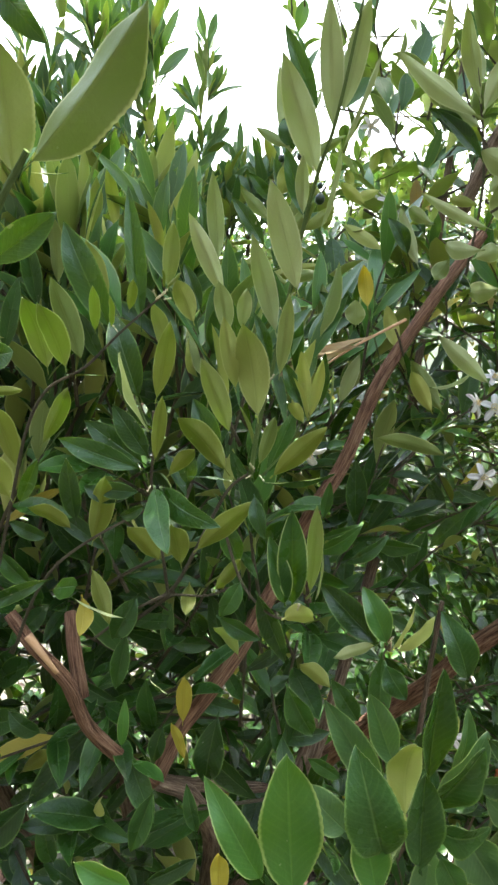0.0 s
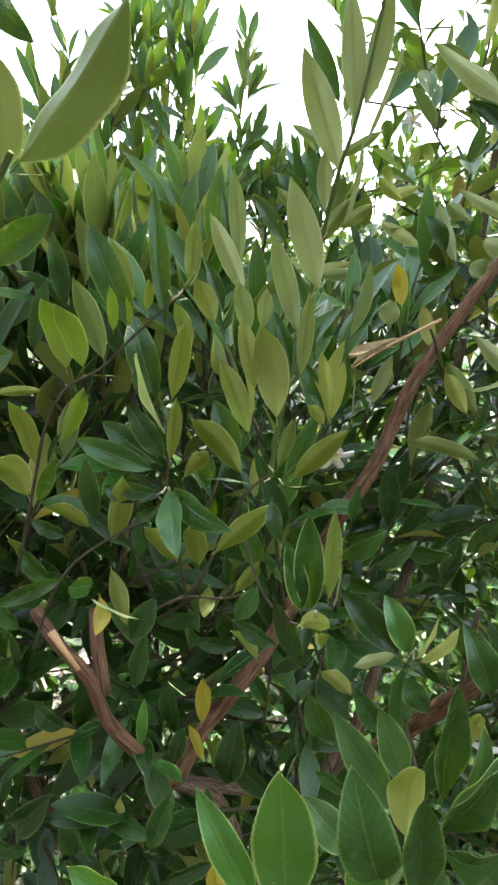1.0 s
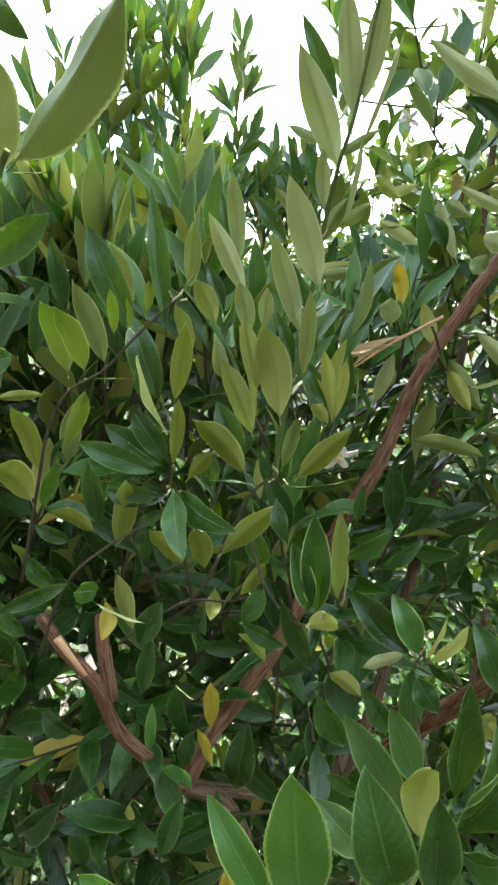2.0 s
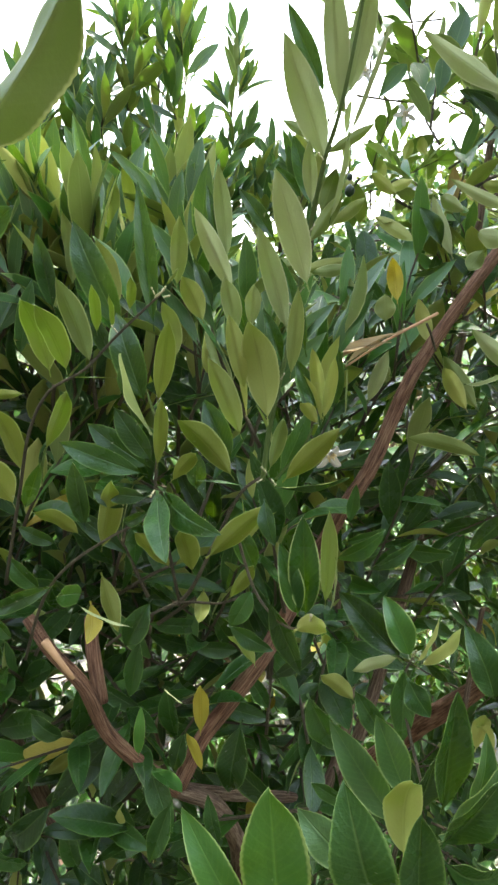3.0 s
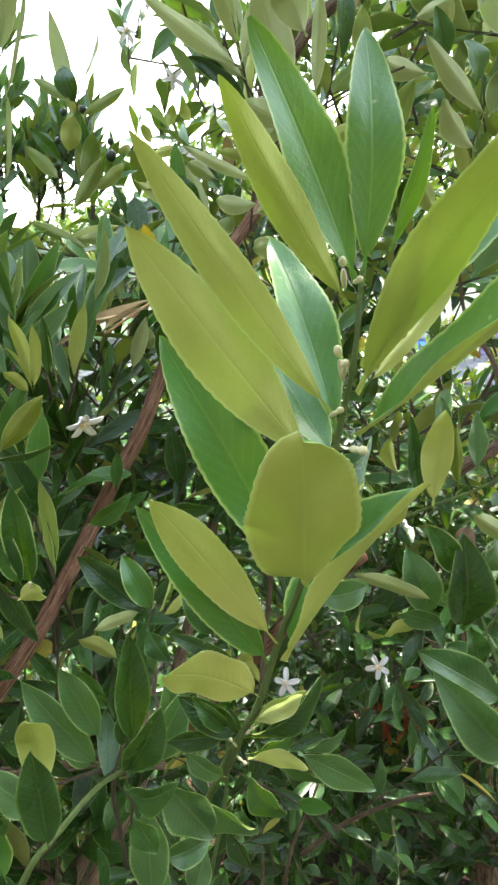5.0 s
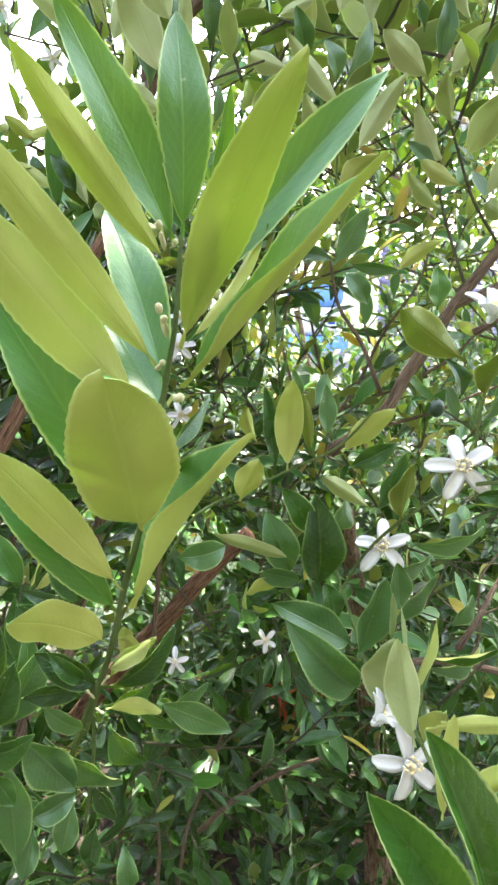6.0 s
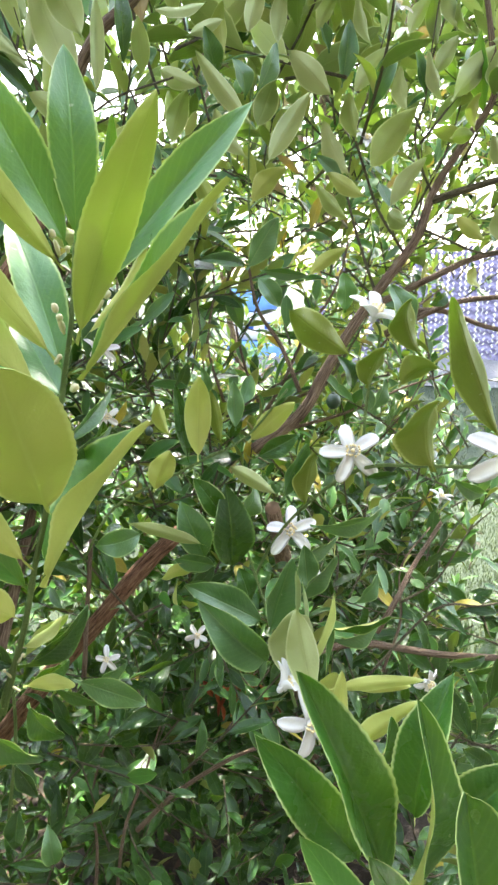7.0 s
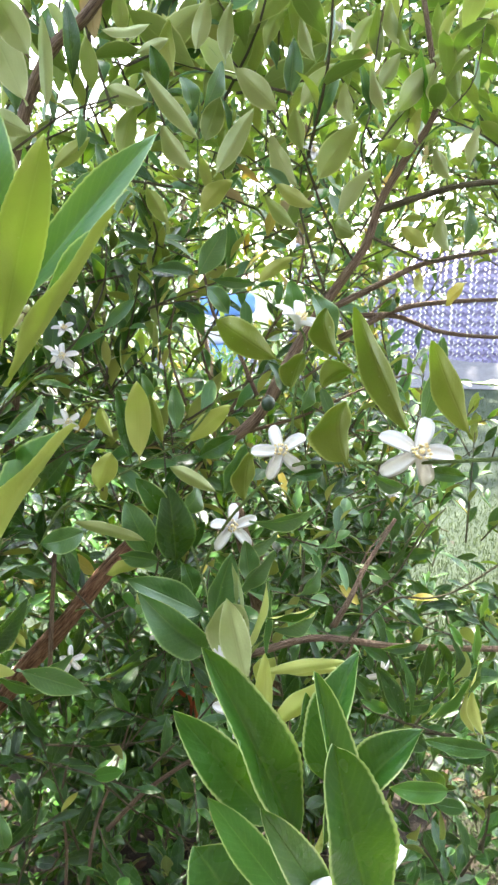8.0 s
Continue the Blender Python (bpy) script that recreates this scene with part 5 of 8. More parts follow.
leaf(ns_twig, (0.1694, 0.2031, 1.3865), (0.1907, 0.1943, 1.4177), 0.0058, 110, "young", 20)
leaf(ns_twig, (0.1515, 0.2238, 1.2934), (0.1905, 0.2095, 1.3570), 0.0263, -95, "young", 36)
leaf(ns_twig, (0.1480, 0.2180, 1.3042), (0.1133, 0.1931, 1.3640), 0.0138, 185, "young", 10)
leaf(ns_twig, (0.1470, 0.2280, 1.2899), (0.1078, 0.2215, 1.3512), 0.0147, 15, "young", 14)
leaf(ns_twig, (0.1423, 0.2191, 1.2845), (0.1132, 0.2075, 1.3045), 0.0182, 180, "young", 6, 0.2, 0.6)
leaf(ns_twig, (0.1636, 0.2068, 1.3723), (0.1515, 0.2421, 1.4260), 0.0163, 10, "young", 12)
leaf(ns_twig, (0.1629, 0.2074, 1.3663), (0.1497, 0.2387, 1.3927), 0.0133, 8, "young")
leaf(ns_twig, (0.1597, 0.2090, 1.3504), (0.1820, 0.2346, 1.3647), 0.0069, 15)
leaf(ns_twig, (0.1579, 0.2100, 1.3448), (0.1822, 0.2408, 1.3489), 0.0071, 10)
leaf(ns_twig, (0.1426, 0.2461, 1.2596), (0.1702, 0.2537, 1.2627), 0.0107, 15, "green", 14)
leaf(ns_twig, (0.1407, 0.2321, 1.2650), (0.1576, 0.2224, 1.2814), 0.0077, 110, "green", 20)
leaf(ns_twig, (0.1383, 0.2441, 1.2490), (0.1154, 0.2440, 1.2691), 0.0123, 10)
leaf(ns_twig, (0.1388, 0.2332, 1.2867), (0.1128, 0.2415, 1.2967), 0.0058, 15)
nt_twig = branch("twig", tree_b, GREEN_TWIG, [(0.1243, 0.2893, 1.1323), (0.1318, 0.2798, 1.1810), (0.1339, 0.2771, 1.2112), (0.1337, 0.2724, 1.2326)], 0.0010, 0.0006)
leaf(nt_twig, (0.1605, 0.2500, 1.2333), (0.1914, 0.2466, 1.2148), 0.0130, -3.28691, "soft", 10, 0.25)
leaf(nt_twig, (0.1504, 0.2520, 1.2322), (0.1716, 0.2499, 1.2177), 0.0078, 21.4131, "green", 14, 0.25)
leaf(nt_twig, (0.1408, 0.2500, 1.2265), (0.1540, 0.2421, 1.2112), 0.0148, 14.3649, "green", 10, 0.25)
leaf(nt_twig, (0.1320, 0.2600, 1.1889), (0.1404, 0.2560, 1.1714), 0.0100, 9.78185, "green", 18, 0.25)
leaf(nt_twig, (0.1447, 0.2700, 1.1138), (0.1432, 0.2746, 1.1353), 0.0118, -3.01118, "soft", 18, 0.25)
leaf(nt_twig, (0.1690, 0.2800, 1.2065), (0.1886, 0.2815, 1.2141), 0.0097, 11.4929, "soft", 18, 0.25)
nu_twig = branch("twig", tree_b, BROWN_TWIG, [(0.0843, 0.2898, 1.1414), (0.0842, 0.2733, 1.1970), (0.0860, 0.2690, 1.2137), (0.0900, 0.2699, 1.2279)], 0.0012, 0.0007)
leaf(nu_twig, (0.0969, 0.2500, 1.2342), (0.1188, 0.2526, 1.2648), 0.0167, 9.79137, "soft", 10, 0.25)
leaf(nu_twig, (0.1075, 0.2450, 1.2317), (0.1256, 0.2446, 1.2033), 0.0197, -2.96637, "soft", 10, 0.25)
leaf(nu_twig, (0.1151, 0.2500, 1.2257), (0.1444, 0.2525, 1.1938), 0.0172, 13.6032, "soft", 14, 0.25)
leaf(nu_twig, (0.1007, 0.2500, 1.2183), (0.0996, 0.2482, 1.1705), 0.0163, 8.7847, "soft", 14, 0.25)
leaf(nu_twig, (0.1263, 0.2600, 1.1874), (0.1048, 0.2590, 1.1784), 0.0128, 21.0568, "soft", 14, 0.25)
leaf(nu_twig, (0.1232, 0.2650, 1.1771), (0.1160, 0.2592, 1.1555), 0.0120, 21.2456, "soft", 14, 0.25)
leaf(nu_twig, (0.1311, 0.2750, 1.1515), (0.1269, 0.2713, 1.1294), 0.0115, 21.0786, "green", 14, 0.25)
leaf(nu_twig, (0.1052, 0.2650, 1.1695), (0.0989, 0.2581, 1.1474), 0.0130, 15.1712, "soft", 18, 0.25)
rt_twig = branch("twig", tree_b, GREEN_TWIG, [(0.2701, 0.3406, 1.1915), (0.2849, 0.3221, 1.2465), (0.2958, 0.2916, 1.2851), (0.3033, 0.2521, 1.3148), (0.3165, 0.2159, 1.3251), (0.3367, 0.1917, 1.3293), (0.3463, 0.1497, 1.3416), (0.3593, 0.1241, 1.3495)], 0.0010, 0.0008)
leaf(rt_twig, (0.3445, 0.2030, 1.3392), (0.3498, 0.1966, 1.3844), 0.0172, 16.778, "soft", 10, 0.25)
leaf(rt_twig, (0.3511, 0.1750, 1.3427), (0.3162, 0.1630, 1.3873), 0.0142, 174.631, "olive", 10, 0.25)
leaf(rt_twig, (0.3368, 0.2100, 1.3367), (0.3390, 0.2086, 1.3492), 0.0059, 20.0362, "soft", 10, 0.25)
leaf(rt_twig, (0.3656, 0.1900, 1.3192), (0.3412, 0.1934, 1.3244), 0.0080, 1.34251, "green", 18, 0.25)
leaf(rt_twig, (0.3202, 0.2450, 1.3127), (0.3030, 0.2498, 1.3103), 0.0078, 3.80058, "green", 18, 0.25)
leaf(rt_twig, (0.3301, 0.2200, 1.3173), (0.3548, 0.2242, 1.3040), 0.0087, 18.3413, "soft", 18, 0.25)
ru_twig = branch("twig", tree_b, GREEN_TWIG, [(0.3046, 0.2547, 1.3139), (0.3079, 0.2589, 1.3451), (0.3115, 0.2601, 1.3625), (0.3151, 0.2614, 1.3797), (0.3092, 0.2630, 1.3884)], 0.0008, 0.0006)
leaf(ru_twig, (0.2990, 0.2450, 1.3559), (0.2995, 0.2330, 1.3758), 0.0159, 193.198, "olive", 18, 0.25, 0.52)
leaf(ru_twig, (0.3246, 0.2400, 1.3696), (0.3069, 0.2280, 1.3971), 0.0158, 186.585, "olive", 14, 0.25)
leaf(ru_twig, (0.3100, 0.2360, 1.3572), (0.3204, 0.2240, 1.3685), 0.0158, 180, "olive", 18, 0.25, 0.5)
leaf(ru_twig, (0.3112, 0.2600, 1.3412), (0.3199, 0.2614, 1.3566), 0.0112, 16.5066, "soft", 10, 0.25)
leaf(ru_twig, (0.3432, 0.2050, 1.3361), (0.3008, 0.1930, 1.3985), 0.0167, 180.986, "olive", 18, 0.25)
leaf(ru_twig, (0.3091, 0.2050, 1.3265), (0.2979, 0.1930, 1.3604), 0.0269, 185.546, "olive", 10, 0.25, 0.58)
leaf(ru_twig, (0.3051, 0.2680, 1.3671), (0.2643, 0.2560, 1.3915), 0.0178, 178.82, "olive", 14, 0.25)
leaf(ru_twig, (0.3111, 0.2800, 1.3474), (0.3038, 0.2799, 1.3664), 0.0109, 14.898, "green", 10, 0.25)
leaf(ru_twig, (0.3297, 0.2550, 1.3796), (0.3184, 0.2599, 1.4020), 0.0148, 19.955, "soft", 10, 0.25)
rc_twig = branch("twig", tree_b, GREEN_TWIG, [(0.2772, 0.2654, 1.1746), (0.2736, 0.2876, 1.2075), (0.2706, 0.3142, 1.2369), (0.2676, 0.3264, 1.2555), (0.2632, 0.3342, 1.2763)], 0.0010, 0.0006)
leaf(rc_twig, (0.2559, 0.3120, 1.2408), (0.2516, 0.3076, 1.2948), 0.0261, -6.61801, "green", 14, 0.25)
leaf(rc_twig, (0.2422, 0.3180, 1.2462), (0.2291, 0.3207, 1.2831), 0.0199, 0.811005, "soft", 14, 0.25)
leaf(rc_twig, (0.2976, 0.2950, 1.2687), (0.3456, 0.2952, 1.2709), 0.0147, 26.5557, "soft", 18, 0.25)
leaf(rc_twig, (0.2937, 0.3100, 1.2404), (0.3262, 0.3144, 1.2482), 0.0128, 20.2932, "soft", 18, 0.25)
leaf(rc_twig, (0.2404, 0.3100, 1.2591), (0.1949, 0.2980, 1.2842), 0.0090, 157.511, "pale", 18, 0.25)
leaf(rc_twig, (0.2035, 0.3000, 1.2769), (0.1784, 0.3011, 1.2721), 0.0151, 7.36153, "soft", 10, 0.25)
leaf(rc_twig, (0.2479, 0.3150, 1.2428), (0.2211, 0.3086, 1.2553), 0.0126, -0.474657, "soft", 18, 0.25)
leaf(rc_twig, (0.2378, 0.3150, 1.2436), (0.2121, 0.3030, 1.2472), 0.0109, 169.338, "young", 10, 0.25)
leaf(rc_twig, (0.2661, 0.2850, 1.2188), (0.2198, 0.2795, 1.2538), 0.0194, 22.1668, "soft", 10, 0.25)
leaf(rc_twig, (0.2621, 0.2700, 1.2047), (0.2228, 0.2680, 1.2506), 0.0239, -5.78987, "soft", 18, 0.25)
leaf(rc_twig, (0.2688, 0.2850, 1.2107), (0.2832, 0.2875, 1.2537), 0.0218, 3.20777, "soft", 14, 0.25)
leaf(rc_twig, (0.2832, 0.2850, 1.2261), (0.3102, 0.2851, 1.2517), 0.0167, 13.3065, "soft", 18, 0.25)
leaf(rc_twig, (0.2709, 0.2500, 1.1980), (0.2618, 0.2380, 1.2537), 0.0244, 179.241, "pale", 10, 0.25)
leaf(rc_twig, (0.2808, 0.2750, 1.2246), (0.2739, 0.2630, 1.2610), 0.0048, 109.997, "pale", 10, 0.25)
leaf(rc_twig, (0.2931, 0.2620, 1.1887), (0.2987, 0.2670, 1.2371), 0.0107, 47.2932, "edged", 10, 0.25)
leaf(rc_twig, (0.2977, 0.2700, 1.2106), (0.3360, 0.2748, 1.2132), 0.0144, 23.2914, "soft", 18, 0.25)
leaf(rc_twig, (0.2796, 0.2250, 1.2173), (0.3127, 0.2130, 1.2156), 0.0087, 170.059, "young", 14, 0.25)
leaf(rc_twig, (0.2810, 0.2300, 1.1927), (0.2744, 0.2180, 1.2303), 0.0128, 170.397, "young", 10, 0.25)
leaf(rc_twig, (0.3446, 0.3200, 1.1958), (0.3621, 0.3205, 1.2136), 0.0130, 5.83611, "soft", 18, 0.25)
leaf(rc_twig, (0.3010, 0.3000, 1.2232), (0.2984, 0.3033, 1.2527), 0.0149, 4.51531, "soft", 14, 0.25)
leaf(rc_twig, (0.2671, 0.3100, 1.2174), (0.2616, 0.3142, 1.2395), 0.0140, 5.20574, "green", 10, 0.25)
rl_twig = branch("twig", tree_b, GREEN_TWIG, [(0.1763, 0.3499, 1.2428), (0.1947, 0.3407, 1.2767), (0.2247, 0.3229, 1.2978), (0.2414, 0.3134, 1.3088), (0.2623, 0.3030, 1.3226), (0.2825, 0.2963, 1.3482)], 0.0009, 0.0006)
leaf(rl_twig, (0.2365, 0.3100, 1.3087), (0.2346, 0.2980, 1.3575), 0.0146, 174.174, "young", 14, 0.25)
leaf(rl_twig, (0.2339, 0.3200, 1.3056), (0.2275, 0.3202, 1.3503), 0.0099, 9.01218, "green", 18, 0.25)
leaf(rl_twig, (0.2617, 0.3200, 1.3215), (0.2623, 0.3255, 1.3488), 0.0109, 3.75359, "soft", 14, 0.25)
leaf(rl_twig, (0.2635, 0.3050, 1.3181), (0.2853, 0.2930, 1.3413), 0.0121, 177.571, "young", 10, 0.25)
leaf(rl_twig, (0.2699, 0.3100, 1.3077), (0.2927, 0.3022, 1.3206), 0.0124, -3.86947, "green", 18, 0.25)
leaf(rl_twig, (0.2532, 0.3200, 1.3137), (0.2435, 0.3080, 1.3480), 0.0084, 178.162, "olive", 18, 0.25)
leaf(rl_twig, (0.2127, 0.3150, 1.2928), (0.2197, 0.3030, 1.3180), 0.0147, 172.219, "young", 18, 0.25)
leaf(rl_twig, (0.2847, 0.3100, 1.2829), (0.2504, 0.2980, 1.3085), 0.0101, 178.787, "pale", 18, 0.25)
leaf(rl_twig, (0.2849, 0.3050, 1.2828), (0.2984, 0.3034, 1.3146), 0.0182, 12.9444, "soft", 14, 0.25)
leaf(rl_twig, (0.2968, 0.3000, 1.2785), (0.2950, 0.2880, 1.3138), 0.0178, 190.912, "olive", 10, 0.25)
leaf(rl_twig, (0.2574, 0.3100, 1.2743), (0.2719, 0.3143, 1.2893), 0.0167, 18.0235, "soft", 14, 0.25)
leaf(rl_twig, (0.2514, 0.3120, 1.2727), (0.2331, 0.3053, 1.3012), 0.0138, 2.84695, "edged", 10, 0.25)
leaf(rl_twig, (0.2478, 0.3300, 1.3366), (0.2435, 0.3234, 1.3577), 0.0085, 15.4238, "soft", 10, 0.25)
leaf(rl_twig, (0.2268, 0.3300, 1.3181), (0.2175, 0.3180, 1.3412), 0.0091, 191.191, "young", 18, 0.25)
rf_twig = branch("twig", tree_b, GREEN_TWIG, [(0.2562, 0.1302, 1.1420), (0.2571, 0.1336, 1.1747), (0.2538, 0.1422, 1.1997), (0.2565, 0.1740, 1.2167), (0.2676, 0.2251, 1.2154)], 0.0013, 0.0008)
leaf(rf_twig, (0.2526, 0.1401, 1.2024), (0.2180, 0.1430, 1.2947), 0.0248, 20, "edged", 22, 0.2, 0.45)
leaf(rf_twig, (0.2493, 0.1502, 1.2017), (0.2117, 0.1605, 1.2605), 0.0193, 15, "edged", 14)
leaf(rf_twig, (0.2552, 0.1378, 1.1983), (0.2546, 0.1318, 1.2818), 0.0205, 12, "edged", 22)
leaf(rf_twig, (0.2703, 0.1501, 1.2125), (0.2846, 0.1548, 1.2691), 0.0212, -68, "edged", 32)
leaf(rf_twig, (0.2504, 0.0870, 1.2252), (0.2368, 0.0936, 1.2910), 0.0237, 8, "edged", 10, 0.2, 0.55)
leaf(rf_twig, (0.2742, 0.1378, 1.2143), (0.2959, 0.1277, 1.2501), 0.0221, -70, "edged", 32)
leaf(rf_twig, (0.2511, 0.1053, 1.2043), (0.2235, 0.1104, 1.2597), 0.0133, 15, "edged", 14)
leaf(rf_twig, (0.2419, 0.1191, 1.1997), (0.2146, 0.1329, 1.2467), 0.0132, 15, "young", 14)
leaf(rf_twig, (0.2284, 0.1320, 1.1858), (0.2125, 0.1423, 1.2177), 0.0285, 10, "edged", 10)
leaf(rf_twig, (0.2669, 0.2234, 1.2086), (0.2585, 0.2302, 1.2590), 0.0165, 178, "pale", 12)
leaf(rf_twig, (0.2603, 0.1913, 1.2044), (0.2621, 0.1926, 1.2505), 0.0091, 175, "young")
leaf(rf_twig, (0.2717, 0.2237, 1.2168), (0.3095, 0.2001, 1.2290), 0.0069, 150, "young", 20)
leaf(rf_twig, (0.2712, 0.2453, 1.2132), (0.2872, 0.2451, 1.2551), 0.0086, 70, "edged", 28)
leaf(rf_twig, (0.2896, 0.2532, 1.2283), (0.3140, 0.2351, 1.2403), 0.0105, 20, "edged")
leaf(rf_twig, (0.2731, 0.2458, 1.2176), (0.2746, 0.2570, 1.2586), 0.0046, 100, "pale")
leaf(rf_twig, (0.2603, 0.1881, 1.2129), (0.2837, 0.1708, 1.2455), 0.0117, 165, "young", 18)
leaf(rf_twig, (0.2609, 0.1721, 1.2167), (0.2690, 0.1660, 1.2463), 0.0133, 15, "edged")
leaf(rf_twig, (0.2345, 0.1577, 1.2060), (0.2323, 0.1666, 1.2337), 0.0147, 10, "edged")
rr_twig = branch("twig", tree_b, BROWN_TWIG, [(0.3636, 0.2643, 1.1412), (0.3775, 0.2467, 1.1392), (0.3968, 0.2269, 1.1376), (0.4198, 0.1952, 1.1390)], 0.0009, 0.0007)
leaf(rr_twig, (0.3815, 0.2500, 1.1397), (0.3636, 0.2507, 1.1786), 0.0137, -3.90231, "green", 18, 0.25)
leaf(rr_twig, (0.4001, 0.2500, 1.1531), (0.4076, 0.2554, 1.1803), 0.0112, -3.76277, "green", 10, 0.25)
leaf(rr_twig, (0.4181, 0.2450, 1.1598), (0.4001, 0.2400, 1.1947), 0.0109, 6.9029, "green", 18, 0.25)
leaf(rr_twig, (0.4070, 0.2450, 1.1292), (0.4155, 0.2423, 1.1619), 0.0127, 6.64741, "green", 10, 0.25)
leaf(rr_twig, (0.4090, 0.2500, 1.1407), (0.3798, 0.2472, 1.1489), 0.0119, 6.08462, "green", 14, 0.25)
leaf(rr_twig, (0.4403, 0.2400, 1.1113), (0.4164, 0.2280, 1.1613), 0.0104, 187.281, "young", 14, 0.25)
leaf(rr_twig, (0.4041, 0.2600, 1.1809), (0.3739, 0.2601, 1.1827), 0.0081, 9.77439, "green", 18, 0.25)
leaf(rr_twig, (0.3780, 0.2500, 1.1290), (0.3608, 0.2485, 1.1146), 0.0132, -5.4981, "green", 10, 0.25)
leaf(rr_twig, (0.4273, 0.2400, 1.1382), (0.4316, 0.2348, 1.1740), 0.0126, 13.4647, "green", 10, 0.25)
leaf(rr_twig, (0.3707, 0.2600, 1.1491), (0.3480, 0.2537, 1.1762), 0.0123, 0.284347, "green", 10, 0.25)
leaf(rr_twig, (0.3976, 0.2500, 1.1095), (0.3595, 0.2424, 1.1326), 0.0125, 20.2216, "green", 14, 0.25)
leaf(rr_twig, (0.4267, 0.2500, 1.0574), (0.4082, 0.2543, 1.0841), 0.0160, 9.65411, "green", 14, 0.25)
leaf(rr_twig, (0.4408, 0.2400, 1.0708), (0.4487, 0.2367, 1.0986), 0.0158, 13.3356, "green", 18, 0.25)
leaf(rr_twig, (0.3811, 0.2401, 1.1409), (0.3664, 0.2514, 1.1782), 0.0120, 5)
leaf(rr_twig, (0.3909, 0.2359, 1.1409), (0.4130, 0.2246, 1.1727), 0.0146, 10, "young")
leaf(rr_twig, (0.3829, 0.2398, 1.1426), (0.3835, 0.2561, 1.1807), 0.0088, 15)
leaf(rr_twig, (0.4026, 0.2416, 1.1581), (0.4118, 0.2447, 1.1823), 0.0082, 10, "young")
leaf(rr_twig, (0.4098, 0.2353, 1.1665), (0.4126, 0.2416, 1.1921), 0.0101, 8)
leaf(rr_twig, (0.4238, 0.2319, 1.1750), (0.4247, 0.2341, 1.2033), 0.0080, 15, "young")
leaf(rr_twig, (0.4188, 0.2121, 1.1378), (0.4105, 0.2190, 1.1693), 0.0085, 175, "young")
leaf(rr_twig, (0.3747, 0.2493, 1.1444), (0.3564, 0.2544, 1.1546), 0.0081, 20, "young")
leaf(rr_twig, (0.4210, 0.2047, 1.1348), (0.3780, 0.2201, 1.1451), 0.0109, 15)
leaf(rr_twig, (0.3997, 0.2160, 1.1038), (0.3592, 0.2246, 1.1136), 0.0144, 20, "young")
leaf(rr_twig, (0.3893, 0.2271, 1.1275), (0.3660, 0.2316, 1.1481), 0.0131, 15)
leaf(rr_twig, (0.4265, 0.2338, 1.2050), (0.4286, 0.2329, 1.2243), 0.0072, 10, "young")
leaf(rr_twig, (0.3982, 0.2775, 1.1594), (0.4214, 0.2608, 1.1744), 0.0080, 15)
leaf(rr_twig, (0.4217, 0.2405, 1.1823), (0.4150, 0.2478, 1.1979), 0.0061, 10, "young")
ro_branch = branch("branch", tree_b, BROWN_TWIG, [(0.4344, 0.4470, 1.0213), (0.4939, 0.4230, 1.1029), (0.5351, 0.4072, 1.1081), (0.5600, 0.3899, 1.1235), (0.6109, 0.3518, 1.1826)], 0.0014, 0.0009)
rp_branch = branch("branch", tree_b, BARK, [(0.3873, 0.5113, 1.0199), (0.4517, 0.4796, 1.0429), (0.5222, 0.4378, 1.0398), (0.6157, 0.3785, 1.0483)], 0.0040, 0.0030)
rq_branch = branch("branch", tree_b, BARK, [(0.4742, 0.4831, 1.0489), (0.4940, 0.4832, 1.0782), (0.5251, 0.5001, 1.1043), (0.5706, 0.5151, 1.1450)], 0.0035, 0.0022)
lb_branch = branch("branch", tree_b, BARK, [(0.3889, 0.6131, 1.2201), (0.4294, 0.5856, 1.2616), (0.4561, 0.5774, 1.3113), (0.4914, 0.5686, 1.3712), (0.5182, 0.5579, 1.4121), (0.5409, 0.5526, 1.4464), (0.5560, 0.5528, 1.4887), (0.5783, 0.5439, 1.5293), (0.6040, 0.5348, 1.5741), (0.5987, 0.5398, 1.6229), (0.5889, 0.5562, 1.7047)], 0.0070, 0.0024)
ls_branch = branch("branch", tree_a, BARK_RED, [(0.0801, 0.7778, 0.7954), (0.1616, 0.7431, 0.9106), (0.2143, 0.7181, 0.9789), (0.2738, 0.7033, 1.0534), (0.3195, 0.6870, 1.1023)], 0.0130, 0.0100)
lt_branch = branch("branch", tree_a, BARK, [(0.1896, 0.6255, 0.9720), (0.1999, 0.6427, 1.0466), (0.2113, 0.6593, 1.1211)], 0.0030, 0.0025)
lc_branch = branch("branch", tree_b, BROWN_TWIG, [(0.5506, 0.5541, 1.4775), (0.5849, 0.5298, 1.4901), (0.6141, 0.4978, 1.4994), (0.6579, 0.4689, 1.5020)], 0.0040, 0.0025)
ld_branch = branch("branch", tree_b, BROWN_TWIG, [(0.5443, 0.5528, 1.4521), (0.5582, 0.5266, 1.4399), (0.5822, 0.5016, 1.4272), (0.6153, 0.4676, 1.4355)], 0.0015, 0.0009)
le_branch = branch("branch", tree_b, BROWN_TWIG, [(0.5540, 0.5525, 1.4847), (0.5392, 0.5555, 1.5126), (0.5309, 0.5552, 1.5385), (0.5359, 0.5499, 1.5662)], 0.0014, 0.0009)
lf_branch = branch("branch", tree_b, BROWN_TWIG, [(0.5272, 0.5568, 1.4293), (0.4919, 0.5511, 1.4671), (0.4706, 0.5493, 1.5079), (0.4582, 0.5504, 1.5325), (0.4281, 0.5631, 1.5716), (0.3965, 0.5760, 1.6094)], 0.0015, 0.0008)
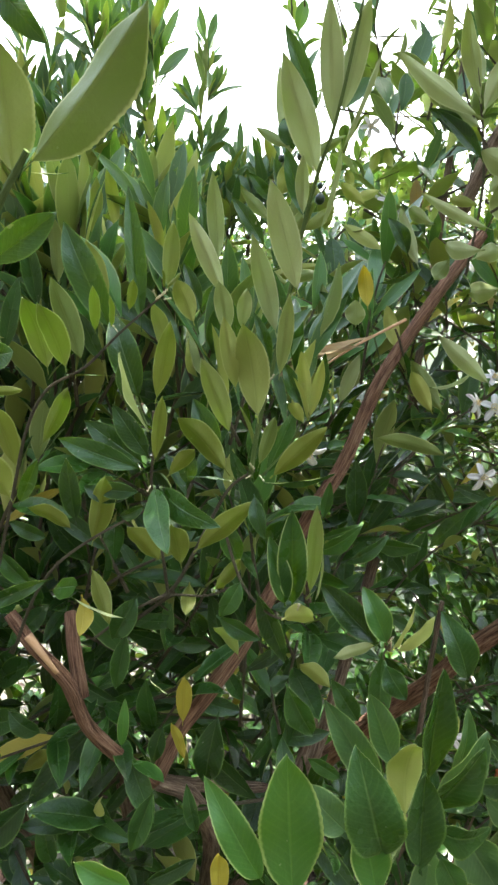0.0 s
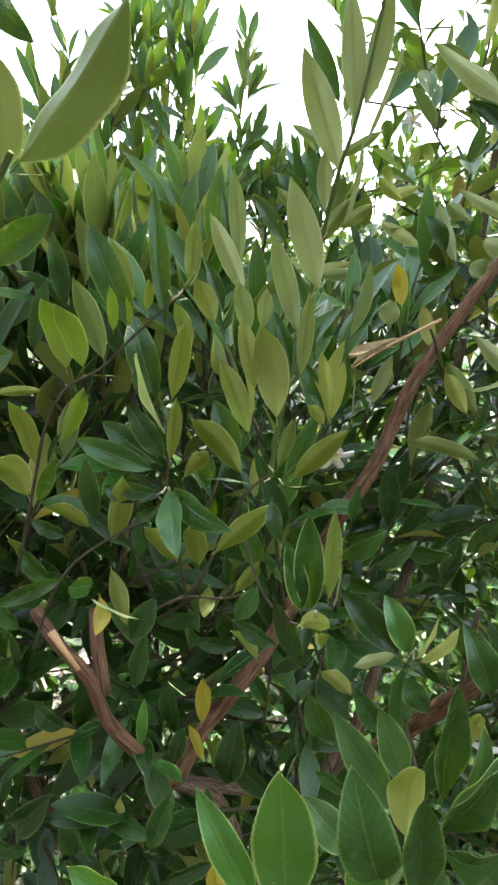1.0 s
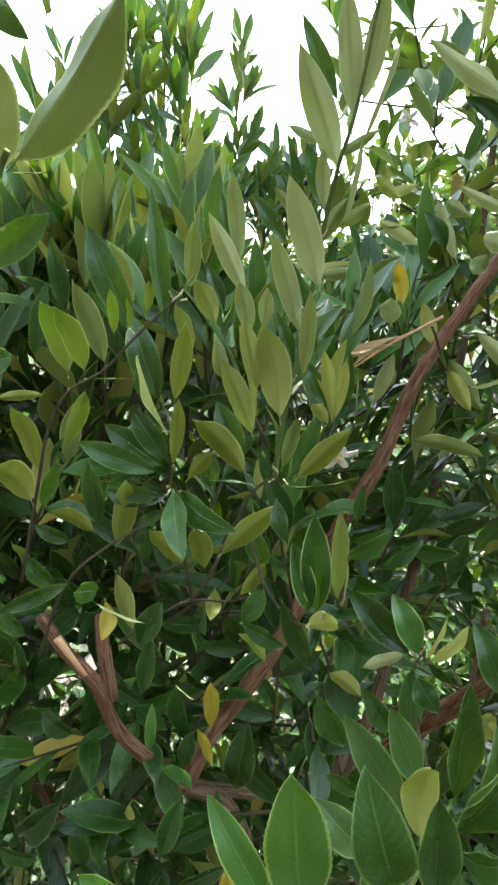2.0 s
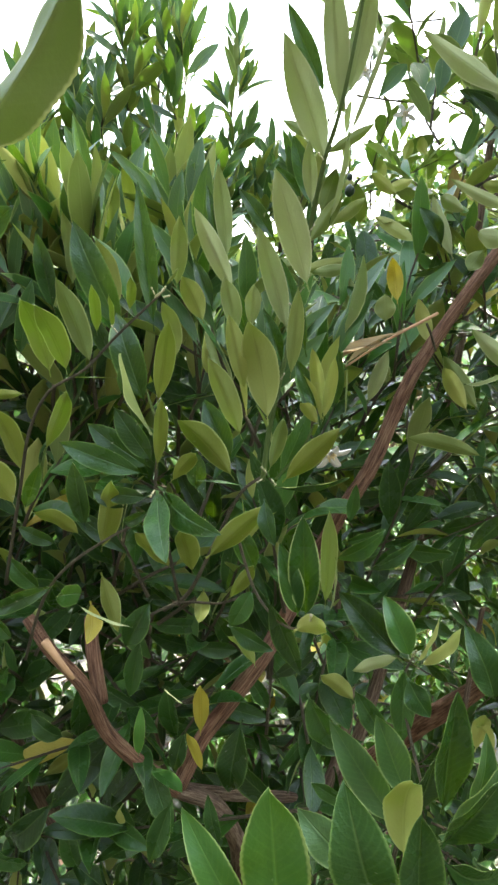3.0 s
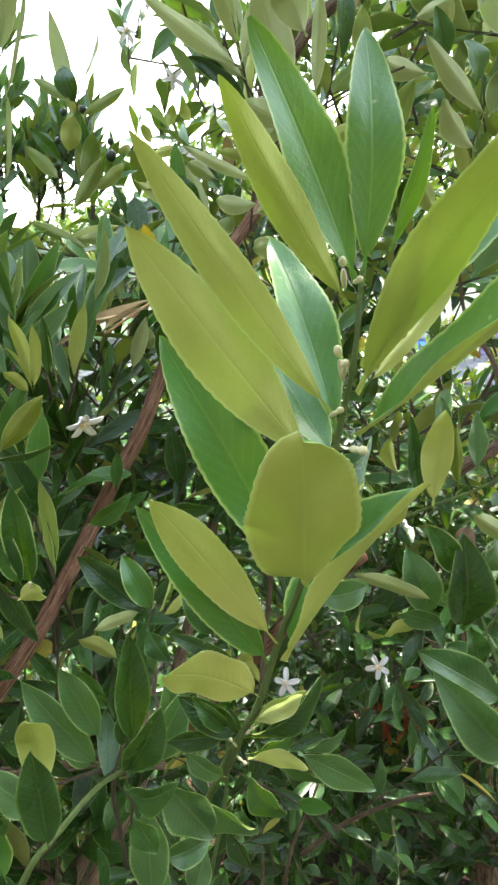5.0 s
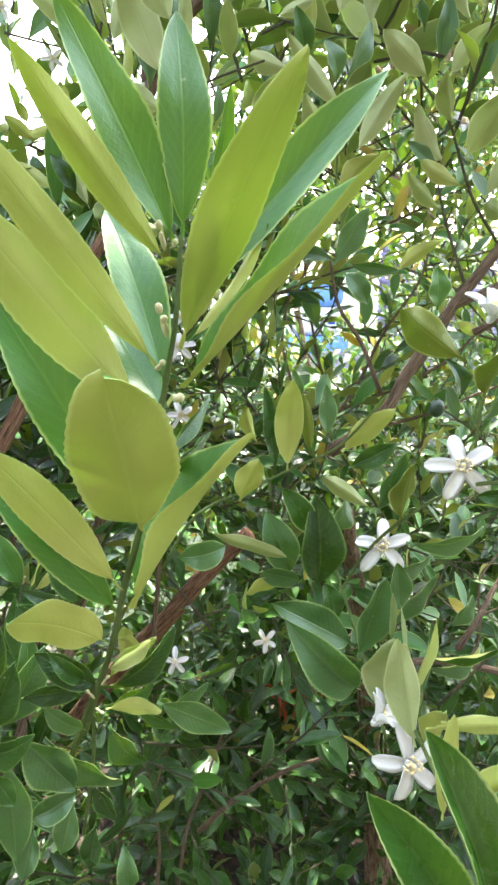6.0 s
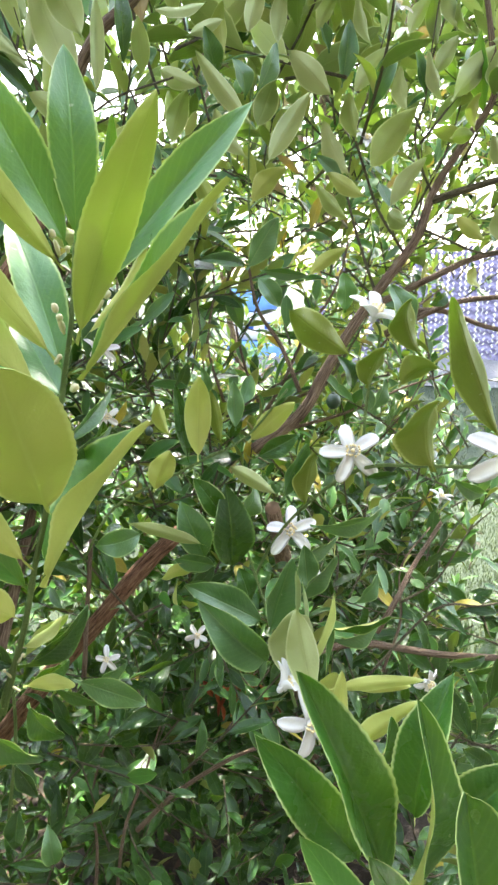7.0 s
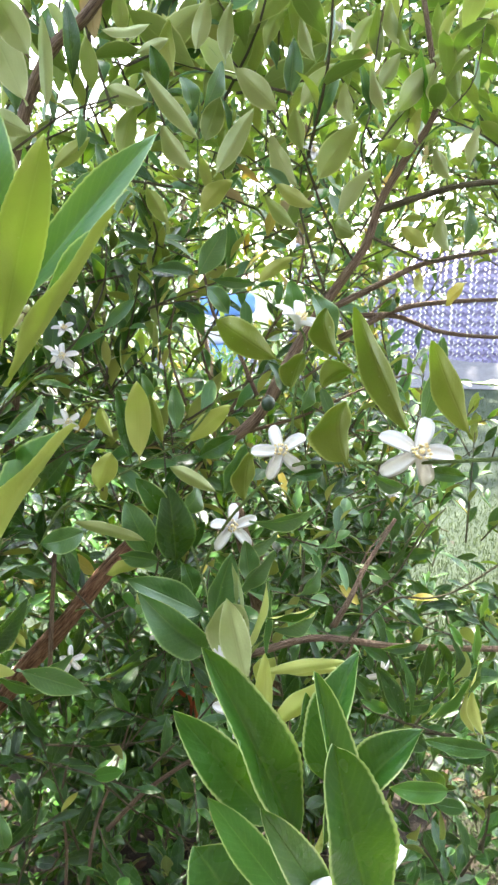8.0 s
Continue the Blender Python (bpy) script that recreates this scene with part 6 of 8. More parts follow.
lg_branch = branch("branch", tree_b, BROWN_TWIG, [(0.5044, 0.5682, 1.3888), (0.4932, 0.5881, 1.4416), (0.4870, 0.6042, 1.4885), (0.4891, 0.6034, 1.5276)], 0.0017, 0.0009)
lh_branch = branch("branch", tree_b, BARK, [(0.4914, 0.5686, 1.3712), (0.5501, 0.5316, 1.4063), (0.5888, 0.5097, 1.4258), (0.6569, 0.4736, 1.4391)], 0.0040, 0.0020)
li_branch = branch("branch", tree_b, BARK, [(0.5323, 0.5884, 1.3440), (0.5948, 0.5710, 1.3749), (0.6492, 0.5508, 1.3840), (0.7185, 0.5114, 1.3873)], 0.0040, 0.0020)
lj_branch = branch("branch", tree_b, BARK, [(0.5586, 0.5845, 1.3688), (0.6003, 0.5780, 1.3681), (0.6524, 0.5506, 1.3490), (0.7219, 0.5086, 1.3434)], 0.0035, 0.0020)
lk_branch = branch("branch", tree_b, BARK, [(0.4320, 0.5914, 1.2857), (0.4132, 0.6023, 1.3352), (0.3908, 0.6110, 1.3715), (0.3779, 0.6074, 1.4182)], 0.0026, 0.0014)
ll_branch = branch("branch", tree_b, GREEN_TWIG, [(0.3445, 0.5088, 1.4168), (0.3425, 0.5119, 1.4637), (0.3431, 0.5134, 1.5089), (0.3463, 0.5160, 1.5613)], 0.0010, 0.0006)
leaf(ll_branch, (0.3145, 0.5100, 1.5517), (0.3035, 0.5031, 1.5850), 0.0173, 7.23697, "green", 18, 0.25)
leaf(ll_branch, (0.3431, 0.5000, 1.5173), (0.2917, 0.4880, 1.5632), 0.0164, 176.853, "pale", 14, 0.25)
leaf(ll_branch, (0.3381, 0.5100, 1.5399), (0.3290, 0.5098, 1.5686), 0.0169, 5.05898, "soft", 18, 0.25)
leaf(ll_branch, (0.3460, 0.5100, 1.5423), (0.3670, 0.5146, 1.5849), 0.0172, 24.1964, "soft", 14, 0.25)
leaf(ll_branch, (0.3441, 0.5000, 1.5174), (0.3544, 0.4880, 1.5504), 0.0196, 169.807, "green", 10, 0.25)
leaf(ll_branch, (0.3528, 0.5000, 1.4922), (0.3840, 0.4880, 1.5451), 0.0201, 173.223, "pale", 18, 0.25)
leaf(ll_branch, (0.3369, 0.5000, 1.4956), (0.3055, 0.4880, 1.5259), 0.0204, 178.213, "pale", 18, 0.25)
leaf(ll_branch, (0.3394, 0.5000, 1.4615), (0.3641, 0.4880, 1.4894), 0.0203, 189.946, "green", 14, 0.25)
leaf(ll_branch, (0.3286, 0.4800, 1.4102), (0.3540, 0.4780, 1.4505), 0.0229, 10.2028, "soft", 14, 0.25)
leaf(ll_branch, (0.3296, 0.4800, 1.4129), (0.2891, 0.4778, 1.4180), 0.0122, 15.9549, "green", 14, 0.25)
leaf(ll_branch, (0.3358, 0.4700, 1.4102), (0.3752, 0.4632, 1.4057), 0.0105, 25.3176, "soft", 18, 0.25)
leaf(ll_branch, (0.3328, 0.4700, 1.4049), (0.3504, 0.4621, 1.3815), 0.0171, -5.19751, "soft", 14, 0.25)
leaf(ll_branch, (0.4134, 0.4700, 1.3759), (0.4088, 0.4662, 1.4084), 0.0221, 14.7957, "young", 10, 0.25)
leaf(ll_branch, (0.3875, 0.4900, 1.4055), (0.4161, 0.4780, 1.4283), 0.0132, 175.139, "young", 18, 0.25)
leaf(ll_branch, (0.3361, 0.5500, 1.5802), (0.3285, 0.5380, 1.6175), 0.0176, 191.331, "soft", 18, 0.25)
leaf(ll_branch, (0.3549, 0.5500, 1.5996), (0.3633, 0.5380, 1.6388), 0.0168, 168.914, "pale", 18, 0.25)
leaf(ll_branch, (0.3832, 0.5500, 1.5942), (0.3837, 0.5380, 1.6377), 0.0171, 171.911, "pale", 18, 0.25)
leaf(ll_branch, (0.4092, 0.5600, 1.6226), (0.4310, 0.5480, 1.6524), 0.0155, 173.478, "green", 10, 0.25)
leaf(ll_branch, (0.3186, 0.5200, 1.4534), (0.2966, 0.5080, 1.4823), 0.0165, 167.777, "soft", 18, 0.25)
leaf(ll_branch, (0.3030, 0.5200, 1.4346), (0.2746, 0.5212, 1.4477), 0.0138, 25.7146, "green", 10, 0.25)
lm_branch = branch("branch", tree_b, BROWN_TWIG, [(0.1775, 0.5102, 1.4896), (0.2102, 0.4916, 1.5118), (0.2332, 0.4745, 1.5251), (0.2656, 0.4522, 1.5338)], 0.0010, 0.0007)
leaf(lm_branch, (0.2118, 0.4800, 1.5582), (0.1889, 0.4680, 1.5923), 0.0241, 172.663, "pale", 18, 0.25)
leaf(lm_branch, (0.2212, 0.5000, 1.5280), (0.2219, 0.4880, 1.5910), 0.0117, 161.652, "pale", 18, 0.25)
leaf(lm_branch, (0.2443, 0.5200, 1.5535), (0.2448, 0.5251, 1.6151), 0.0142, 9.2735, "green", 18, 0.25)
leaf(lm_branch, (0.2621, 0.5000, 1.5899), (0.3006, 0.4880, 1.5941), 0.0103, 156.369, "pale", 14, 0.25)
leaf(lm_branch, (0.2597, 0.5200, 1.5511), (0.2546, 0.5080, 1.5871), 0.0142, 173.262, "soft", 10, 0.25)
leaf(lm_branch, (0.2943, 0.5200, 1.5827), (0.3197, 0.5080, 1.5932), 0.0100, 171.369, "pale", 18, 0.25)
leaf(lm_branch, (0.3050, 0.5100, 1.5468), (0.2668, 0.4980, 1.5510), 0.0162, 179.167, "pale", 18, 0.25)
leaf(lm_branch, (0.2752, 0.5000, 1.5000), (0.2846, 0.4880, 1.5373), 0.0188, 179.338, "soft", 18, 0.25)
leaf(lm_branch, (0.2424, 0.5000, 1.5050), (0.2456, 0.4971, 1.5304), 0.0097, 22.1086, "soft", 10, 0.25)
leaf(lm_branch, (0.2242, 0.5300, 1.4940), (0.2549, 0.5180, 1.5188), 0.0157, 190.305, "soft", 18, 0.25)
leaf(lm_branch, (0.1965, 0.5200, 1.4787), (0.1827, 0.5080, 1.5113), 0.0193, 176.918, "pale", 10, 0.25)
leaf(lm_branch, (0.2757, 0.5400, 1.4853), (0.2641, 0.5438, 1.5202), 0.0146, 16.7995, "soft", 10, 0.25)
leaf(lm_branch, (0.2018, 0.5300, 1.5328), (0.1927, 0.5318, 1.5671), 0.0177, 27.8099, "soft", 10, 0.25)
leaf(lm_branch, (0.2931, 0.5500, 1.6045), (0.2871, 0.5380, 1.6314), 0.0141, 166.868, "soft", 14, 0.25)
ln_branch = branch("branch", tree_b, BARK, [(0.2033, 0.6870, 1.5175), (0.2240, 0.6732, 1.5779), (0.2465, 0.6530, 1.6185), (0.2772, 0.6365, 1.6452), (0.3189, 0.6223, 1.6956)], 0.0065, 0.0050)
lo_twig = branch("twig", tree_b, BROWN_TWIG, [(0.4571, 0.5478, 1.5220), (0.4723, 0.5445, 1.5715), (0.4879, 0.5434, 1.6294)], 0.0008, 0.0006)
leaf(lo_twig, (0.4324, 0.5400, 1.5577), (0.3838, 0.5280, 1.5855), 0.0236, 167.865, "pale", 10, 0.25)
leaf(lo_twig, (0.4403, 0.5400, 1.5659), (0.4438, 0.5352, 1.6176), 0.0199, -3.43649, "soft", 14, 0.25)
leaf(lo_twig, (0.4752, 0.5500, 1.6049), (0.4519, 0.5380, 1.6397), 0.0158, 190.437, "pale", 10, 0.25)
leaf(lo_twig, (0.4548, 0.5450, 1.5628), (0.4862, 0.5330, 1.6023), 0.0204, 182.94, "pale", 10, 0.25)
leaf(lo_twig, (0.4581, 0.5400, 1.5245), (0.4411, 0.5280, 1.5595), 0.0203, 176.579, "soft", 18, 0.25)
leaf(lo_twig, (0.4668, 0.5300, 1.4979), (0.5038, 0.5180, 1.5513), 0.0293, 175.267, "soft", 14, 0.25)
leaf(lo_twig, (0.4569, 0.5450, 1.4943), (0.4191, 0.5330, 1.5365), 0.0227, 180.152, "pale", 10, 0.25)
leaf(lo_twig, (0.4471, 0.5400, 1.4907), (0.4193, 0.5445, 1.5109), 0.0142, 6.67076, "soft", 10, 0.25)
leaf(lo_twig, (0.4734, 0.5400, 1.4767), (0.4232, 0.5280, 1.4943), 0.0164, 180.996, "green", 10, 0.25)
leaf(lo_twig, (0.4542, 0.5400, 1.4554), (0.4119, 0.5280, 1.4841), 0.0164, 193.2, "soft", 14, 0.25)
leaf(lo_twig, (0.5177, 0.5500, 1.5548), (0.4979, 0.5380, 1.5886), 0.0189, 183.093, "pale", 10, 0.25)
leaf(lo_twig, (0.4961, 0.5400, 1.4671), (0.5257, 0.5280, 1.5131), 0.0205, 185.313, "pale", 14, 0.25)
leaf(lo_twig, (0.5069, 0.5200, 1.4508), (0.4749, 0.5080, 1.4602), 0.0188, 174.787, "soft", 10, 0.25, 0.5)
leaf(lo_twig, (0.4310, 0.5700, 1.6147), (0.4474, 0.5580, 1.6495), 0.0171, 191.106, "soft", 14, 0.25)
leaf(lo_twig, (0.4973, 0.5700, 1.6227), (0.5066, 0.5580, 1.6626), 0.0177, 176.549, "pale", 18, 0.25)
leaf(lo_twig, (0.4478, 0.5800, 1.6053), (0.4338, 0.5765, 1.6310), 0.0143, 8.8134, "soft", 18, 0.25)
lp_twig = branch("twig", tree_b, BROWN_TWIG, [(0.5359, 0.5499, 1.5662), (0.5402, 0.5507, 1.6142), (0.5475, 0.5520, 1.6684)], 0.0008, 0.0006)
leaf(lp_twig, (0.5394, 0.5500, 1.5642), (0.5234, 0.5522, 1.6120), 0.0170, -1.12796, "soft", 18, 0.25)
leaf(lp_twig, (0.5568, 0.5500, 1.5657), (0.5283, 0.5380, 1.6038), 0.0192, 183.76, "pale", 18, 0.25)
leaf(lp_twig, (0.5588, 0.5400, 1.5663), (0.5935, 0.5280, 1.6134), 0.0249, 172.654, "pale", 14, 0.25)
leaf(lp_twig, (0.5197, 0.5600, 1.6216), (0.5331, 0.5480, 1.6527), 0.0178, 178.248, "pale", 14, 0.25)
leaf(lp_twig, (0.5530, 0.5600, 1.6132), (0.5377, 0.5480, 1.6608), 0.0180, 180.592, "green", 18, 0.25)
leaf(lp_twig, (0.5750, 0.5600, 1.6332), (0.5499, 0.5480, 1.6681), 0.0181, 175.489, "pale", 14, 0.25)
leaf(lp_twig, (0.5974, 0.5600, 1.6309), (0.5650, 0.5480, 1.6591), 0.0172, 193.649, "soft", 14, 0.25)
leaf(lp_twig, (0.5512, 0.5600, 1.5914), (0.5666, 0.5480, 1.6247), 0.0183, 166.561, "pale", 18, 0.25)
lq_twig = branch("twig", tree_b, BROWN_TWIG, [(0.6021, 0.5332, 1.5659), (0.6116, 0.5203, 1.5741), (0.6274, 0.5093, 1.5980), (0.6352, 0.5090, 1.6472)], 0.0008, 0.0006)
leaf(lq_twig, (0.6042, 0.5200, 1.5670), (0.5839, 0.5080, 1.6075), 0.0200, 182.498, "pale", 10, 0.25)
leaf(lq_twig, (0.6229, 0.5200, 1.5753), (0.6002, 0.5080, 1.6160), 0.0179, 167.682, "soft", 18, 0.25)
leaf(lq_twig, (0.5881, 0.5300, 1.6162), (0.6332, 0.5180, 1.6249), 0.0146, 175.309, "pale", 14, 0.25)
leaf(lq_twig, (0.5528, 0.5300, 1.5315), (0.5695, 0.5180, 1.5346), 0.0159, 185.02, "green", 14, 0.25)
leaf(lq_twig, (0.5806, 0.5300, 1.5406), (0.5722, 0.5180, 1.5696), 0.0147, 183.048, "young", 14, 0.25)
leaf(lq_twig, (0.6090, 0.5000, 1.4326), (0.5827, 0.4880, 1.4734), 0.0195, 186.665, "pale", 10, 0.25)
leaf(lq_twig, (0.6138, 0.4900, 1.4377), (0.6220, 0.4957, 1.4831), 0.0208, 14.5026, "soft", 18, 0.25)
leaf(lq_twig, (0.6221, 0.4900, 1.4061), (0.5868, 0.4780, 1.3835), 0.0186, 172.337, "yellow", 18, 0.25)
leaf(lq_twig, (0.5631, 0.5300, 1.3889), (0.5424, 0.5276, 1.3778), 0.0145, 8.77674, "green", 18, 0.25)
leaf(lq_twig, (0.5878, 0.5200, 1.4185), (0.5848, 0.5080, 1.3938), 0.0144, 170.968, "young", 10, 0.25)
leaf(lq_twig, (0.6268, 0.5300, 1.5077), (0.5920, 0.5180, 1.5352), 0.0176, 174.755, "pale", 14, 0.25)
leaf(lq_twig, (0.6387, 0.5200, 1.5178), (0.6369, 0.5080, 1.5572), 0.0199, 189.628, "pale", 14, 0.25)
leaf(lq_twig, (0.6339, 0.5400, 1.6454), (0.6401, 0.5280, 1.6762), 0.0194, 174.411, "soft", 14, 0.25)
leaf(lq_twig, (0.5965, 0.5200, 1.4398), (0.5503, 0.5080, 1.4595), 0.0152, 168.936, "young", 10, 0.25)
flower(tree_b, (0.3352, 0.1915, 1.3340), (-0.26, -0.88, 0.39), 0.031, -18, -4, 5, 1)
flower(tree_b, (0.2995, 0.2558, 1.3222), (-0.44, -0.79, 0.44), 0.027, 12, 2, 5, 2)
flower(tree_b, (0.2948, 0.3154, 1.2572), (-0.32, -0.76, 0.56), 0.028, 2, 10, 5, 3)
flower(tree_b, (0.3106, 0.2617, 1.3862), (0.24, -0.38, 0.89), 0.026, 20, 42, 5, 4)
flower(tree_b, (0.2119, 0.5838, 1.0157), (-0.42, -0.75, 0.52), 0.024, 10, 5, 5, 5)
flower(tree_b, (0.2328, 0.6219, 1.3346), (-0.36, -0.86, 0.35), 0.025, 5, 0, 5, 6)
flower(tree_b, (0.2373, 0.6495, 1.3589), (0.12, -0.64, 0.76), 0.022, 5, 20, 5, 7)
flower(tree_b, (0.4821, 0.4096, 1.0390), (0.27, -0.96, -0.05), 0.028, 15, 20, 5, 8)
flower(tree_b, (0.4942, 0.5422, 1.6344), (0.07, -0.55, 0.83), 0.024, 15, 20, 5, 9)
flower(tree_b, (0.4675, 0.5423, 1.5257), (0.22, -0.72, 0.65), 0.022, 5, 25, 5, 10)
flower(tree_b, (0.5097, 0.4455, 1.2041), (0.18, -0.23, 0.96), 0.020, 5, 35, 5, 11)
flower(tree_b, (0.2538, 0.0984, 1.2229), (-0.12, -0.02, 0.99), 0.034, 5, 30, 5, 12)
flower(tree_b, (0.2648, 0.2263, 1.1986), (0.03, -0.89, 0.45), 0.028, 10, 12, 5, 13)
flower(tree_b, (0.2560, 0.2399, 1.2103), (0.70, -0.10, 0.71), 0.024, 10, 55, 5, 14)
flower(tree_b, (0.3190, 0.6173, 0.9998), (-0.14, -0.88, 0.45), 0.024, 20, 10, 5, 15)
flower(tree_b, (0.2323, 0.6395, 1.2633), (0.19, -0.93, 0.30), 0.026, 12, 5, 5, 16)
flower(tree_b, (0.2289, 0.6741, 1.3303), (0.66, -0.57, 0.49), 0.024, 40, 10, 5, 17)
flower(tree_b, (0.0534, 0.4703, 1.3236), (0.39, -0.66, -0.64), 0.024, 10, 40, 5, 18)
flower(tree_b, (0.0818, 0.8517, 1.6837), (0.14, -0.93, 0.34), 0.022, 0, 0, 5, 19)
flower(tree_b, (0.1322, 0.8797, 1.6448), (-0.07, -1.00, -0.03), 0.022, 30, 20, 5, 20)
flower(tree_b, (0.1552, 0.8534, 1.5522), (0.14, -0.93, 0.34), 0.022, 0, 0, 5, 21)
flower(tree_b, (0.3052, 0.3145, 1.2301), (0.80, -0.52, 0.29), 0.016, 0, 60, 5, 22)
bud(tree_b, (0.1649, 0.2063, 1.4101), (-0.0023, -0.0060, 0.0071), 0.0096)
bud(tree_b, (0.1670, 0.2065, 1.4124), (-0.0007, -0.0080, 0.0010), 0.0081)
bud(tree_b, (0.1645, 0.2041, 1.3865), (-0.0028, -0.0042, 0.0094), 0.0107)
bud(tree_b, (0.1643, 0.2048, 1.3888), (-0.0019, -0.0089, 0.0048), 0.0103)
bud(tree_b, (0.1701, 0.2020, 1.3910), (0.0020, -0.0037, 0.0036), 0.0055)
bud(tree_b, (0.1717, 0.2022, 1.3928), (0.0048, -0.0054, 0.0071), 0.0101)
bud(tree_b, (0.1646, 0.1999, 1.3712), (0.0000, -0.0119, 0.0029), 0.0123)
bud(tree_b, (0.1603, 0.2050, 1.3786), (0.0012, -0.0078, 0.0034), 0.0086)
bud(tree_b, (-0.0207, 0.3147, 1.4219), (0.0049, -0.0017, 0.0036), 0.0063)
bud(tree_b, (-0.0361, 0.3147, 1.4078), (-0.0019, -0.0017, 0.0029), 0.0040)
bud(tree_b, (0.0471, 0.3248, 1.2725), (0.0007, -0.0046, 0.0069), 0.0083)
bud(tree_b, (0.3371, 0.5020, 1.4214), (0.0021, -0.0095, 0.0090), 0.0133)
fruit(tree_b, (0.0262, 0.6992, 1.5669), 0.0032)
fruit(tree_b, (0.0444, 0.6987, 1.5690), 0.0034)
fruit(tree_b, (0.0282, 0.7046, 1.5875), 0.0026)
fruit(tree_b, (0.0176, 0.7038, 1.5435), 0.0030)
fruit(tree_b, (0.0661, 0.7114, 1.5442), 0.0030)
fruit(tree_b, (0.0661, 0.7079, 1.5309), 0.0050)
fruit(tree_b, (0.0329, 0.6792, 1.4167), 0.0026)
fruit(tree_b, (0.2271, 0.3919, 1.3072), 0.0028)
fruit(tree_b, (0.3114, 0.2984, 1.3391), 0.0040)
fruit(tree_b, (0.3148, 0.2457, 1.3170), 0.0030)
tw_branch = branch("branch", tree_b, BARK, [(0.4395, 0.7550, 1.2022), (0.4781, 0.7454, 1.2641), (0.5053, 0.7313, 1.3330), (0.5368, 0.7125, 1.3916), (0.5514, 0.7113, 1.4479)], 0.0026, 0.0012)
tx_branch = branch("branch", tree_b, BARK, [(0.4563, 0.7545, 1.2247), (0.4350, 0.7721, 1.2941), (0.4216, 0.7750, 1.3624), (0.4119, 0.7754, 1.4275)], 0.0022, 0.0010)
ty_branch = branch("branch", tree_b, BARK, [(0.4678, 0.7624, 1.2302), (0.5279, 0.7244, 1.2640), (0.5785, 0.6921, 1.3037), (0.6143, 0.6696, 1.3559), (0.6525, 0.6526, 1.3915)], 0.0024, 0.0010)
tz_branch = branch("branch", tree_b, BARK, [(0.3932, 0.7321, 1.2500), (0.3776, 0.7482, 1.3221), (0.3888, 0.7525, 1.3925), (0.3794, 0.7630, 1.4542)], 0.0020, 0.0009)
ua_branch = branch("branch", tree_b, BARK, [(0.4643, 0.6930, 1.2178), (0.5342, 0.6696, 1.2389), (0.6053, 0.6489, 1.2706), (0.6622, 0.6202, 1.2932)], 0.0024, 0.0010)
ub_branch = branch("branch", tree_b, BROWN_TWIG, [(0.4740, 0.6448, 1.2596), (0.5175, 0.6347, 1.3272), (0.5430, 0.6280, 1.3801)], 0.0018, 0.0008)
uc_branch = branch("branch", tree_b, BROWN_TWIG, [(0.2085, 0.7142, 1.3076), (0.2519, 0.6939, 1.3396), (0.2852, 0.6846, 1.3949), (0.2953, 0.6862, 1.4545)], 0.0016, 0.0008)
ud_branch = branch("branch", tree_b, BARK, [(0.2024, 0.6244, 0.5969), (0.2260, 0.6646, 0.6931), (0.2559, 0.6887, 0.7426), (0.2925, 0.7154, 0.8107)], 0.0026, 0.0014)
ue_branch = branch("branch", tree_b, BARK, [(0.2481, 0.6924, 0.6657), (0.3046, 0.6839, 0.7190), (0.3725, 0.6594, 0.7721), (0.4222, 0.6359, 0.8018)], 0.0036, 0.0022)
uf_branch = branch("branch", tree_b, BARK, [(0.1812, 0.6247, 0.6450), (0.1908, 0.6493, 0.7053), (0.1932, 0.6773, 0.7674), (0.2233, 0.7056, 0.8314)], 0.0022, 0.0012)
ug_branch = branch("branch", tree_b, BARK, [(0.5483, 0.5727, 0.9227), (0.5856, 0.5948, 0.9760), (0.6030, 0.6262, 1.0325), (0.6555, 0.6394, 1.0769)], 0.0020, 0.0010)
uh_branch = branch("branch", tree_b, BROWN_TWIG, [(0.5879, 0.6001, 0.9978), (0.6327, 0.5897, 1.0268), (0.6673, 0.5818, 1.0889), (0.6911, 0.5698, 1.1212)], 0.0016, 0.0008)
nv_twig = branch("twig", tree_b, GREEN_TWIG, [(0.1307, 0.2513, 1.2233), (0.1359, 0.2429, 1.2439), (0.1382, 0.2373, 1.2562), (0.1399, 0.2333, 1.2661)], 0.0011, 0.0008)
leaf(nv_twig, (0.1388, 0.2450, 1.2487), (0.1685, 0.2417, 1.2719), 0.0136, 20.8456, "green", 14, 0.25)
leaf(nv_twig, (0.1412, 0.2400, 1.2557), (0.1594, 0.2280, 1.2779), 0.0085, 186.545, "soft", 18, 0.25)
leaf(nv_twig, (0.1331, 0.2450, 1.2527), (0.1205, 0.2410, 1.2698), 0.0080, 10.8952, "green", 18, 0.25)
leaf(nv_twig, (0.1328, 0.2450, 1.2486), (0.1099, 0.2402, 1.2534), 0.0097, 7.25933, "green", 10, 0.25)
leaf(nv_twig, (0.1315, 0.2450, 1.2305), (0.1167, 0.2431, 1.2452), 0.0093, -4.75924, "soft", 10, 0.25)
leaf(nv_twig, (0.1393, 0.2450, 1.2394), (0.1594, 0.2485, 1.2444), 0.0140, 12.4578, "green", 14, 0.25)
leaf(nv_twig, (0.1399, 0.2400, 1.2422), (0.1602, 0.2280, 1.2462), 0.0071, 166.658, "young", 10, 0.25)
bud(tree_b, (0.1385, 0.2369, 1.2552), (0.0027, -0.0034, 0.0056), 0.0071)
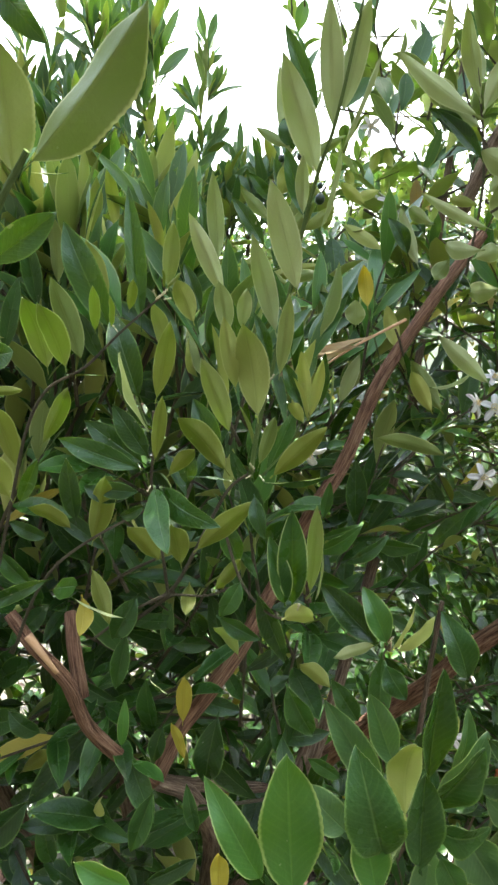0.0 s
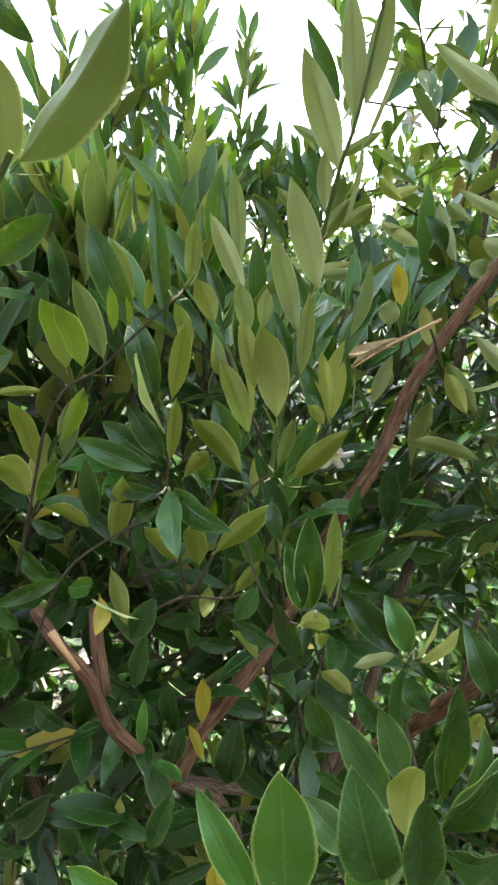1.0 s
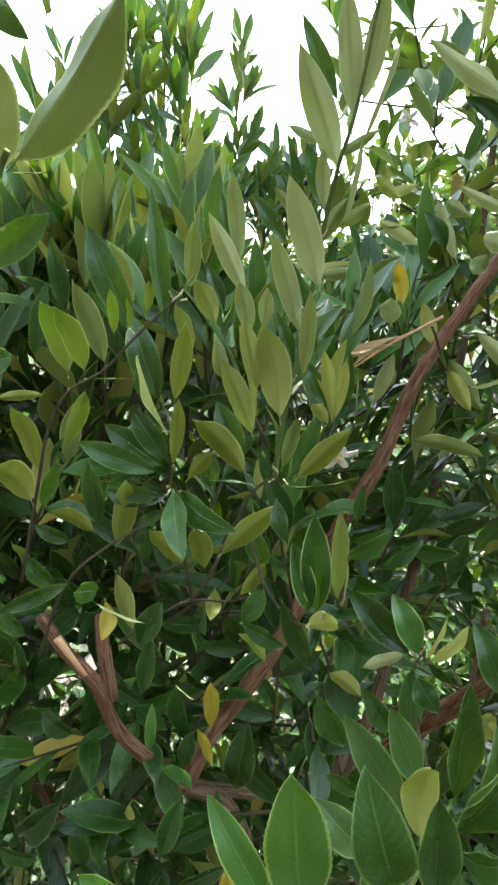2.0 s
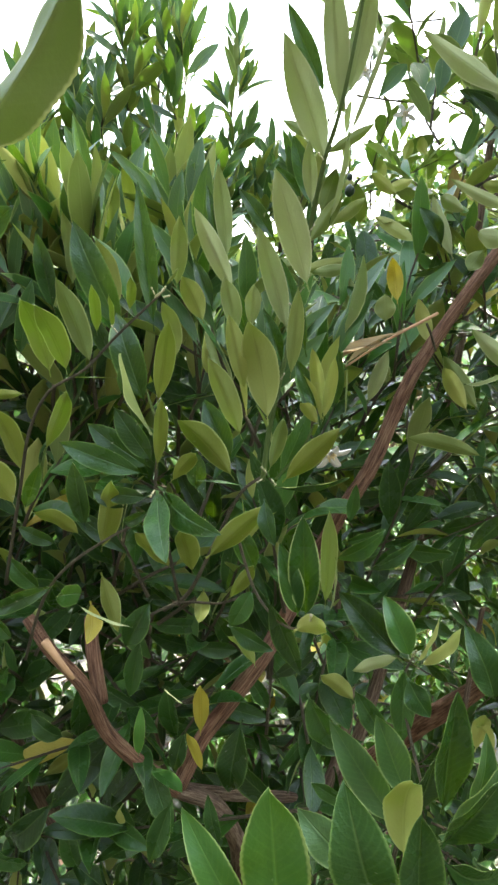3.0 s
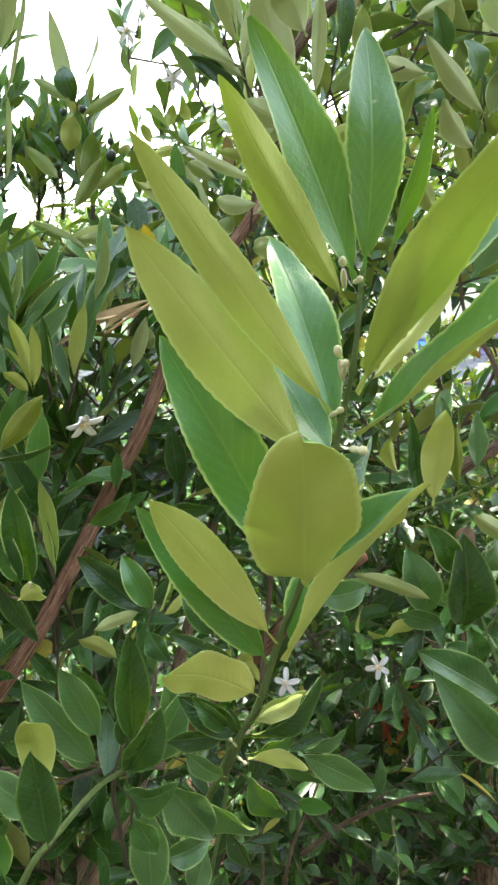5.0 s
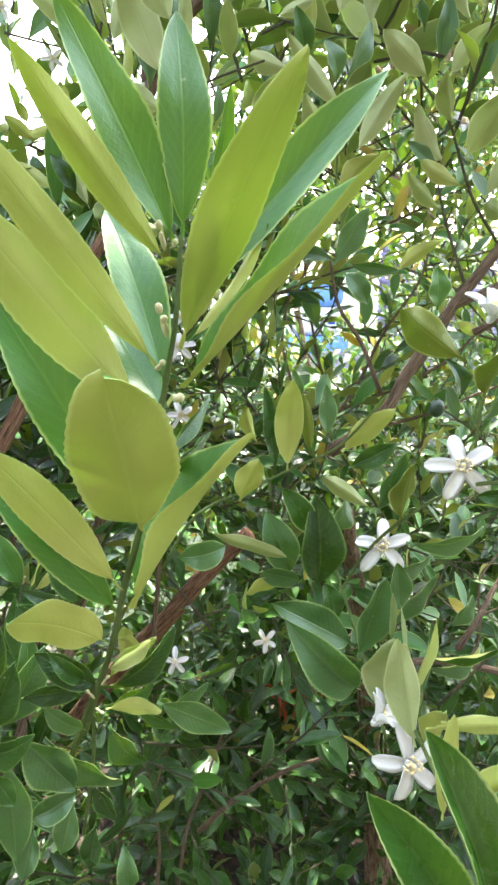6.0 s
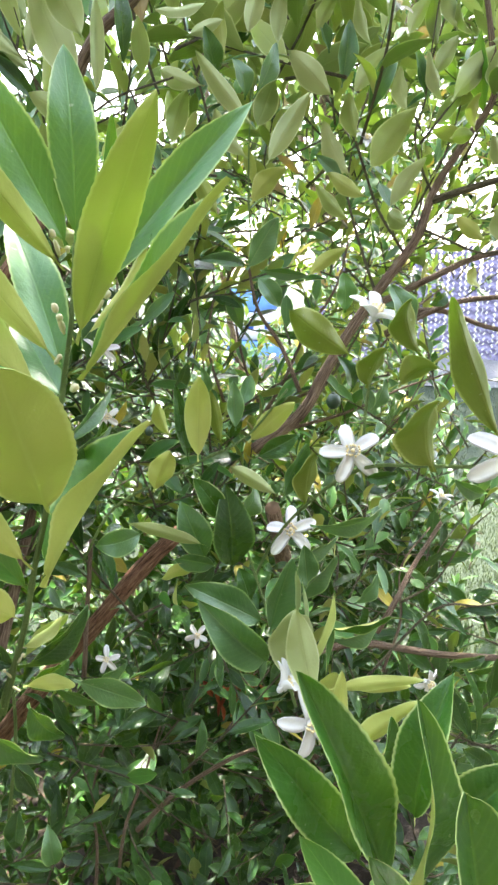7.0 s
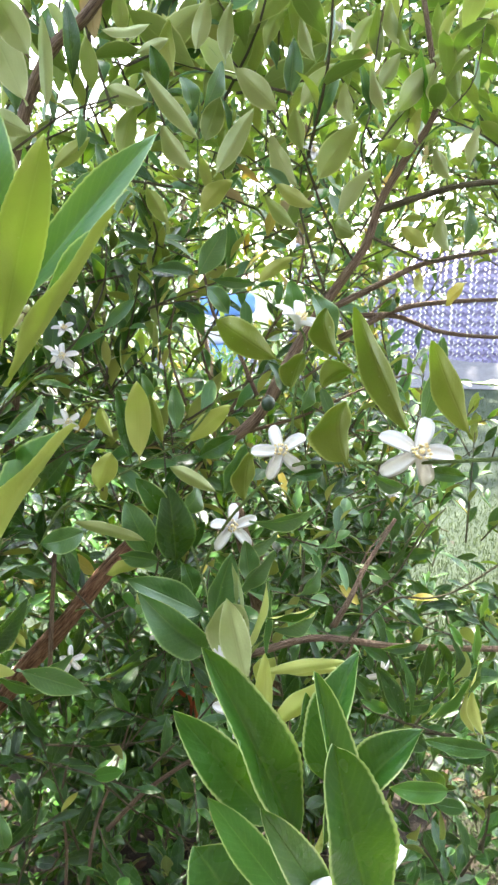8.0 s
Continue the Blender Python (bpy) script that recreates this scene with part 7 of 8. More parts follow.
bud(tree_b, (0.1364, 0.2413, 1.2461), (-0.0026, -0.0020, 0.0056), 0.0065)
bud(tree_b, (0.1353, 0.2435, 1.2415), (0.0029, -0.0058, 0.0013), 0.0066)
bud(tree_b, (0.0293, 0.3552, 1.3836), (0.0022, -0.0020, 0.0037), 0.0047)
bud(tree_b, (0.0364, 0.3552, 1.4168), (-0.0022, -0.0027, 0.0032), 0.0047)
bud(tree_b, (0.0377, 0.3561, 1.4248), (0.0024, -0.0022, 0.0026), 0.0042)
bud(tree_b, (0.0426, 0.3481, 1.4514), (0.0022, -0.0023, 0.0025), 0.0040)
bud(tree_b, (0.0489, 0.3373, 1.4783), (-0.0021, -0.0028, 0.0024), 0.0042)
bud(tree_b, (0.0235, 0.3565, 1.3370), (-0.0024, -0.0036, 0.0038), 0.0058)
bud(tree_b, (0.0252, 0.3544, 1.3355), (0.0027, -0.0042, -0.0020), 0.0054)
bud(tree_b, (0.0218, 0.3538, 1.3352), (-0.0024, -0.0046, -0.0007), 0.0052)
bud(tree_b, (-0.0174, 0.3135, 1.4236), (0.0030, -0.0020, 0.0030), 0.0047)
bud(tree_b, (-0.0191, 0.3142, 1.4231), (-0.0008, -0.0025, 0.0032), 0.0041)
bud(tree_b, (-0.0166, 0.3144, 1.4227), (0.0038, -0.0035, 0.0005), 0.0052)
bud(tree_b, (-0.0227, 0.3158, 1.3392), (-0.0009, -0.0047, -0.0019), 0.0051)
bud(tree_b, (0.0996, 0.3611, 1.2372), (0.0019, -0.0026, 0.0058), 0.0066)
snm_twig = branch("twig", tree_a, GREEN_TWIG, [(-0.0354, 0.1835, 1.4213), (-0.0246, 0.1800, 1.4403), (-0.0198, 0.1786, 1.4468), (-0.0170, 0.1774, 1.4501)], 0.0009, 0.0007)
leaf(snm_twig, (-0.0202, 0.1820, 1.4471), (0.0096, 0.1760, 1.4775), 0.0156, 176, "green", 22, 0.3, 0.36)
leaf(snm_twig, (-0.0241, 0.1860, 1.4459), (-0.0248, 0.1820, 1.4734), 0.0122, 172, "green", 16, 0.3, 0.4)
leaf(snm_twig, (-0.0261, 0.1850, 1.4861), (-0.0148, 0.1850, 1.4729), 0.0069, 20, "green", 14, 0.3, 0.36)
leaf(snm_twig, (-0.0185, 0.1800, 1.4467), (-0.0094, 0.1803, 1.4465), 0.0011, 90, "young", 14, 0.25)
leaf(snm_twig, (-0.0389, 0.2000, 1.4282), (-0.0210, 0.2039, 1.4420), 0.0093, 12, "green", 14, 0.25)
leaf(snm_twig, (-0.0441, 0.2060, 1.4054), (-0.0363, 0.2079, 1.4065), 0.0084, 8, "green", 12, 0.25, 0.5)
leaf(snm_twig, (-0.0171, 0.2000, 1.4835), (-0.0128, 0.1880, 1.4868), 0.0052, 178, "green", 14, 0.25)

# trunks and the limbs that carry the fine twigs
branch("trunk", tree_a, BARK, [(-0.02, 0.62, -0.03), (-0.03, 0.60, 0.3), (-0.025, 0.57, 0.62), (-0.0354, 0.5300, 0.8081)], 0.034, 0.014, 0.15, 14, 3)
branch("trunk", tree_b, BARK, [(0.62, 0.80, -0.03), (0.66, 0.95, 0.35), (0.58, 0.90, 0.80), (0.44, 0.68, 1.12)], 0.032, 0.010, 0.15, 14, 5)
branch("branch", tree_a, BARK, [(-0.045, 0.54, 0.62), (-0.16, 0.70, 0.95), (-0.22, 0.85, 1.25), (-0.20, 0.90, 1.45)], 0.014, 0.005, 0.12, 10, 7)
branch("branch", tree_a, BARK, [(-0.045, 0.54, 0.62), (-0.25, 0.62, 0.85), (-0.45, 0.75, 1.10), (-0.52, 0.85, 1.40)], 0.013, 0.005, 0.12, 10, 8)
branch("branch", tree_a, BARK, [(-0.05, 0.52, 0.75), (0.08, 0.62, 0.95), (0.20, 0.85, 1.30), (0.26, 0.95, 1.80)], 0.009, 0.004, 0.12, 10, 9)
branch("branch", tree_b, BARK, [(0.66, 0.95, 0.35), (0.80, 1.45, 0.75), (0.75, 1.75, 1.3), (0.70, 1.80, 2.0)], 0.016, 0.006, 0.12, 10, 10)


def dead_spray(at, span, count, seed):
    """A withered side shoot that still holds its curled rusty leaves."""
    rnd = random.Random(seed)
    foot = Vector(at) + Vector((0.02, 0.16, -0.10))
    twig = branch("twig", tree_b, BROWN_TWIG, [foot, Vector(at) + Vector((0.01, 0.05, -0.03)), Vector(at)], 0.003, 0.001, 0.1, 6, seed, "withered twig with rusty red-brown leaves")
    for _ in range(count):
        p = Vector(at) + Vector((rnd.gauss(0, span), rnd.gauss(0, span * 0.6), rnd.gauss(0, span)))
        d = Vector((rnd.gauss(0, 0.6), rnd.gauss(-0.2, 0.5), rnd.gauss(-0.5, 0.6))).normalized()
        ln = rnd.uniform(0.022, 0.042)
        leaf(twig, p, p + d * ln, ln * rnd.uniform(0.25, 0.4), rnd.uniform(0, 360), "rust", 28, 0.45)


dead_spray((0.508, 0.980, 0.619), 0.024, 40, 61)
dead_spray((0.449, 1.000, 0.629), 0.016, 12, 62)


def bearing(p):
    """Degrees to the left of straight ahead and above eye height, seen from the middle of the garden path."""
    dx, dy, dz = p.x - 0.12, p.y - 0.0, p.z - 1.41
    return math.degrees(math.atan2(-dx, dy)), math.degrees(math.atan2(dz, math.hypot(dx, dy)))


OPEN = []


def keep_open(x, y, z, spread):
    """Leave the air between the garden path and this place free of loose foliage."""
    a, e = bearing(Vector((x, y, z)))
    OPEN.append((a, e, math.hypot(x - 0.12, y), spread))


keep_open(0.177, 0.731, 0.931, 3)
keep_open(0.214, 0.718, 0.979, 3)
keep_open(0.274, 0.703, 1.053, 3)
keep_open(0.316, 0.688, 1.099, 3)
keep_open(0.212, 0.584, 1.016, 2.5)
keep_open(0.233, 0.622, 1.335, 2.5)
keep_open(0.237, 0.649, 1.359, 2.5)
keep_open(0.429, 0.586, 1.262, 2.2)
keep_open(0.456, 0.577, 1.311, 2.2)
keep_open(0.491, 0.569, 1.371, 2.2)
keep_open(0.518, 0.558, 1.412, 2.2)
keep_open(0.541, 0.553, 1.446, 2.2)
keep_open(0.556, 0.553, 1.489, 2.2)
keep_open(0.578, 0.544, 1.529, 2.2)
keep_open(0.585, 0.530, 1.490, 2)
keep_open(0.614, 0.498, 1.499, 2)
keep_open(6.916, 7.087, 0.882, 2)
keep_open(6.425, 7.201, 0.564, 2)
keep_open(6.950, 6.957, 0.482, 2)
keep_open(6.874, 7.196, 1.202, 2)
keep_open(6.189, 6.657, -1.673, 1.6)
keep_open(6.579, 6.516, -1.594, 1.6)
keep_open(6.495, 6.114, -3.113, 1.6)
keep_open(6.232, 6.340, -2.712, 1.6)
keep_open(6.503, 6.341, -2.314, 1.6)
keep_open(5.792, 6.364, -3.271, 1.6)
keep_open(6.324, 6.968, -0.395, 1.6)
keep_open(6.765, 6.736, -0.556, 1.6)
keep_open(0.079, 0.538, 1.277, 2.8)
keep_open(0.087, 0.543, 1.295, 2.8)
keep_open(0.113, 0.570, 1.352, 2.8)
keep_open(0.135, 0.586, 1.389, 2.8)
keep_open(0.155, 0.609, 1.412, 2.8)
keep_open(-0.120, 0.385, 1.213, 1.2)
keep_open(-0.098, 0.387, 1.186, 1.2)
keep_open(-0.077, 0.393, 1.134, 1.2)
keep_open(-0.047, 0.410, 1.099, 1.2)
keep_open(0.013, 0.443, 1.188, 1.2)
keep_open(-0.002, 0.440, 1.162, 1.2)
keep_open(-0.021, 0.432, 1.136, 1.2)
keep_open(-0.000, 0.717, 1.474, 2.5)
keep_open(0.020, 0.709, 1.525, 2.5)
keep_open(0.038, 0.698, 1.565, 2.5)
keep_open(0.045, 0.695, 1.595, 2.5)
keep_open(0.066, 0.708, 1.531, 2.5)
keep_open(0.041, 0.463, 1.231, 2.2)
keep_open(0.027, 0.451, 1.185, 2.2)
keep_open(0.009, 0.442, 1.146, 2.2)
keep_open(-0.012, 0.435, 1.116, 2.2)
keep_open(0.319, 0.617, 1.000, 2.0)
keep_open(3.391, 8.514, 0.693, 1.5)
keep_open(3.437, 8.621, 1.132, 1.5)
keep_open(3.501, 8.353, 0.293, 1.5)
keep_open(3.945, 8.338, 0.891, 1.5)
keep_open(2.237, 2.076, 0.035, 1.6)
keep_open(2.150, 2.151, 0.169, 1.6)
keep_open(2.257, 2.122, 0.222, 1.6)
keep_open(2.375, 2.118, 0.381, 1.6)
keep_open(2.319, 2.126, 0.328, 1.6)
keep_open(0.655, 8.402, -2.395, 0.9)
keep_open(0.473, 8.252, -3.034, 0.9)
keep_open(-0.113, 8.182, -3.343, 0.9)
keep_open(-0.697, 8.131, -3.571, 0.9)
keep_open(0.794, 8.154, -3.444, 0.9)
keep_open(-2.606, 8.074, -3.851, 0.9)
keep_open(-1.626, 7.951, -4.356, 0.9)
keep_open(-2.870, 7.925, -4.489, 0.9)
keep_open(0.065, 0.548, 1.374, 3)
keep_open(0.038, 0.543, 1.369, 3)
keep_open(0.095, 0.556, 1.393, 3)
keep_open(0.122, 0.573, 1.410, 3)
keep_open(3.356, 8.748, 1.074, 1.4)
keep_open(3.743, 8.596, 0.914, 1.4)
keep_open(4.130, 8.445, 0.755, 1.4)
keep_open(3.468, 8.532, 0.437, 1.4)
keep_open(3.935, 8.359, 0.278, 1.4)
keep_open(4.395, 8.164, 0.038, 1.4)
keep_open(-0.025, 8.297, -3.276, 1.1)
keep_open(0.187, 8.290, -3.434, 1.1)
keep_open(0.848, 8.353, -3.541, 1.1)
keep_open(1.104, 8.343, -3.738, 1.1)
keep_open(0.671, 8.391, -3.262, 1.1)

keep_open(0.026, 2.400, 0.069, 1.7)
keep_open(0.124, 2.400, -0.066, 1.7)
keep_open(-0.099, 2.400, -0.194, 1.7)
keep_open(0.324, 2.400, 0.106, 1.7)
keep_open(0.213, 2.400, 0.032, 1.7)
keep_open(0.630, 2.400, 0.326, 1.7)
keep_open(0.705, 2.400, 0.198, 1.7)
keep_open(0.546, 2.400, 0.136, 1.7)
keep_open(-0.694, 2.400, -0.098, 1.0)
keep_open(-0.833, 2.400, -0.377, 1.0)
keep_open(-0.533, 2.400, -0.277, 1.0)
keep_open(-0.207, 2.400, -0.356, 1.0)
keep_open(0.059, 0.500, 1.298, 2.2)
keep_open(0.082, 0.500, 1.282, 2.2)
keep_open(0.508, 0.980, 0.619, 2.8)
keep_open(0.449, 1.000, 0.629, 2.2)
keep_open(0.047, 0.620, 1.288, 2.4)
keep_open(0.057, 0.620, 1.315, 2.2)
keep_open(0.032, 0.620, 1.270, 2.0)
keep_open(-0.591, 1.500, 0.043, 1.0)
keep_open(-0.482, 1.500, 0.009, 1.0)
keep_open(-0.380, 1.500, 0.097, 1.0)
keep_open(-0.837, 1.500, -0.247, 1.0)
keep_open(-0.694, 1.500, -0.116, 1.0)
keep_open(-0.316, 1.500, 0.012, 1.0)


def airy(p):
    a, e = bearing(p)
    r = math.hypot(p.x - 0.12, p.y)
    return not any(abs(a - q[0]) < q[3] and abs(e - q[1]) < q[3] and r < q[2] + 0.03 for q in OPEN)


def crown_a(p):
    a, e = bearing(p)
    if 0 < a < 17 and e > 3.2:
        return False          # the open notch between the two crowns
    return e < 9 + 5 * noise.noise(Vector((a * 0.12, 3.0, 0))) and airy(p)


def crown_b(p):
    a, e = bearing(p)
    if -48 < a < -16 and -10 < e < 3:
        return noise.noise(p * 4.0) > (0.02 if a < -37 else -0.35) and airy(p)     # the thin lane towards the fence
    if a < -34 and -32 < e < -9:
        return noise.noise(p * 3.0) > (0.22 if a < -41 else -0.1)
    return airy(p)


fa = Foliage(21)
fa.fill(290, (-0.65, 0.12, 0.50, 0.95, 1.00, 1.36), 0.8, 0.068, (7, 11), keep=lambda p: crown_a(p) and (bearing(p)[0] > 5 or p.y > 0.62), width=0.28, look_mix=(0.90, 0.095, 0.003), face=(0, -0.5, 0.8))
fa.fill(330, (-0.65, 0.40, 0.56, 1.10, 0.30, 1.22), 0.3, 0.054, (6, 10), keep=crown_a, width=0.32, look_mix=(0.95, 0.045, 0.005), face=(0, -0.5, 0.8))
fa.fill(130, (0.02, 0.42, 0.66, 1.05, 1.15, 1.62), 0.5, 0.058, (6, 10), keep=lambda p: bearing(p)[1] < 9 and airy(p), width=0.34, look_mix=(0.58, 0.413, 0.007), face=(0, -0.5, 0.8))
fa.fill(240, (-0.35, 0.75, 0.55, 1.45, 0.05, 0.50), 0.4, 0.055, (6, 9), keep=airy, width=0.36, look_mix=(0.95, 0.045, 0.005), face=(0, -0.5, 0.8))
fa.fill(40, (-0.35, 0.12, 0.42, 0.56, 1.08, 1.32), 0.7, 0.062, (6, 9), (0.08, 0.16), keep=lambda p: crown_a(p) and bearing(p)[0] > 5 and p.y > 0.43, width=0.29, look_mix=(0.93, 0.065, 0.003), face=(0, -0.5, 0.8))
fa.fill(300, (-0.85, 0.50, 1.00, 1.60, 0.05, 1.15), 0.4, 0.056, (7, 10), keep=airy, width=0.34, look_mix=(0.95, 0.045, 0.005), face=(0, -0.5, 0.8))
fa.fill(160, (-0.50, 0.16, 0.60, 0.95, 0.55, 1.12), 0.4, 0.058, (6, 9), keep=crown_a, width=0.31, look_mix=(0.95, 0.045, 0.005), face=(0, -0.5, 0.8))
fa.fill(80, (-0.42, 0.12, 0.44, 0.62, 0.78, 1.14), 0.4, 0.060, (6, 9), (0.08, 0.16), keep=lambda p: crown_a(p) and bearing(p)[0] > 4, width=0.34, look_mix=(0.97, 0.027, 0.003), face=(0, -0.5, 0.8))
# added foliage out of view on the left, shades the lower leaves from that side
fa.fill(130, (-1.30, -0.55, 0.10, 1.20, 0.40, 1.90), 0.6, 0.068, (6, 9), (0.12, 0.25), keep=lambda p: bearing(p)[0] > 34, width=0.34, look_mix=(0.9, 0.099, 0.001), face=(0, -0.5, 0.8))
fa.build(tree_a, "many slender dark green citrus leaves", BROWN_TWIG)

fd = Foliage(24)
# tall leafy spires of the left crown
fd.spire((-0.2022, 0.8541, 1.4717), (-0.2385, 0.9595, 1.8308), 11, 0.043, 0.059, width=0.26, look_mix=(0.84, 0.157, 0.003), face=(0.1, -0.5, 0.5))
fd.spire((-0.1513, 0.8611, 1.4727), (-0.1540, 0.9546, 1.7580), 12, 0.046, 0.059, width=0.26, look_mix=(0.84, 0.157, 0.003), face=(0.1, -0.5, 0.5))
fd.spire((-0.1857, 0.9216, 1.5804), (-0.1926, 0.9933, 1.8159), 7, 0.036, 0.060, width=0.26, look_mix=(0.84, 0.157, 0.003), face=(0.1, -0.5, 0.5))
fd.spire((-0.2965, 0.8397, 1.4625), (-0.2941, 0.9113, 1.6921), 9, 0.046, 0.057, width=0.26, look_mix=(0.84, 0.157, 0.003), face=(0.1, -0.5, 0.5))
fd.spire((-0.3304, 0.8142, 1.4606), (-0.3239, 0.8772, 1.6488), 9, 0.045, 0.056, width=0.26, look_mix=(0.84, 0.157, 0.003), face=(0.1, -0.5, 0.5))
fd.spire((-0.2385, 0.8282, 1.4695), (-0.2507, 0.8951, 1.6862), 7, 0.041, 0.063, width=0.26, look_mix=(0.84, 0.157, 0.003), face=(0.1, -0.5, 0.5))
fd.spire((-0.0906, 0.9196, 1.5145), (-0.0862, 0.9941, 1.7563), 7, 0.031, 0.056, width=0.26, look_mix=(0.84, 0.157, 0.003), face=(0.1, -0.5, 0.5))
fd.spire((-0.0207, 0.9241, 1.4933), (-0.0304, 0.9666, 1.5950), 7, 0.040, 0.058, width=0.26, look_mix=(0.84, 0.157, 0.003), face=(0.1, -0.5, 0.5))
fd.spire((-0.0512, 0.9199, 1.4927), (-0.0652, 0.9544, 1.5700), 7, 0.034, 0.056, width=0.26, look_mix=(0.84, 0.157, 0.003), face=(0.1, -0.5, 0.5))
fd.spire((-0.3470, 0.7850, 1.4317), (-0.3664, 0.8433, 1.6140), 8, 0.044, 0.054, width=0.26, look_mix=(0.84, 0.157, 0.003), face=(0.1, -0.5, 0.5))
fd.spire((-0.1076, 0.8670, 1.4736), (-0.1129, 0.9100, 1.5780), 7, 0.038, 0.057, width=0.26, look_mix=(0.84, 0.157, 0.003), face=(0.1, -0.5, 0.5))
fd.spire((0.0227, 0.8879, 1.4906), (0.0121, 0.9251, 1.5800), 7, 0.040, 0.055, width=0.26, look_mix=(0.84, 0.157, 0.003), face=(0.1, -0.5, 0.5))
fd.fill(210, (-0.65, 0.12, 0.50, 0.95, 1.34, 1.62), 1.2, 0.074, (7, 11), keep=lambda p: crown_a(p) and (bearing(p)[0] > 5 or p.y > 0.62), width=0.26, lean=20, look_mix=(0.62, 0.377, 0.003), face=(0, -0.7, 0.4))
fd.fill(90, (-0.35, 0.12, 0.42, 0.56, 1.30, 1.50), 1.4, 0.066, (6, 9), (0.08, 0.16), keep=lambda p: crown_a(p) and bearing(p)[0] > 5 and p.y > 0.43, width=0.25, lean=18, look_mix=(0.74, 0.257, 0.003), face=(0, -0.35, 0.4))
# upper crown gets the lit leaf colour, the crown below the dark one
fd.build(tree_a, "long lit-coloured green leaves of the upper crown", BROWN_TWIG, LIT_TOP)

fb = Foliage(22)
fb.fill(300, (0.24, 1.25, 0.66, 1.40, 0.25, 0.90), 0.4, 0.062, (6, 9), keep=crown_b, width=0.34, look_mix=(0.93, 0.065, 0.004), face=(0, -0.55, 0.8))
fb.fill(150, (0.24, 1.25, 0.66, 1.40, 0.88, 1.20), 0.4, 0.056, (6, 9), keep=crown_b, width=0.36, look_mix=(0.52, 0.44, 0.04), face=(0, -0.1, 0.8))
fb.fill(560, (0.20, 1.25, 1.00, 1.70, 0.05, 0.98), 0.4, 0.070, (7, 10), keep=lambda p: crown_b(p) and bearing(p)[0] > -44, width=0.36, look_mix=(0.95, 0.045, 0.005), face=(0, -0.55, 0.8))
fb.fill(60, (0.45, 1.00, 0.30, 0.80, 0.50, 0.98), 0.4, 0.050, (6, 9), keep=lambda p: -56 < bearing(p)[0] < -38, width=0.42, look_mix=(0.95, 0.045, 0.005))
fb.build(tree_b, "many small dark green citrus leaves", BROWN_TWIG)

fc = Foliage(23)
fc.fill(125, (-0.02, 0.55, 0.75, 1.25, 1.48, 2.15), 0.6, 0.062, (7, 10), keep=lambda p: airy(p) and bearing(p)[0] < 4.5 and bearing(p)[1] > 6, width=0.38, look_mix=(0.86, 0.13, 0.01))
fc.fill(90, (0.30, 1.40, 0.58, 1.15, 1.50, 2.15), 0.6, 0.072, (6, 10), keep=crown_b, width=0.38, look_mix=(0.55, 0.443, 0.007), face=(0.15, 0.4, 0.6))
fc.fill(400, (0.28, 1.30, 0.65, 1.50, 1.10, 1.60), 0.5, 0.044, (6, 10), keep=crown_b, width=0.36, look_mix=(0.36, 0.58, 0.06))
# unseen canopy added overhead to keep sun off the near shoots
fc.fill(90, (0.15, 0.75, 0.50, 1.2, 2.1, 2.8), 0.5, 0.075, (7, 10), (0.15, 0.3), width=0.42, look_mix=(0.8, 0.19, 0.01))
fc.fill(190, (0.55, 1.7, 1.15, 2.2, 0.95, 1.60), 0.6, 0.046, (6, 9), keep=lambda p: -38 < bearing(p)[0] < -15 and bearing(p)[1] < 4 and airy(p), width=0.40, look_mix=(0.28, 0.56, 0.16))
fc.fill(110, (0.55, 2.3, 1.1, 2.2, 1.42, 1.95), 0.6, 0.050, (6, 9), keep=lambda p: bearing(p)[0] < -14 and bearing(p)[1] > 0.5 and airy(p), width=0.40, look_mix=(0.32, 0.56, 0.12))
fc.fill(32, (0.25, 0.95, 0.52, 0.78, 1.45, 1.85), 0.6, 0.066, (6, 9), keep=lambda p: crown_b(p) and bearing(p)[0] < -12, width=0.36, look_mix=(0.6, 0.39, 0.01), face=(0.1, 0.3, 0.6))
fc.fill(22, (0.52, 0.85, 0.62, 0.90, 1.00, 1.16), 0.6, 0.046, (6, 9), width=0.38, look_mix=(0.35, 0.62, 0.03))
# more added canopy above the view, blocks sun patches on the lower leaves
fc.fill(170, (0.20, 1.50, 1.00, 2.20, 2.00, 3.10), 0.5, 0.072, (7, 10), (0.15, 0.3), keep=lambda p: bearing(p)[1] > 27, width=0.40, look_mix=(0.8, 0.19, 0.01))
# lit leaf colour again, standing for sky light and haze up here
fc.build(tree_b, "broad lit-coloured green leaves of the upper crown", BROWN_TWIG, LIT_TOP)


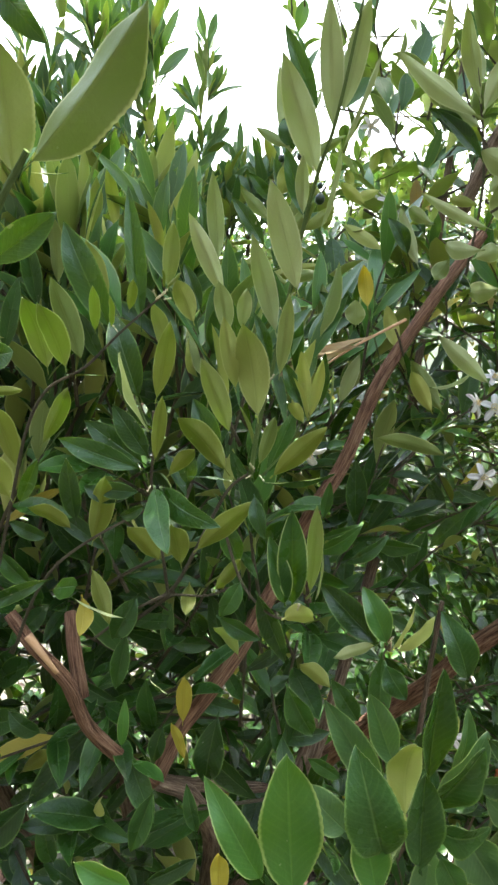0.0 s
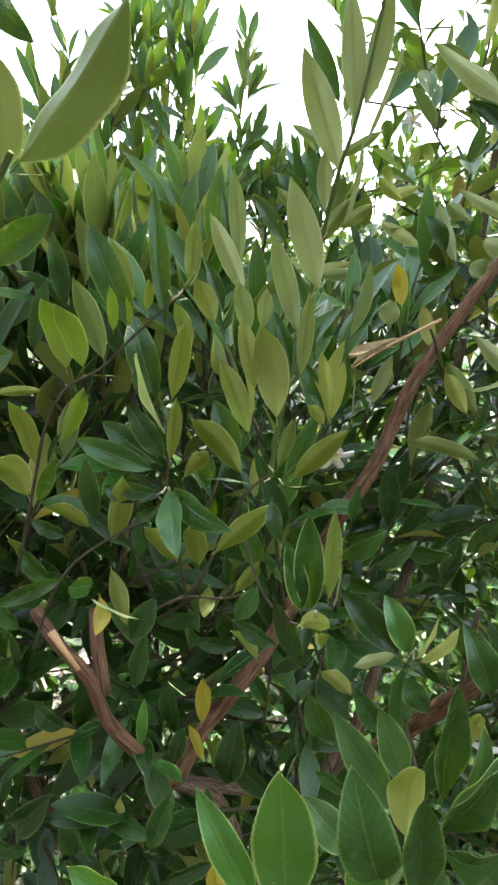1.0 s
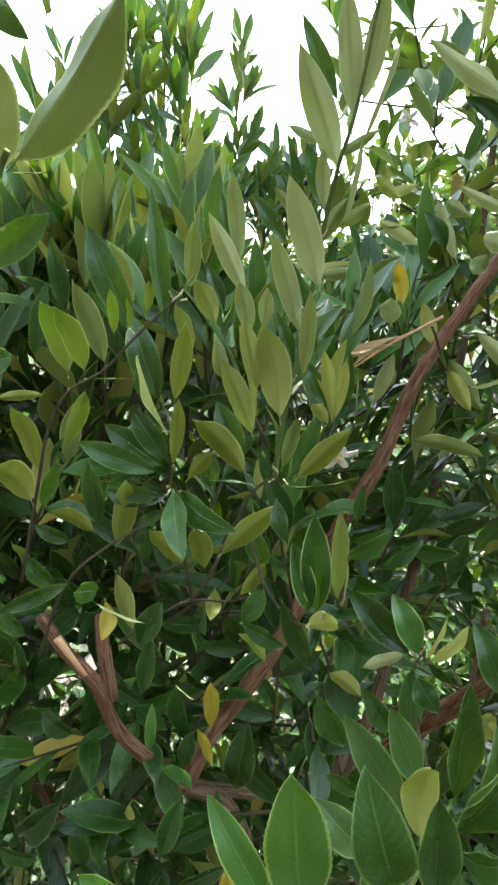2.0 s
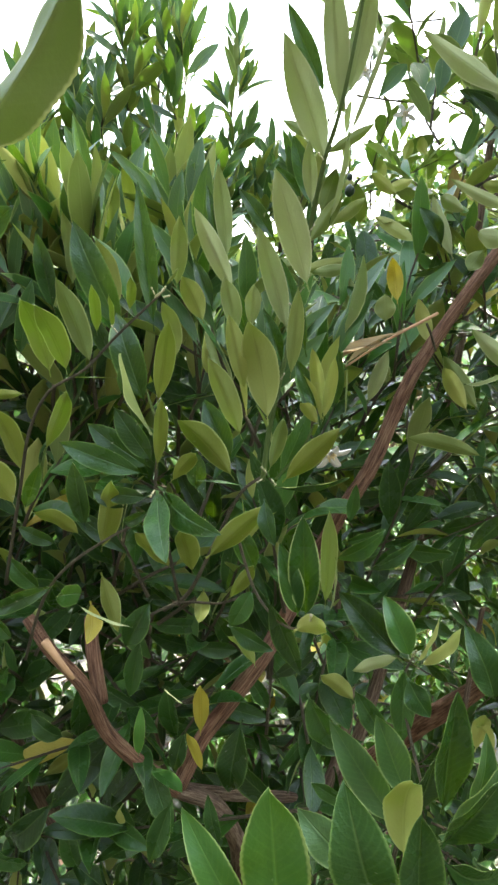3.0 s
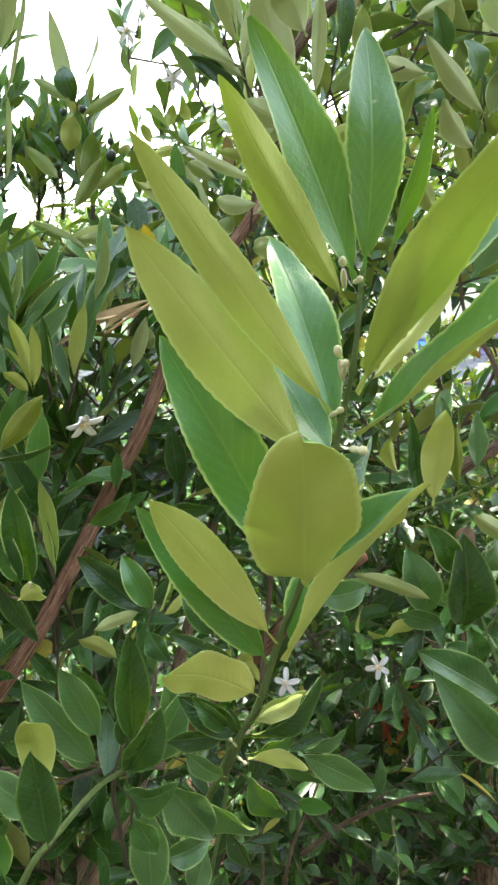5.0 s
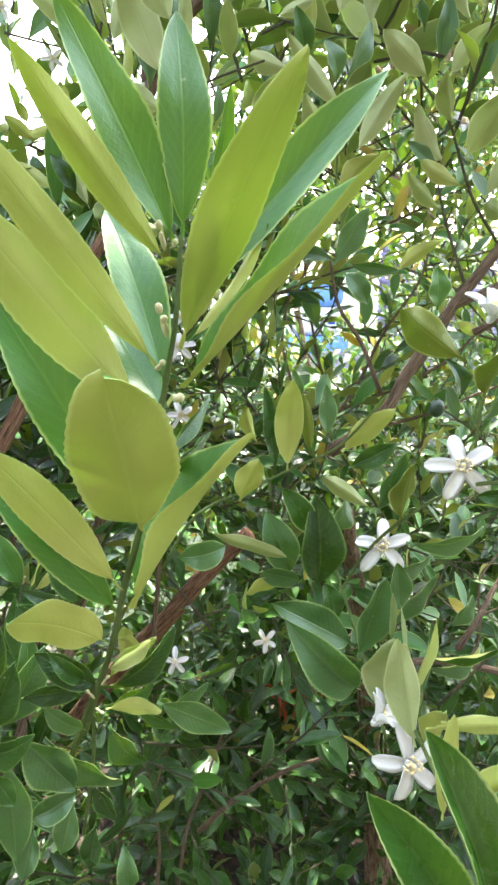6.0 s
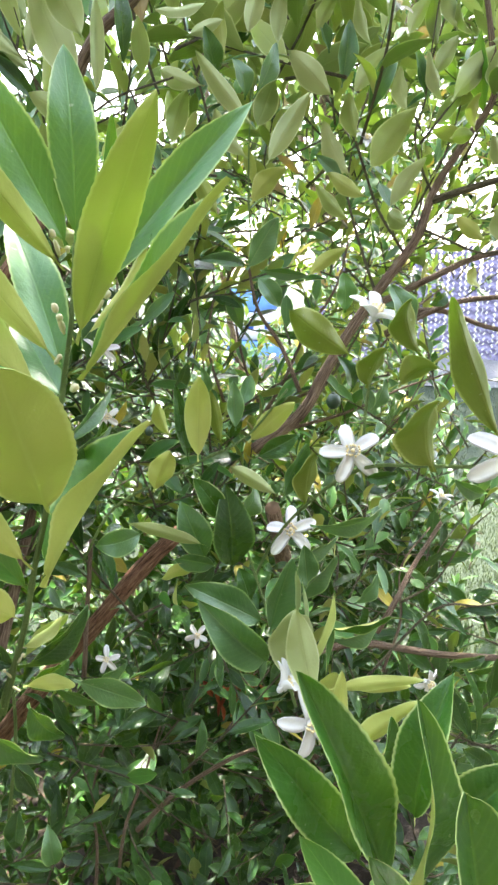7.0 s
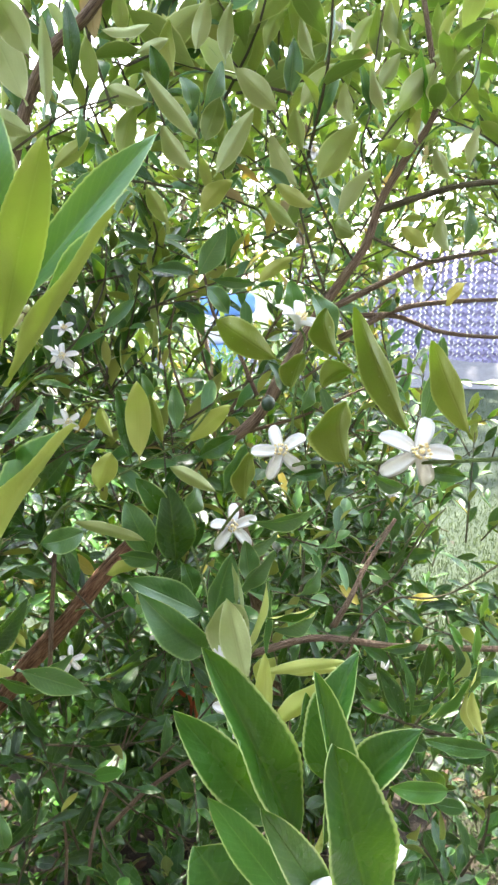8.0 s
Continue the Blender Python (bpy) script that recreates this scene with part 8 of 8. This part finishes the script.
# ---- plants and trees behind ----
def shrub(at, spread, height, count, seed, label, mix):
    base = link("shrub", None, None, Matrix.Translation(at))
    tagged(base, label, "shrub", "shrubs behind")
    rnd = random.Random(seed)
    for k in range(5):
        a = rnd.uniform(0, 6.28)
        tip = (at[0] + spread * 0.5 * math.cos(a), at[1] + spread * 0.5 * math.sin(a), height * rnd.uniform(0.6, 0.9))
        branch("stem", base, BARK, [(at[0], at[1], -0.02), (at[0] + 0.1 * math.cos(a), at[1] + 0.1 * math.sin(a), height * 0.35), tip], 0.02, 0.006, 0.1, 7, seed + k)
    fol = Foliage(seed)
    def inside(p):
        d = (p - Vector(at))
        r = math.hypot(d.x, d.y) / spread + 0.35 * noise.noise(p * 1.7)
        return r * r + ((d.z - height * 0.55) / (height * 0.5)) ** 2 < 1.0
    fol.fill(count, (at[0] - spread, at[0] + spread, at[1] - spread, at[1] + spread, 0.05, height), 0.5, 0.085, (5, 8), (0.15, 0.3), inside, width=0.42, look_mix=mix)
    fol.build(base, "", BROWN_TWIG)


shrub((-1.1, 3.3, 0), 0.9, 1.6, 150, 31, "sunlit light green shrub behind the citrus tree", (0.25, 0.72, 0.03))
shrub((-0.30, 2.05, 0), 0.55, 0.85, 190, 35, "yellow-green sunlit shrub close behind the citrus tree", (0.1, 0.86, 0.04))
shrub((0.45, 2.10, 0), 0.50, 0.80, 190, 36, "small bright green shrub close behind the citrus trees", (0.1, 0.86, 0.04))
shrub((0.25, 3.6, 0), 0.9, 1.3, 150, 32, "sunlit yellow-green shrub behind the citrus tree", (0.2, 0.75, 0.05))
shrub((1.6, 4.4, 0), 0.8, 1.2, 120, 33, "bright yellow-green shrub beside the lawn", (0.2, 0.7, 0.1))


def far_tree(at, crown, height, count, seed, label):
    base = link("tree", None, None, Matrix.Translation(at))
    tagged(base, label, "tree", "trees in the distance")
    x, y, _ = at
    rnd = random.Random(seed)
    branch("trunk", base, BARK, [(x, y, -0.1), (x + 0.1, y, height * 0.3), (x, y + 0.1, height * 0.7)], 0.16, 0.06, 0.15, 10, seed)
    for k in range(6):
        a = k * 1.05 + rnd.uniform(-0.3, 0.3)
        branch("limb", base, BARK, [(x + 0.05, y, height * rnd.uniform(0.25, 0.5)), (x + crown * 0.4 * math.cos(a), y + crown * 0.4 * math.sin(a), height * 0.6),
                                    (x + crown * 0.7 * math.cos(a), y + crown * 0.7 * math.sin(a), height * rnd.uniform(0.65, 0.85))], 0.06, 0.015, 0.1, 7, seed + k)
    fol = Foliage(seed, FAR)
    c = Vector((x, y, height * 0.62))
    def inside(p):
        d = p - c
        q = (d.x / crown) ** 2 + (d.y / crown) ** 2 + (d.z / (height * 0.42)) ** 2
        return q < 1.0 + 0.7 * noise.noise(p * 0.8) and noise.noise(p * 1.9 + Vector((seed, 0, 0))) > -0.32
    fol.fill(count, (x - crown * 1.3, x + crown * 1.3, y - crown * 1.3, y + crown * 1.3, height * 0.12, height * 1.1), 0.4, 0.26, (8, 11), (0.3, 0.6), inside, width=0.55, look_mix=(0.55, 0.43, 0.02), radius=0.006)
    fol.build(base, "", BARK)


far_tree((-6.0, 13.0, 0), 2.4, 3.4, 500, 41, "broad green tree far behind the garden")
far_tree((-1.0, 15.0, 0), 2.6, 3.0, 500, 42, "low rounded green tree far behind the garden")
far_tree((2.2, 12.8, 0), 2.6, 4.2, 600, 43, "sunlit green tree beyond the fence")
far_tree((5.4, 10.2, 0), 3.0, 8.5, 900, 44, "tall green tree beyond the fence")
far_tree((9.2, 8.8, 0), 3.0, 8.5, 900, 45, "leafy green tree beyond the lawn")
